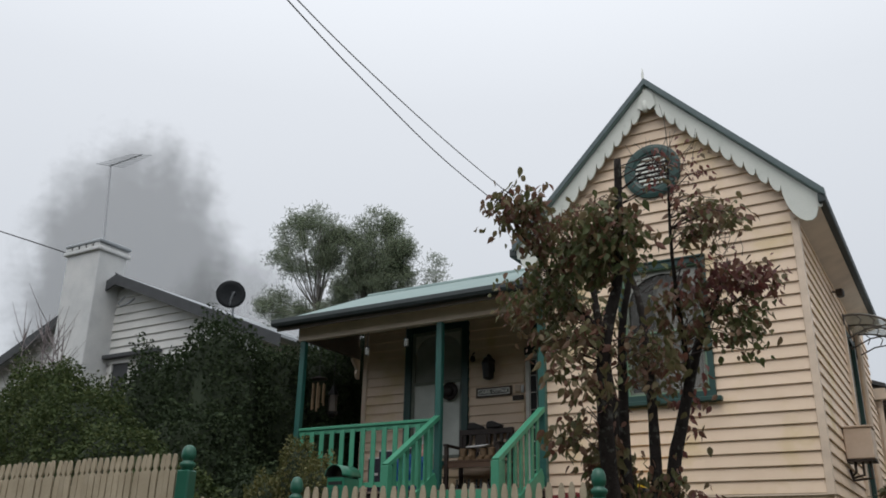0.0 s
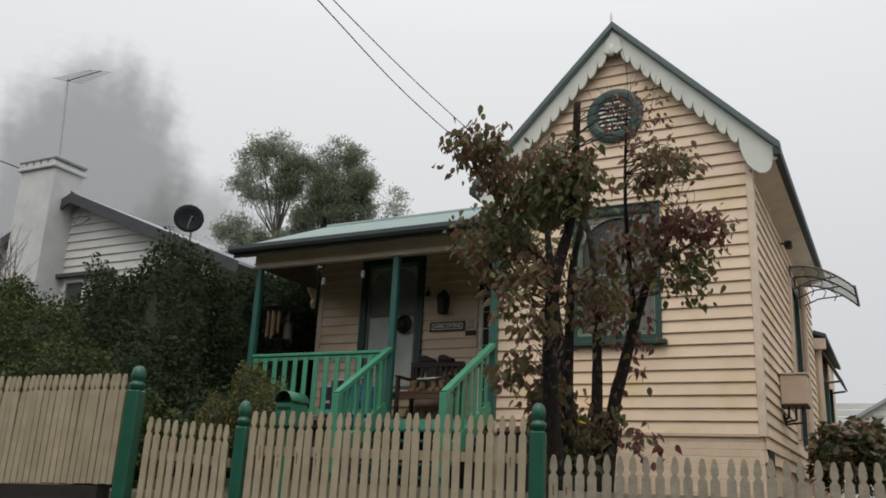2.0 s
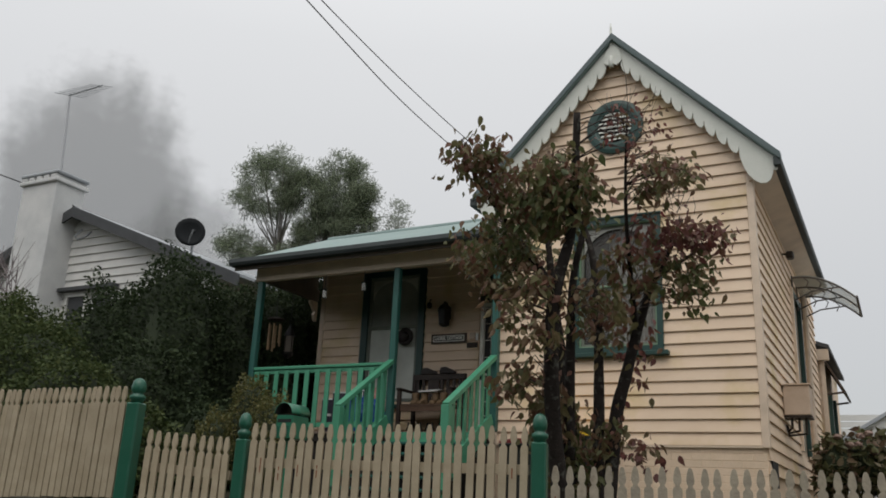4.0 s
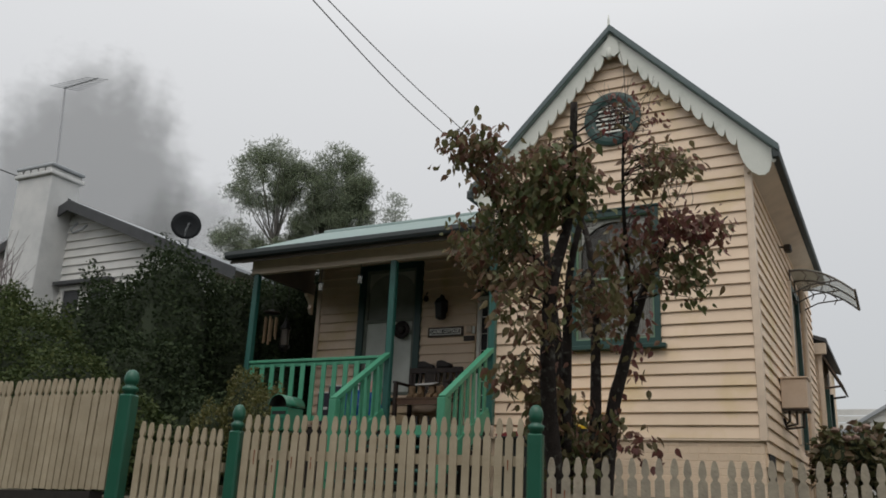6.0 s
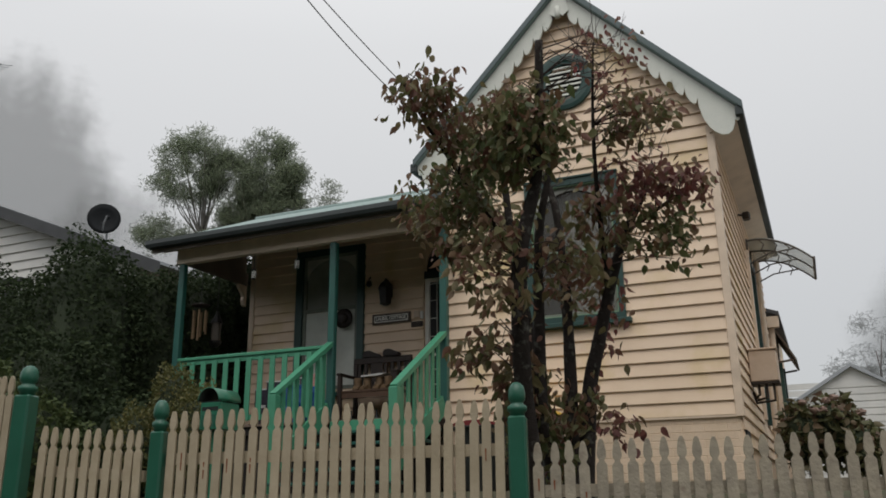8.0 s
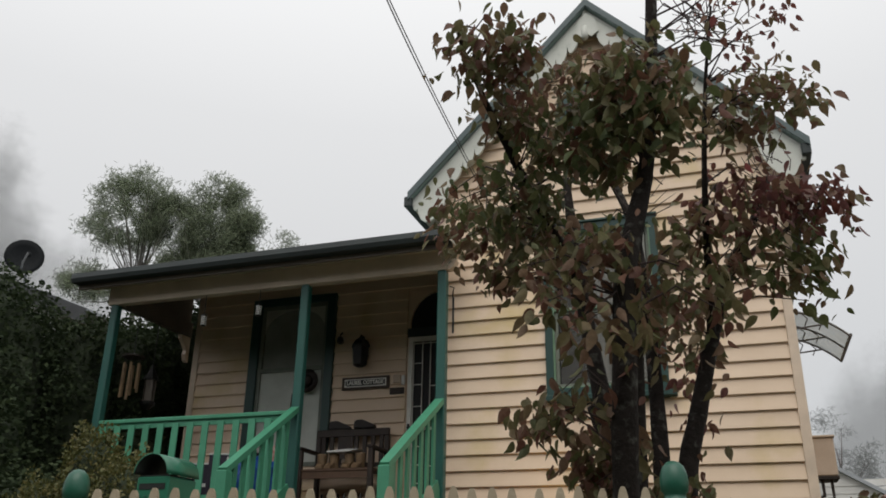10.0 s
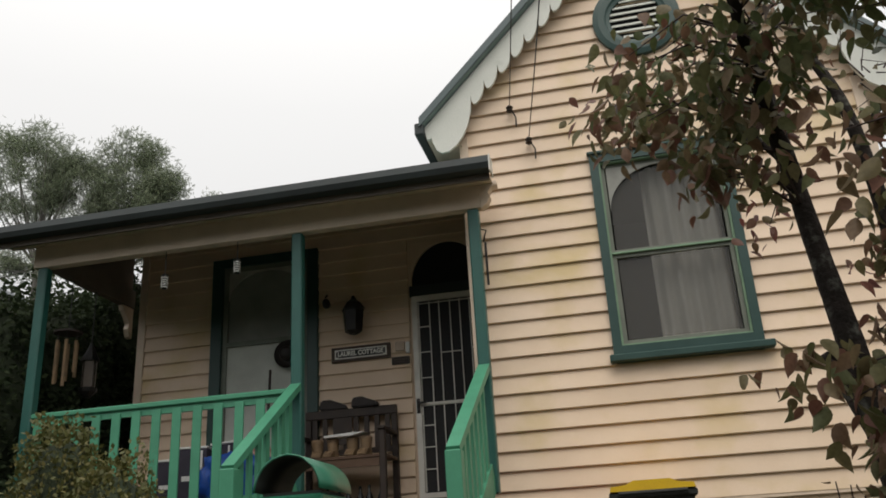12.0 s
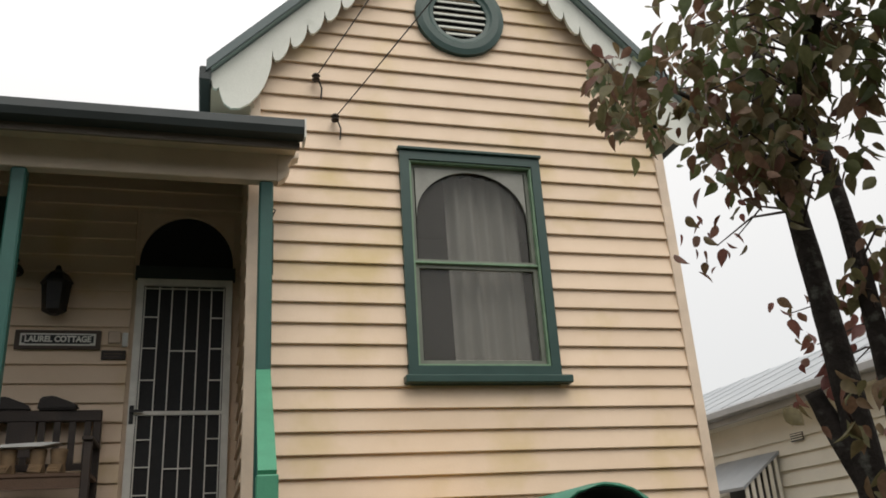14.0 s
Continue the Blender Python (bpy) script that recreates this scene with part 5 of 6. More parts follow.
shrub("light_shrub", "lighter green hedge shrub behind the fence", [((-10.6, 8.0, 2.55), (1.2, 0.8, 1.2)), ((-12.2, 8.6, 2.8), (1.2, 0.8, 1.55)), ((-9.3, 7.6, 2.2), (0.9, 0.7, 0.85)), ((-13.6, 9.2, 3.0), (1.3, 0.8, 1.65)), ((-8.0, 7.4, 1.8), (0.8, 0.6, 0.7))], 80000, 0.066, L_HEDGE_LIGHT, "small", (-11, 8.2, 1.4), core=0.74, seed=8)
shrub("olive_shrub", "olive green small-leaved shrub before the balustrade", [((-6.75, 8.3, 2.25), (0.30, 0.28, 0.55)), ((-6.3, 8.2, 2.0), (0.34, 0.3, 0.55)), ((-7.3, 8.4, 1.9), (0.4, 0.3, 0.5))], 15000, 0.036, L_SHRUB, "small", (-6.7, 8.3, 1.3), core=0.7, seed=12, droop=-0.5)
hy = shrub("hydrangea", "hydrangea bush with faded pink heads beside the side wall", [((-0.55, 14.2, 2.15), (0.32, 0.5, 0.5)), ((-0.1, 14.5, 2.2), (0.42, 0.5, 0.55)), ((0.25, 14.2, 1.9), (0.3, 0.4, 0.45))], 1700, 0.13, L_HYDRANGEA, "broad", (0.1, 14.4, 1.6), core=0.72, seed=14)
for i in range(9):
    b = bmesh.new()
    lump(b, (rng.uniform(-0.75, 0.25), rng.uniform(13.7, 14.3), rng.uniform(2.3, 2.68)), (0.062, 0.062, 0.045), i, 2, 0.5)
    part("flower_head", b, M["flower"], hy)

# ---- trees behind, made see-through in place of fog ----
def branchy(parent, base, top, spread, n, mat, seed, r=0.16):
    rg = random.Random(seed)
    b = bmesh.new()
    base, top = Vector(base), Vector(top)
    tube(b, [base, (base + top) / 2 + Vector((0.2, 0, 0)), top], [r, r * 0.7, r * 0.25], 7)
    for k in range(n):
        s = base.lerp(top, rg.uniform(0.15, 0.8))
        a = rg.uniform(0, math.tau)
        e = s + Vector((math.cos(a) * spread * rg.uniform(0.4, 1), math.sin(a) * spread * 0.5, spread * rg.uniform(0.7, 1.5)))
        tube(b, [s, s.lerp(e, 0.5) + Vector((0, 0, -0.15)), e], [r * 0.4, r * 0.25, r * 0.08], 5)
    part("trunk", b, mat, parent)


def clumped(centre, radii, k, r, seed):
    rg = np.random.default_rng(seed)
    out = []
    for i in range(k):
        d = rg.normal(size=3)
        d /= np.linalg.norm(d)
        p = np.array(centre) + d * rg.uniform(0.5, 1.0) * np.array(radii)
        s = r * rg.uniform(0.7, 1.3)
        out.append((tuple(p), (s, s, s * 0.75)))
    return out


def settle(things, k, turn, shift):
    """Set finished things at their distance from the street: scaled by k about the origin, turned about z, then shifted."""
    m = Matrix.Translation(shift) @ pose(0, 0, 0, *turn) @ Matrix.Scale(k, 4)
    for t in things:
        seen = set()
        for ob in t.children_recursive:
            if ob.data.name not in seen:
                seen.add(ob.data.name)
                ob.data.transform(m)


def back_tree(label, fork, lobes, gaps, sprays, per, loc, seed, r=0.065):
    """A tree that forks at one point into limbs, each ending in sprays of narrow leaves; gaps stay open."""
    t = thing("gum_tree", label, "tree", loc, group="trees behind the cottage")
    rg = np.random.default_rng(seed)
    b = bmesh.new()
    tube(b, [loc, fork], [r * 1.5, r], 7)
    part("trunk", b, M["gum_bark"], t)
    fork = np.array(fork)
    tips, b = [], bmesh.new()
    vol = np.array([q[1][0] * q[1][1] * q[1][2] for q in lobes]) ** 0.66
    for (c, rad), nn in zip(lobes, (sprays * vol / vol.sum()).astype(int)):
        for k in range(nn):
            d = rg.normal(size=3)
            d /= np.linalg.norm(d)
            p = np.array(c) + d * rg.uniform(0.35, 1.08) ** 0.6 * np.array(rad)
            if any(np.linalg.norm((p - np.array(g))[[0, 2]]) < q for g, q in gaps):
                continue
            tips.append(p)
            if k % 7 == 0:
                m1 = fork + (p - fork) * 0.5 + np.array((0, 0, -0.12)) + rg.normal(size=3) * 0.06
                tube(b, [tuple(fork + rg.normal(size=3) * 0.03), tuple(m1), tuple(p)], [r * 0.42, r * 0.28, r * 0.07], 5)
    part("limb", b, M["gum_bark"], t)
    tips = np.array(tips)
    pts = np.repeat(tips, per, axis=0) + rg.normal(size=(len(tips) * per, 3)) * np.array((0.13, 0.13, 0.10))
    leaves("crown", pts, 0.18, L_BACK, t, shape="thin", droop=-0.15, rng=np.random.default_rng(seed + 1), kind="stuff")
    return t


gums = [back_tree("open-crowned grey-green tree in light fog behind the cottage", (-17.55, 22.0, 9.3), [((-18.15, 22.0, 11.70), (1.40, 1.1, 1.45)), ((-19.3, 21.9, 9.7), (0.65, 0.6, 0.6)), ((-17.0, 21.9, 11.5), (0.6, 0.6, 0.8)), ((-17.6, 21.9, 9.3), (1.0, 0.6, 0.35))], [((-17.75, 22, 10.15), 0.50), ((-18.5, 22, 10.3), 0.38), ((-19.0, 22, 10.55), 0.2), ((-17.2, 22, 9.9), 0.25)], 330, 60, (-17.3, 22, 0.6), 21)]
gums.append(back_tree("dense grey-green tree in light fog behind the cottage", (-15.6, 22.4, 8.9), [((-15.45, 22.4, 11.25), (1.05, 0.9, 1.35)), ((-16.3, 22.3, 10.0), (0.75, 0.7, 0.9)), ((-14.7, 22.3, 10.0), (0.75, 0.7, 0.8)), ((-14.25, 22.2, 11.0), (0.38, 0.4, 0.45)), ((-16.6, 22.2, 11.8), (0.3, 0.3, 0.35))], [((-14.6, 22.4, 11.7), 0.2)], 430, 72, (-15.6, 22.4, 0.6), 23))
gums.append(back_tree("small grey-green sapling top above the roof", (-13.3, 22.5, 9.2), [((-13.25, 22.5, 10.2), (0.38, 0.35, 0.5)), ((-13.6, 22.5, 9.6), (0.3, 0.3, 0.4))], [], 26, 40, (-13.3, 22.5, 0.6), 25, 0.04))
settle(gums, 0.82, (0.6, -0.3, 1.3), (0.306, 0.023, 0.155))


def fog_tree(label, centre, radii, loc, dense, group=""):
    """A soft ragged crown outline, fog haze as transparency; broad side faces the road."""
    t = thing("fog_tree", label, "tree", loc, group=group or "trees lost in fog")
    turn = math.atan2(-centre[0], centre[1])
    b = bmesh.new()
    lump(b, (0, 0, 0), (1.35 * radii[0], 0.5 * radii[1], 1.35 * radii[2]), 2, 4, 0.02)
    bmesh.ops.transform(b, matrix=Matrix.Translation(centre) @ Matrix.Rotation(turn, 4, "Z"), verts=b.verts)
    part("crown", b, misty("haze_faded_foliage", centre, radii, dense, turn), t, smooth=True)
    tb = bmesh.new()
    tube(tb, [loc, (loc[0], loc[1], centre[2] - 0.8 * radii[2])], [0.5, 0.3], 8)
    part("trunk", tb, M["twig_pale"], t)
    return t


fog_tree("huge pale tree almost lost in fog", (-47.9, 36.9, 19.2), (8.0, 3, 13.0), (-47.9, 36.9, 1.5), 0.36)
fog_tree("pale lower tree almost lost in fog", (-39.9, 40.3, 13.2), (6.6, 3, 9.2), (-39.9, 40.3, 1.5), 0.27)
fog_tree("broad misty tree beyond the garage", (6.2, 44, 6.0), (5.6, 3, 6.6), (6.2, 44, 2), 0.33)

# ---- neighbour on the uphill side: white chimney, gable, dish and aerial ----
NX, NY, NZ = -16.4, 13.0, 7.74
nb_house = thing("neighbour_house", "white weatherboard house with a rendered chimney, pale in the fog", "house", (NX, 15, 2.2))
nw = bmesh.new()
prism(nw, [(-21.6, 2.0), (-12.4, 2.0), (-12.4, NZ - 0.4 * 4.4 - 0.1), (NX, NZ - 0.12), (-21.6, NZ - 0.4 * 4.8 - 0.1)], "y", NY + 0.1, NY + 0.25)
nwall = part("wall", nw, M["far_white"], nb_house)
for k in range(18):
    z = 4.3 + k * 0.2
    half = min(4.4, (NZ - z - 0.2) / 0.4)
    if half < 0.2:
        break
    b = bmesh.new()
    prism(b, [(NY + 0.099, z + 0.21), (NY + 0.06, z), (NY + 0.099, z)], "x", NX - half, NX + half)
    part("board", b, M["far_board"], nwall)
part("side_wall", boxed(-12.55, -12.4, NY + 0.25, 21, 2.0, 6.0), M["far_board"], nb_house)
for side, ext in ((1, 5.2), (-1, 5.4)):
    b = bmesh.new()
    prism(b, [(NX, NZ + 0.06), (NX + side * ext, NZ + 0.06 - 0.4 * ext), (NX + side * ext, NZ - 0.4 * ext), (NX, NZ)], "y", NY - 0.25, 21.5)
    part("roof", b, M["far_roof"], nb_house, "grey tin roof slope")
    b = bmesh.new()
    prism(b, [(NX, NZ + 0.05), (NX + side * ext, NZ + 0.05 - 0.4 * ext), (NX + side * ext, NZ - 0.20 - 0.4 * ext), (NX, NZ - 0.20)], "y", NY - 0.30, NY - 0.255)
    part("barge_board", b, M["far_dark"], nb_house, "weathered dark barge board")
ch = bmesh.new()
box(ch, -17.88, -16.71, NY - 0.62, NY + 0.20, 2.0, 8.36, bevel=0.02)
box(ch, -17.95, -16.64, NY - 0.69, NY + 0.27, 8.36, 8.46, bevel=0.02)
chim = part("chimney", ch, M["far_white"], nb_house, "broad white rendered chimney")
for i in range(5):
    b = boxed(-17.92 + i * 0.25, -17.72 + i * 0.25, NY - 0.66, NY + 0.24, 8.461, 8.56, bevel=0.02)
    part("cap_brick", b, M["far_white"], chim)
part("flue_cap", boxed(-17.94, -16.65, NY - 0.68, NY + 0.26, 8.561, 8.64, bevel=0.02), M["far_roof"], chim)
for x0, x1 in ((-16.55, -15.85), (-15.65, -15.0)):
    wn_ = part("window", frame_around(x0, x1, 4.6, 5.75, 0.07, NY + 0.02, NY + 0.10), M["far_board"], nb_house)
    part("pane", boxed(x0 + 0.07, x1 - 0.07, NY + 0.06, NY + 0.065, 4.67, 5.68), M["far_dark"], wn_)
part("window_hood", boxed(-16.7, -14.9, NY - 0.12, NY + 0.05, 5.80, 5.88), M["far_dark"], nb_house)
nbb = bmesh.new()
tube(nbb, [(-16.3, NY - 0.02, 7.30), (-16.42, NY - 0.10, 7.12), (-16.3, NY - 0.12, 7.02), (-16.1, NY - 0.05, 7.10), (-16.0, NY, 7.22)], 0.025, 6)
part("service_bracket", nbb, M["steel"], nb_house)
aer = thing("tv_aerial", "thin television aerial on a tall mast by the chimney", "aerial", (-17.5, NY, 8.9))
part("mast", tube(bmesh.new(), [(-17.28, NY - 0.1, 8.6), (-17.5, NY - 0.1, 11.02)], 0.022, 6), M["steel"], aer)
part("boom", tube(bmesh.new(), [(-17.55, NY - 0.1, 10.98), (-16.1, NY - 0.3, 10.88)], 0.018, 6), M["steel"], aer)
for i in range(9):
    u = i / 8
    p = Vector((-17.5, NY - 0.1, 10.98)).lerp(Vector((-16.15, NY - 0.3, 10.88)), u)
    part("element", tube(bmesh.new(), [p + Vector((0.12, 0.34 - 0.1 * u, 0.06)), p - Vector((0.12, 0.34 - 0.1 * u, 0.06))], 0.009, 5), M["steel"], aer)
dish = thing("satellite_dish", "dark mesh satellite dish on a short pole", "satellite dish", (-12.75, NY, 6.2))
db = bmesh.new()
turned(db, (-12.78, NY - 0.15, 6.80), [(0.02, 0.08), (0.12, 0.065), (0.22, 0.03), (0.31, -0.02), (0.315, -0.03), (0.22, 0.01), (0.1, 0.05)], 22, (-0.7, 0.7, -0.05))
part("reflector", db, M["dish"], dish, "dark round reflector", True)
part("pole", tube(bmesh.new(), [(-12.82, NY + 0.0, 6.1), (-12.82, NY + 0.0, 6.72)], 0.025, 7), M["steel"], dish)
part("feed_arm", tube(bmesh.new(), [(-12.74, NY - 0.2, 6.55), (-12.38, NY - 0.55, 6.52), (-12.30, NY - 0.55, 6.68)], 0.016, 6), M["steel"], dish)
part("feed_horn", turned(bmesh.new(), (-12.32, NY - 0.52, 6.66), [(0.03, 0), (0.05, 0.03), (0.05, 0.09), (0.03, 0.11)], 10, (-0.6, 0.5, 0.2)), M["dish"], dish)
# bare fruit tree before the chimney
bt = thing("bare_tree", "leafless grey shrub tree in front of the white house", "tree", (-15.6, 11.0, 2.0))
rg = random.Random(31)
for j in range(7):
    b = bmesh.new()
    s = Vector((-15.4 - 0.28 * j, 10.9 + 0.1 * (j % 3), 2.4))
    lean = Vector((rg.uniform(-0.5, 0.5), rg.uniform(-0.2, 0.2), 3.4 + rg.uniform(-0.5, 0.6)))
    tube(b, [s, s + lean * 0.5 + Vector((0.1, 0, 0)), s + lean], [0.04, 0.025, 0.006], 6)
    for k in range(22):
        a = s + lean * rg.uniform(0.35, 0.95)
        d = Vector((rg.uniform(-1, 1), rg.uniform(-0.4, 0.4), rg.uniform(0.1, 1.0))).normalized() * rg.uniform(0.4, 1.0)
        tube(b, [a, a + d * 0.5 + Vector((0, 0, -0.04)), a + d], [0.010, 0.007, 0.003], 4)
    part("branch", b, M["twig_pale"], bt)

settle([nb_house, aer, dish], 1.10, (0.6, -0.3, 1.3), (0.43, 0.11, -0.32))

# ---- downhill neighbours ----
sh = thing("garage", "pale gabled garage seen past the side wall", "garage", (0.75, 33, 2.0))
sb = bmesh.new()
prism(sb, [(-2.6, 1.8), (4.1, 1.8), (4.1, 3.25), (0.75, 5.30), (-2.6, 3.25)], "y", 31.0, 37.0)
gw = part("wall", sb, M["far_board"], sh)
for i in range(14):
    part("board", boxed(-2.55, 4.05, 30.96, 30.999, 1.8 + i * 0.22, 1.8 + i * 0.22 + 0.19), M["far_board"], gw)
for side in (-1, 1):
    b = bmesh.new()
    prism(b, [(0.75, 5.42), (0.75 + side * 3.6, 5.42 - 0.612 * 3.6), (0.75 + side * 3.6, 5.30 - 0.612 * 3.6), (0.75, 5.30)], "y", 30.8, 37.2)
    part("roof", b, M["far_roof"], sh)
rh = thing("downhill_house", "cream weatherboard house with a grey tin roof in fog", "house", (6, 16, 1.0))
hb = part("wall", boxed(2.5, 9.5, 8.0, 24.0, 0.3, 3.72), M["far_cream"], rh)
for i in range(16):
    b = bmesh.new()
    z = 0.5 + i * 0.19
    prism(b, [(2.499, z + 0.192), (2.465, z), (2.499, z)], "y", 8.0, 24.0)
    part("board", b, M["far_cream"], hb)
b = bmesh.new()
prism(b, [(2.2, 3.86), (2.2, 3.93), (5.0, 5.09), (5.0, 5.02)], "y", 7.6, 24.4)
lower = part("roof", b, M["far_roof"], rh, "pale grey corrugated lower roof slope")
for i in range(20):
    y = 8.0 + i * 0.82
    part("roof_rib", beam(bmesh.new(), (2.2, y, 3.935), (5.0, y, 5.10), 0.03, 0.006), M["far_roof"], lower)
b = bmesh.new()
rv = [b.verts.new(p) for p in ((5.0, 8.0, 5.0), (11.0, 8.0, 5.0), (11.0, 17.0, 5.0), (5.0, 17.0, 5.0), (8.0, 11.0, 6.9), (8.0, 14.2, 6.9))]
for f in ((0, 1, 4), (1, 2, 5, 4), (2, 3, 5), (3, 0, 4, 5), (3, 2, 1, 0)):
    b.faces.new([rv[i] for i in f])
part("roof", b, M["far_roof"], rh, "pale grey hipped upper roof")
part("gutter", boxed(2.08, 2.2, 7.6, 24.4, 3.78, 3.90, bevel=0.02), M["far_trim"], rh)
part("fascia", boxed(2.2, 2.24, 7.6, 24.4, 3.70, 3.86), M["far_trim"], rh)
part("eave_lining", boxed(2.24, 2.5, 7.6, 24.4, 3.70, 3.73), M["far_cream"], rh)
for y in (14.1, 16.6):
    vg = part("vent_grille", boxed(2.452, 2.47, y, y + 0.24, 3.30, 3.40), M["far_dark"], rh)
    for k in range(3):
        part("slat", boxed(2.444, 2.456, y, y + 0.24, 3.315 + 0.03 * k, 3.328 + 0.03 * k), M["far_cream"], vg)
hd = bmesh.new()
prism(hd, [(2.47, 3.24), (1.85, 2.80), (1.85, 2.76), (2.47, 3.20)], "y", 14.65, 16.1)
hood = part("window_hood", hd, M["far_roof"], rh, "sloping grey window hood")
for i in range(6):
    part("hood_slat", beam(bmesh.new(), (2.40 - 0.10 * i, 14.67, 3.16 - 0.07 * i), (2.40 - 0.10 * i, 14.67, 2.15), 0.05, 0.02), M["far_cream"], hood)
part("window", boxed(2.45, 2.47, 14.85, 15.9, 1.9, 3.1), M["far_dark"], rh)
for x, y_, s, nm in ((2.2, 42, 0.9, "pale feathery tree in fog"), (1.4, 50, 0.8, "pale slim tree in fog")):
    t = thing("gum_tree", nm + " past the side wall", "tree", (x, y_, 2), group="trees past the side wall")
    branchy(t, (x, y_, 2), (x, y_, 2 + 6 * s), 1.6 * s, 10, M["twig_pale"], int(x * 10), 0.08)
    leaves("crown", clump_points(np.random.default_rng(int(y_)), clumped((x, y_, 2 + 5.5 * s), (2.0 * s, 1.5, 2.2 * s), 22, 0.6 * s, int(y_)), 2600, 0.2), 0.28, L_PALE, t, shape="thin", droop=0.2, rng=np.random.default_rng(int(y_) + 1), kind="stuff")

# ---- service wires ----
def wire(name, label, pts, r=0.0045):
    pts = [Vector(p) for p in pts]
    fine = []
    for i in range(len(pts) - 1):
        a, b_, c, d = pts[max(i - 1, 0)], pts[i], pts[i + 1], pts[min(i + 2, len(pts) - 1)]
        for k in range(8):
            t = k / 8
            fine.append(0.5 * ((2 * b_) + (c - a) * t + (2 * a - 5 * b_ + 4 * c - d) * t * t + (3 * b_ - a - 3 * c + d) * t ** 3))
    fine.append(pts[-1])
    return tagged(part(name, tube(bmesh.new(), fine, r, 6), M["cable"]), label, "cable")


wire("power_wire", "black service wire sagging to the gable insulator", [(-3.94, 10.72, 5.44), (-3.63, 8.38, 5.05), (-3.34, 6.14, 4.79), (-3.04, 4.48, 4.63), (-2.76, 3.05, 4.53), (-2.2, 0.0, 4.48), (-1.2, -6.0, 5.2), (-0.5, -11.0, 6.4)])
wire("power_wire", "black service wire running to the upper gable insulator", [(-4.09, 10.72, 5.80), (-3.70, 7.87, 5.34), (-3.33, 5.22, 5.03), (-2.98, 3.05, 4.87), (-2.4, 0.0, 4.83), (-1.4, -6.0, 5.5), (-0.5, -11.0, 6.7)])
wire("phone_wire", "black wire running to the white house", [(-17.92, 13.95, 8.26), (-19.3, 13.5, 8.9), (-21.4, 13.1, 9.7), (-27.4, 12.6, 11.9)], 0.017)
for x, z in ((-3.94, 5.44), (-4.09, 5.80)):
    ins = thing("wire_insulator", "small rusty wire insulator on the gable boards", "insulator", (x, 10.72, z), group="gable insulators")
    part("bracket", tube(bmesh.new(), [(x, 10.80, z + 0.01), (x, 10.72, z)], 0.012, 6), M["bronze"], ins)
    part("knob", turned(bmesh.new(), (x, 10.72, z - 0.035), [(0.02, 0), (0.034, 0.012), (0.022, 0.03), (0.036, 0.045), (0.018, 0.066)], 10), M["bronze"], ins)
    part("tail", tube(bmesh.new(), [(x + 0.01, 10.72, z), (x + 0.05, 10.75, z - 0.08), (x + 0.045, 10.765, z - 0.17)], 0.007, 5), M["cable"], ins)

# ---- side wall fittings ----
aw = thing("polycarbonate_awning", "clear curved door awning on brown scrolled brackets", "awning", (-1.0, 15.3, 5.2))
def aw_prof(u):
    return (XR + 0.04 + 0.95 * u, 5.22 + 0.10 * math.sin(u * 1.2) - 0.50 * u * u)
ab = bmesh.new()
rows_ = [[ab.verts.new((aw_prof(k / 12)[0], yy, aw_prof(k / 12)[1] + dz)) for k in range(13)] for yy, dz in ((14.58, 0), (15.98, 0), (15.98, 0.008), (14.58, 0.008))]
for a, c in ((0, 1), (1, 2), (2, 3), (3, 0)):
    for k in range(12):
        ab.faces.new((rows_[a][k], rows_[a][k + 1], rows_[c][k + 1], rows_[c][k]))
sheet = part("sheet", ab, M["poly"], aw, "clear polycarbonate sheet", True)
for yy in (14.59, 15.28, 15.97):
    b = bmesh.new()
    tube(b, [(aw_prof(k / 12)[0], yy, aw_prof(k / 12)[1] - 0.015) for k in range(13)], 0.014, 6)
    tube(b, [(XR + 0.05, yy, 4.82), (XR + 0.35, yy, 4.96), (XR + 0.75, yy, 5.0), (aw_prof(0.8)[0], yy, aw_prof(0.8)[1] - 0.02)], 0.012, 6)
    tube(b, [(XR + 0.05, yy, 4.80), (XR + 0.05, yy, 5.24)], 0.014, 6)
    for u in (0.2, 0.4, 0.58):
        q = aw_prof(u)
        tube(b, [(q[0], yy, q[1] - 0.02), (q[0] + 0.07, yy, q[1] - 0.10), (q[0] + 0.02, yy, q[1] - 0.20)], 0.009, 5)
    part("bracket", b, M["awning_frame"], aw)
part("front_bar", tube(bmesh.new(), [(aw_prof(1)[0], 14.56, aw_prof(1)[1]), (aw_prof(1)[0], 16.0, aw_prof(1)[1])], 0.022, 8), M["awning_frame"], aw)
sd = part("side_window", boxed(XR - 0.02, XR + 0.02, 14.42, 15.52, 2.45, 4.95), M["pane"], cottage, "tall side window with green and cream frame")
for y0, y1, m_ in ((14.36, 14.46, "trim"), (14.47, 14.53, "dark_green"), (15.48, 15.60, "dark_green")):
    part("frame", boxed(XR - 0.0, XR + 0.07, y0, y1, 2.4, 5.0), M[m_], sd)
part("frame", boxed(XR - 0.0, XR + 0.06, 14.54, 15.47, 4.9, 5.0), M["dark_green"], sd)
part("downpipe", tube(bmesh.new(), [(XR + 0.30, 16.0, 5.68), (XR + 0.09, 16.0, 5.45), (XR + 0.09, 16.0, 1.6)], 0.05, 10), M["trim"], cottage, "cream round downpipe")
rear = part("rear_wing", boxed(XR - 2.0, XR + 0.10, SIDE_END + 0.3, 23.0, 1.5, 4.75), M["board"], cottage, "lower rear wing in cream boards")
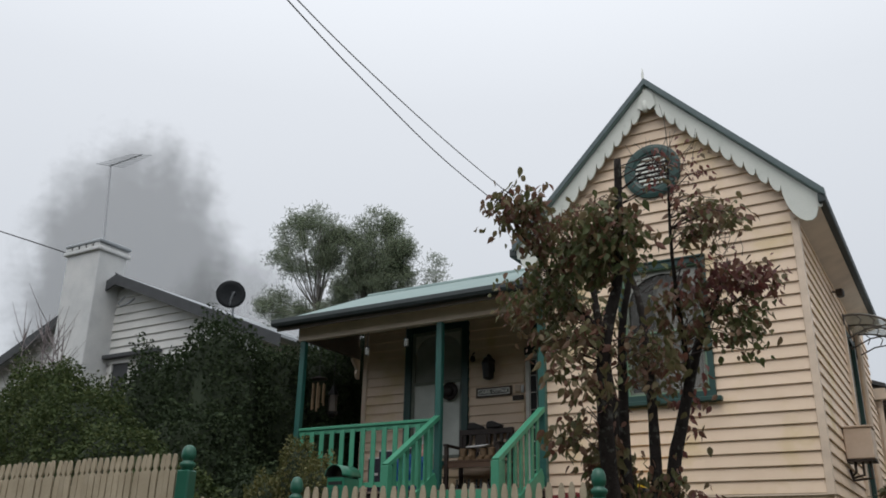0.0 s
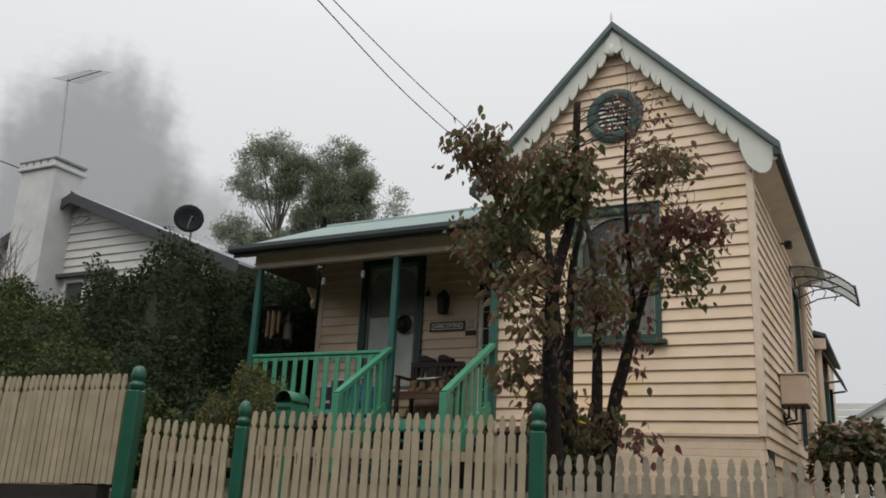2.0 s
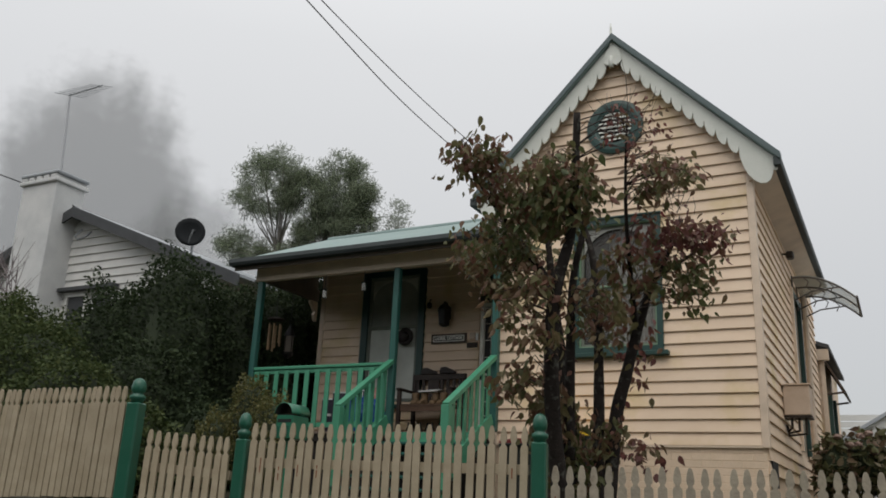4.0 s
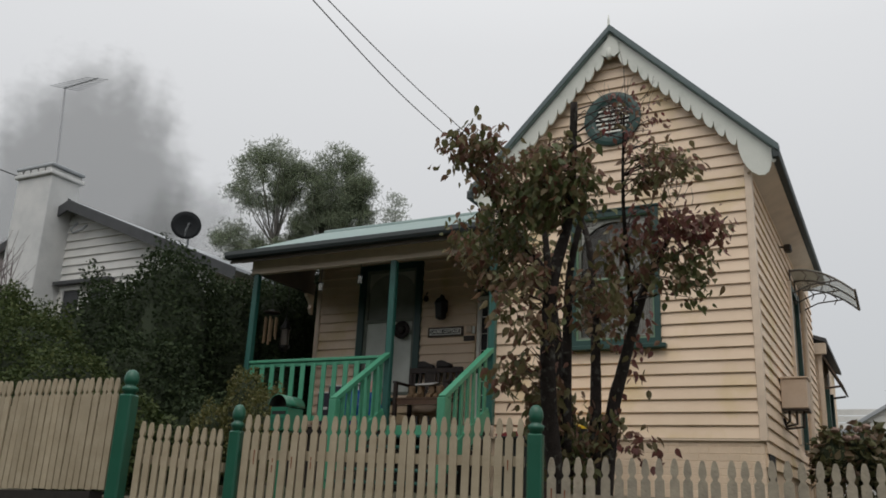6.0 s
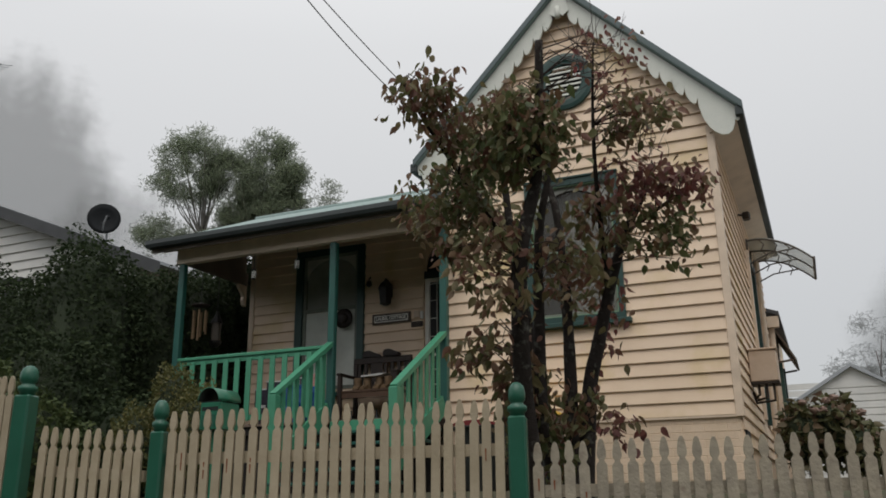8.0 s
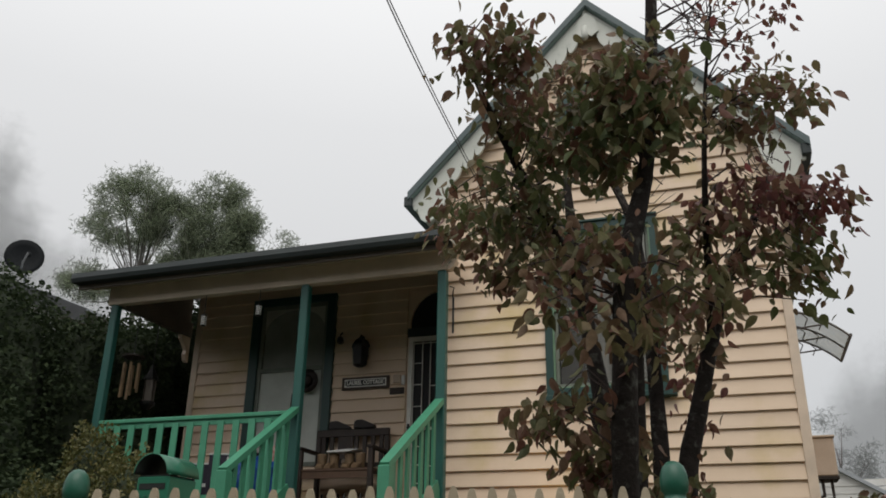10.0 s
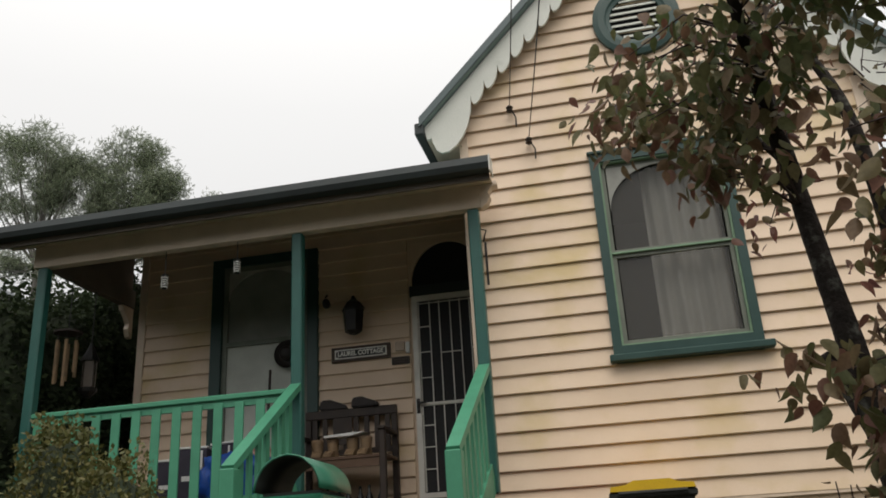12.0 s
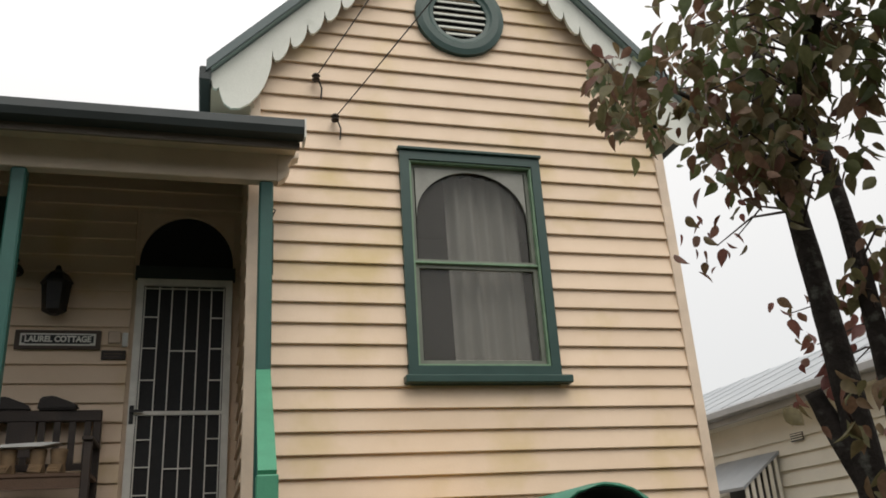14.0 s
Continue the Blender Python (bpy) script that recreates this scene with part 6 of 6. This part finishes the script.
for k in range(20):
    part("board", boxed(XR - 0.2, XR + 0.125, SIDE_END + 0.27, SIDE_END + 0.299, 1.55 + k * PITCH, 1.55 + (k + 1) * PITCH - 0.012), M["board"], rear)
part("frame", boxed(XR + 0.06, XR + 0.14, SIDE_END + 0.24, SIDE_END + 0.268, 1.5, 4.75), M["trim"], rear)
for y0 in (19.6, 20.8):
    part("frame", boxed(XR + 0.101, XR + 0.18, y0, y0 + 0.15, 2.2, 4.0), M["dark_green"], rear)
part("pane", boxed(XR + 0.101, XR + 0.13, 19.751, 20.799, 2.25, 3.95), M["pane"], rear)
part("rear_roof", prism(bmesh.new(), [(XR - 2.2, 5.75), (XR + 0.26, 4.86), (XR + 0.26, 4.78), (XR - 2.2, 5.67)], "y", SIDE_END + 0.1, 23.2), M["far_dark"], cottage, "dark skillion roof over the rear wing")
part("rear_soffit", boxed(XR + 0.0, XR + 0.24, SIDE_END + 0.12, SIDE_END + 0.235, 4.55, 4.775, bevel=0.006), M["soffit"], cottage, "boxed cream eave end")
hood_ = part("rear_hood", prism(bmesh.new(), [(XR + 0.105, 4.62), (XR + 0.44, 3.98), (XR + 0.47, 4.0), (XR + 0.135, 4.66)], "y", 19.4, 21.2), M["sign_frame"], cottage, "brown sloping rear window hood")
part("bracket", beam(bmesh.new(), (XR + 0.11, 19.45, 3.95), (XR + 0.42, 19.45, 3.99), 0.04, 0.04), M["sign_frame"], hood_)
part("bracket", beam(bmesh.new(), (XR + 0.11, 21.15, 3.95), (XR + 0.42, 21.15, 3.99), 0.04, 0.04), M["sign_frame"], hood_)
mb = thing("meter_box", "beige metal meter box on the side wall", "meter box", (XR, 12.6, 2.7))
part("body", boxed(XR + 0.031, XR + 0.37, 12.42, 12.78, 2.72, 3.12, bevel=0.012), M["meter"], mb)
part("lid", boxed(XR + 0.02, XR + 0.385, 12.40, 12.80, 3.121, 3.145, bevel=0.006), M["meter"], mb)
part("base_plate", boxed(XR + 0.03, XR + 0.375, 12.42, 12.78, 2.690, 2.719), M["bronze"], mb)
for k in range(3):
    part("conduit", tube(bmesh.new(), [(XR + 0.12 + 0.09 * k, 12.5, 2.70), (XR + 0.12 + 0.09 * k, 12.48, 2.56 - 0.04 * k), (XR + 0.07, 12.52, 2.52 - 0.03 * k), (XR + 0.04, 12.6, 2.60)], 0.018, 7), M["bronze"], mb)
fl = thing("flood_lamp", "small dark flood lamp under the eave", "lamp", (XR, 13.6, 5.3))
part("arm", tube(bmesh.new(), [(XR + 0.03, 13.6, 5.34), (XR + 0.12, 13.6, 5.32)], 0.015, 6), M["bronze"], fl)
part("head", boxed(XR + 0.09, XR + 0.20, 13.52, 13.68, 5.25, 5.36, bevel=0.02), M["bronze"], fl)

# ---- things on the verandah ----
bench = thing("garden_bench", "dark slatted timber bench against the verandah wall", "bench", (-6.1, 11.8, DECK_Z))
BX0, BX1 = -6.60, -5.63
part("top_rail", boxed(BX0, BX1, 11.96, 12.01, 3.27, 3.36, bevel=0.008), M["bench"], bench)
part("lower_rail", boxed(BX0, BX1, 11.96, 12.0, 2.90, 2.95), M["bench"], bench)
for i in range(8):
    x = BX0 + 0.10 + i * 0.11
    part("back_slat", boxed(x - 0.024, x + 0.024, 11.965, 11.99, 2.951, 3.269), M["bench"], bench)
part("back_panel", boxed(-6.28, -6.10, 11.955, 11.964, 3.0, 3.27), M["bench"], bench)
for i in range(4):
    part("seat_slat", boxed(BX0, BX1, 11.52 + 0.11 * i, 11.61 + 0.11 * i, 2.80, 2.83, bevel=0.005), M["bench_seat"], bench)
part("apron", boxed(BX0 + 0.05, BX1 - 0.05, 11.53, 11.55, 2.72, 2.799), M["bench_seat"], bench)
for x in (BX0 + 0.03, BX1 - 0.03):
    part("leg", boxed(x - 0.03, x + 0.03, 11.50, 11.56, DECK_Z, 3.05, bevel=0.006), M["bench"], bench)
    part("leg", boxed(x - 0.03, x + 0.03, 11.962, 12.02, DECK_Z, 3.27, bevel=0.006), M["bench"], bench)
    part("armrest", boxed(x - 0.04, x + 0.04, 11.48, 11.96, 3.051, 3.085, bevel=0.008), M["bench"], bench)


def shoe_mesh(length, high):
    b = bmesh.new()
    prism(b, [(0, 0), (length, 0), (length, 0.035), (length * 0.80, 0.06), (length * 0.55, high * 0.8), (length * 0.40, high), (length * 0.05, high * 0.92), (0, 0.03)], "y", -0.045, 0.045)
    bmesh.ops.bevel(b, geom=b.edges[:], offset=0.012, segments=2, affect="EDGES")
    return b


def put(b, x, y, z, turn):
    b.transform(Matrix.Translation((x, y, z)) @ pose(0, 0, 0, 0, 0, turn))
    return b


for x, turn in ((-6.45, 8), (-6.10, -6)):
    tagged(part("shoe", put(shoe_mesh(0.29, 0.11), x, 11.985, 3.361, turn), M["shoe"]), "dark worn shoe lying on the bench back", "shoe", "shoes on the bench")
for x, turn in ((-6.38, -80), (-6.22, -95), (-6.02, -88), (-5.88, -92)):
    b = bmesh.new()
    turned(b, (x, 11.72, 2.831), [(0.055, 0), (0.06, 0.03), (0.052, 0.08), (0.058, 0.16), (0.062, 0.19), (0.05, 0.195), (0.045, 0.12)], 12)
    bt_ = thing("boot", "tan sheepskin boot standing on the bench seat", "boot", (x, 11.7, 2.831), group="boots on the bench")
    part("shaft", b, M["boot"], bt_, smooth=True)
    part("foot", put(shoe_mesh(0.20, 0.085), x, 11.76, 2.831, turn), M["boot"], bt_)
nb_ = bmesh.new()
prism(nb_, [(-6.28, 3.03), (-6.0, 3.035), (-5.86, 3.06), (-5.98, 3.065), (-6.28, 3.05)], "y", 11.62, 11.78)
tagged(part("newspaper", nb_, M["white"]), "folded white newspaper lying on the boots", "newspaper")
for i in range(8):
    x = -6.5 + 0.105 * i
    bo = bmesh.new()
    turned(bo, (x, 11.75 + 0.05 * (i % 2), DECK_Z), [(0.034, 0), (0.036, 0.02), (0.036, 0.15), (0.014, 0.20), (0.014, 0.255), (0.010, 0.26)], 10)
    tagged(part("bottle", bo, M["bottle"], smooth=True), "dark glass bottle standing under the bench", "bottle", "bottles under the bench")
y = BACK_Y - 0.032
sg = thing("name_sign", "black house sign lettered LAUREL COTTAGE in a brown frame", "sign", (-6.02, y, 3.95))
part("board", boxed(-6.35, -5.70, y - 0.02, y - 0.0, 3.875, 4.035, bevel=0.004), M["sign_frame"], sg, "brown frame board")
part("panel", boxed(-6.31, -5.74, y - 0.026, y - 0.0205, 3.905, 4.005), M["gold"], sg, "cream border line")
part("panel", boxed(-6.295, -5.755, y - 0.031, y - 0.0265, 3.918, 3.992), M["sign"], sg, "black lettering panel")
for x0, x1 in ((-6.309, -6.27), (-5.78, -5.741)):
    for z0 in (3.906, 3.985):
        part("corner", boxed(x0, x1, y - 0.033, y - 0.0315, z0, z0 + 0.018), M["gold"], sg)
tc = bpy.data.curves.new("lettering", "FONT")
tc.body, tc.size, tc.extrude, tc.align_x, tc.align_y = "LAUREL COTTAGE", 0.068, 0.001, "CENTER", "CENTER"
to = bpy.data.objects.new("lettering", tc)
tc.offset = 0.0028
tm = bpy.data.meshes.new_from_object(to)
bpy.data.objects.remove(to)
tm.transform(Matrix.Translation((-6.025, y - 0.033, 3.955)) @ pose(0, 0, 0, 90, 0, 0) @ Matrix.Diagonal((0.88, 1.0, 1.0, 1.0)))
link_mesh("lettering", tm, M["gold"], sg)
bell = thing("door_bell", "white door bell box beside the door", "door bell", (-5.60, y, 3.98))
part("body", boxed(-5.645, -5.545, y - 0.03, y, 3.93, 4.03, bevel=0.006), M["meter"], bell)
part("button", boxed(-5.535, -5.49, y - 0.03, y, 3.90, 4.02, bevel=0.006), M["white"], bell)
pq = thing("wall_plaque", "dull bronze plaque under the door bell", "plaque", (-5.58, y, 3.83))
part("plate", boxed(-5.69, -5.50, y - 0.018, y, 3.79, 3.87, bevel=0.004), M["bronze"], pq)
part("bar", boxed(-5.67, -5.52, y - 0.0195, y - 0.0182, 3.835, 3.845), M["sign_frame"], pq)
part("bar", boxed(-5.67, -5.55, y - 0.0195, y - 0.0182, 3.812, 3.820), M["sign_frame"], pq)
wl_ = thing("wall_lantern", "black iron wall lantern on the verandah wall", "lantern", (-6.06, y, 4.3))
b = bmesh.new()
turned(b, (-6.06, y - 0.14, 4.13), [(0.04, 0), (0.095, 0.03), (0.115, 0.25), (0.13, 0.27), (0.085, 0.34), (0.03, 0.38), (0.015, 0.42)], 6)
part("cage", b, M["black_iron"], wl_)
part("arm", tube(bmesh.new(), [(-6.06, y, 4.40), (-6.06, y - 0.06, 4.54), (-6.06, y - 0.14, 4.54)], 0.012, 6), M["black_iron"], wl_)
part("back_plate", boxed(-6.11, -6.01, y - 0.015, y, 4.28, 4.48, bevel=0.005), M["black_iron"], wl_)
sp = thing("spot_lamp", "small dark spot lamp on the verandah wall", "lamp", (-6.40, y, 4.6))
part("head", turned(bmesh.new(), (-6.40, y - 0.05, 4.56), [(0.02, 0), (0.04, 0.02), (0.045, 0.09), (0.02, 0.12)], 10, (0.3, -0.5, -0.6)), M["bronze"], sp)
part("arm", tube(bmesh.new(), [(-6.40, y, 4.64), (-6.40, y - 0.05, 4.60)], 0.012, 6), M["bronze"], sp)
for x, zb in ((-7.45, 4.37), (-6.72, 4.43)):
    hl = thing("pendant_lamp", "small ribbed silver lantern hanging from the verandah beam", "lamp", (x, 10.53, 4.745), group="verandah pendants")
    part("cord", tube(bmesh.new(), [(x, 10.53, 4.746), (x, 10.53, zb + 0.15)], 0.004, 5), M["cable"], hl)
    part("cap", turned(bmesh.new(), (x, 10.53, zb + 0.12), [(0.036, 0), (0.038, 0.008), (0.022, 0.024), (0.006, 0.032)], 14), M["black_iron"], hl, smooth=True)
    part("core", turned(bmesh.new(), (x, 10.53, zb), [(0.024, 0), (0.024, 0.119)], 12), M["black_iron"], hl, smooth=True)
    for k in range(5):
        part("rib", turned(bmesh.new(), (x, 10.53, zb + 0.012 + 0.023 * k), [(0.0245, 0), (0.034, 0.003), (0.034, 0.010), (0.0245, 0.013)], 14), M["white"], hl, smooth=True)
lan = thing("hanging_lantern", "tall white-panelled lantern hanging at the verandah end", "lantern", (PX[0], 11.4, 4.0))
for k in range(4):
    a = k * math.pi / 2 + 0.5
    # White panels are given the shade-darkened lining colour.
    part("panel", put(boxed(-0.045, 0.045, -0.066, -0.062, 3.72, 4.0), PX[0], 11.4, 0, math.degrees(a)), M["lining"], lan)
part("roof", turned(bmesh.new(), (PX[0], 11.4, 4.0), [(0.10, 0), (0.09, 0.03), (0.04, 0.13), (0.012, 0.2)], 8), M["black_iron"], lan)
part("base", turned(bmesh.new(), (PX[0], 11.4, 3.62), [(0.03, 0), (0.09, 0.06), (0.095, 0.10)], 8), M["black_iron"], lan)
part("chain", tube(bmesh.new(), [(PX[0], 11.4, 4.2), (PX[0], 11.4, 4.78)], 0.006, 5), M["black_iron"], lan)
ch_ = thing("wind_chime", "bamboo wind chime hanging at the verandah end", "wind chime", (PX[0], 11.0, 4.2))
part("top", turned(bmesh.new(), (PX[0], 11.0, 4.20), [(0.14, 0), (0.14, 0.02), (0.03, 0.05)], 12), M["bench"], ch_)
part("cord", tube(bmesh.new(), [(PX[0], 11.0, 4.25), (PX[0], 11.0, 4.78)], 0.005, 5), M["cable"], ch_)
for k in range(6):
    a = k * math.tau / 6
    c = (PX[0] + 0.1 * math.cos(a), 11.0 + 0.1 * math.sin(a))
    part("chime_tube", tube(bmesh.new(), [(*c, 4.12), (*c, 3.80 - 0.03 * k)], 0.017, 8), M["boot"], ch_)
    part("chime_cord", tube(bmesh.new(), [(*c, 4.20), (*c, 4.12)], 0.003, 4), M["cable"], ch_)
# clutter behind the balustrade
bag = bmesh.new()
lump(bag, (-6.95, 11.1, 2.60), (0.36, 0.22, 0.30), 4, 4, 0.35)
tagged(part("plastic_bag", bag, M["bag_blue"], smooth=True), "bulging blue plastic bag on the deck", "bag")
bag = bmesh.new()
lump(bag, (-6.86, 11.36, 2.66), (0.20, 0.16, 0.36), 6, 4, 0.4)
tagged(part("cloth_bundle", bag, M["bag_pink"], smooth=True), "crumpled floral cloth bundle on the deck", "cloth")
for x, yy, h, turn in ((-7.45, 11.3, 0.66, 12), (-7.18, 11.5, 0.71, -15), (-7.75, 11.45, 0.58, 5)):
    ct = thing("carton", "dark printed carton with white edges on the deck", "carton", (x, yy, DECK_Z), group="cartons on the verandah")
    part("body", put(boxed(-0.14, 0.14, -0.15, 0.15, 0, h, bevel=0.006), x, yy, DECK_Z, turn), M["carton"], ct)
    part("rim", put(boxed(-0.145, 0.145, -0.155, 0.155, h - 0.001, h + 0.02, bevel=0.004), x, yy, DECK_Z, turn), M["white"], ct, "white top flap")
    part("stripe", put(boxed(0.08, 0.10, -0.153, -0.1505, 0.02, h - 0.02), x, yy, DECK_Z, turn), M["white"], ct)
    part("tape", put(boxed(-0.09, 0.05, -0.153, -0.1505, h * 0.55, h * 0.62), x, yy, DECK_Z, turn), M["white"], ct)
hook = thing("wall_thermometer", "thin dark hook and thermometer rod by the corner post", "rod", (-4.42, 10.7, 4.3))
part("rod", tube(bmesh.new(), [(-4.42, 10.735, 4.10), (-4.42, 10.735, 4.50)], 0.012, 6), M["black_iron"], hook)
part("hook", tube(bmesh.new(), [(-4.44, 10.77, 4.52), (-4.42, 10.72, 4.56), (-4.40, 10.70, 4.60), (-4.45, 10.70, 4.62)], 0.007, 5), M["black_iron"], hook)

# ---- letterbox, bins ----
lb = thing("letterbox", "green metal letterbox with a barrel lid behind the fence", "letterbox", (-4.315, 5.9, 0.75))
CX, LR = -4.315, 0.097
LX0, LX1, LY0, LY1 = CX - 0.091, CX + 0.091, 5.925, 6.145
part("stand", boxed(CX - 0.03, CX + 0.03, 6.0, 6.06, 0.70, 1.809), M["letter"], lb)
part("body", boxed(LX0, LX1, LY0, LY1, 1.81, 2.005, bevel=0.005), M["letter"], lb)
lid = bmesh.new()
n_ = 14
arc = [(CX + LR * math.cos(math.pi * k / n_), 2.015 + LR * math.sin(math.pi * k / n_)) for k in range(n_ + 1)]
arc2 = [(CX + (LR - 0.005) * math.cos(math.pi * k / n_), 2.015 + (LR - 0.005) * math.sin(math.pi * k / n_)) for k in range(n_ + 1)]
prism(lid, arc + arc2[::-1], "y", LY0 - 0.03, LY1 + 0.01)
part("lid", lid, M["letter"], lb, "curved green lid", True)
# Added dark lining imitates the shade inside the open lid.
lining_ = bmesh.new()
arc3 = [(CX + (LR - 0.0055) * math.cos(math.pi * k / n_), 2.015 + (LR - 0.0055) * math.sin(math.pi * k / n_)) for k in range(n_ + 1)]
arc4 = [(CX + (LR - 0.0075) * math.cos(math.pi * k / n_), 2.015 + (LR - 0.0075) * math.sin(math.pi * k / n_)) for k in range(n_ + 1)]
prism(lining_, arc3 + arc4[::-1], "y", LY0 - 0.027, LY1 + 0.007)
part("lid_lining", lining_, M["letter_dark"], lb, "inside of the lid, coloured near-black for shade", True)
part("slot", boxed(LX0 + 0.018, LX1 - 0.018, LY0 - 0.003, LY0 - 0.0008, 1.945, 1.973), M["letter_dark"], lb)
part("inner_floor", boxed(LX0 + 0.006, LX1 - 0.006, LY0 + 0.01, LY1 - 0.01, 2.006, 2.014), M["letter_dark"], lb)
for i, (x0, w) in enumerate(((-4.390, 0.018), (-4.355, 0.018), (-4.317, 0.052))):
    part("number_bar", boxed(x0, x0 + w, LY0 - 0.006, LY0 - 0.0008, 1.83, 1.918, bevel=0.002), M["fence_green"], lb)


def wheelie(label, x0, x1, y0, y1, top, lid_mat, lid_h):
    t = thing("wheelie_bin", label, "bin", ((x0 + x1) / 2, (y0 + y1) / 2, 1.4), group="bins by the wall")
    b = bmesh.new()
    s = 0.04
    v = [b.verts.new(p) for p in ((x0 + s, y0 + s, 1.40), (x1 - s, y0 + s, 1.40), (x1 - s, y1 - s, 1.40), (x0 + s, y1 - s, 1.40), (x0, y0, top), (x1, y0, top), (x1, y1, top), (x0, y1, top))]
    for f in ((0, 3, 2, 1), (4, 5, 6, 7), (0, 1, 5, 4), (1, 2, 6, 5), (2, 3, 7, 6), (3, 0, 4, 7)):
        b.faces.new([v[i] for i in f])
    bmesh.ops.bevel(b, geom=b.edges[:], offset=0.015, segments=2, affect="EDGES")
    part("body", b, M["bin_black"], t)
    part("rim", boxed(x0 - 0.02, x1 + 0.02, y0 - 0.02, y1 + 0.01, top - 0.055, top - 0.005, bevel=0.01), M["bin_black"], t)
    lb_ = bmesh.new()
    prism(lb_, [(x0 - 0.012, top), (x1 + 0.012, top), (x1 + 0.0, top + lid_h * 0.5), (x1 - 0.10, top + lid_h * 0.62), (x1 - 0.16, top + lid_h), (x0 + 0.16, top + lid_h), (x0 + 0.10, top + lid_h * 0.62), (x0, top + lid_h * 0.5)], "y", y0 - 0.03, y1 + 0.02)
    part("lid", lb_, lid_mat, t)
    part("handle", tube(bmesh.new(), [(x0 + 0.05, y0 - 0.05, top - 0.015), (x1 - 0.05, y0 - 0.05, top - 0.015)], 0.014, 8), M["bin_black"], t)
    for x in (x0 + 0.06, x1 - 0.06):
        part("bracket", boxed(x - 0.015, x + 0.015, y0 - 0.055, y0 - 0.018, top - 0.035, top - 0.002), M["bin_black"], t)
        part("wheel", turned(bmesh.new(), (x, y1 - 0.02, 1.5), [(0.03, -0.02), (0.1, -0.02), (0.1, 0.02), (0.03, 0.02)], 14, (1, 0, 0)), M["bin_black"], t)


wheelie("black wheelie bin with a bright yellow lid by the wall", -3.56, -2.985, 10.08, 10.63, 2.225, M["bin_yellow"], 0.07)
wheelie("black wheelie bin with a dark red lid by the wall", -4.19, -3.69, 10.16, 10.66, 2.135, M["bin_red"], 0.06)

# ---- unseen bank added behind the view to block low front light ----
bk = bmesh.new()
b_v = [[bk.verts.new((x, -15 - 0.02 * abs(x) + 0.6 * noise.noise(Vector((x * 0.3, k, 0))), -2.2 + k * (2.75 + 0.28 * noise.noise(Vector((x * 0.4, 0, k)))))) for x in range(-60, 61, 3)] for k in range(5)]
for ra_, rb_ in zip(b_v, b_v[1:]):
    for i in range(len(ra_) - 1):
        bk.faces.new((ra_[i], ra_[i + 1], rb_[i + 1], rb_[i]))
tagged(part("backdrop", bk, M["hedge_core"]), "unseen dark bank added across the street to block low light", "hedge", kind="structure")

# ---- small things on the window and round the tree ----
# Dark round wreath on the window, built as a brimmed disc with raised middle.
hat = thing("felt_hat", "dark round wreath-like thing hanging before the verandah window", "hat", (-6.83, 12.02, 4.02))
part("brim", turned(bmesh.new(), (-6.83, 12.04, 4.02), [(0.02, 0), (0.15, 0.004), (0.155, 0.012), (0.08, 0.02)], 20, (0, -1, 0)), M["shoe"], hat, smooth=True)
part("hat_crown", turned(bmesh.new(), (-6.83, 12.03, 4.02), [(0.085, 0.0), (0.08, 0.05), (0.06, 0.085), (0.02, 0.09)], 16, (0, -1, 0)), M["shoe"], hat, smooth=True)
brm = thing("broom", "thin dark broom handle leaning at the verandah window", "broom", (-7.0, 11.9, DECK_Z))
part("handle", tube(bmesh.new(), [(-7.0, 11.86, DECK_Z + 0.12), (-7.02, 12.02, 3.86)], 0.014, 8), M["bench"], brm)
part("head", boxed(-7.12, -6.88, 11.82, 11.88, DECK_Z, DECK_Z + 0.13, bevel=0.01), M["bench_seat"], brm)
rg = random.Random(77)
for x, yy, top in ((-2.55, 7.85, 2.12), (-2.42, 8.1, 2.02), (-2.68, 8.0, 1.95)):
    sp_ = thing("seedling", "scruffy little plant with dry stems at the tree foot", "plant", (x, yy, 1.2), group="plants at the tree foot")
    b = bmesh.new()
    cs = []
    for k in range(6):
        e = Vector((x + rg.uniform(-0.12, 0.12), yy + rg.uniform(-0.1, 0.1), top - rg.uniform(0, 0.35)))
        tube(b, [(x, yy, 1.15), (Vector((x, yy, 1.15)) + e) / 2 + Vector((0.03, 0, 0)), e], [0.010, 0.007, 0.003], 5)
        for q in range(4):
            cs.append(tuple(e.lerp(Vector((x, yy, 1.2)), 0.15 * q) + Vector((rg.uniform(-0.03, 0.03), rg.uniform(-0.03, 0.03), 0))))
    tagged(part("stem", b, M["twig"], sp_), kind="stuff")
    leaves("foliage", cs, 0.06, L_MIXED, sp_, shape="broad", droop=0.4, rng=np.random.default_rng(int(-100 * x)), kind="stuff")
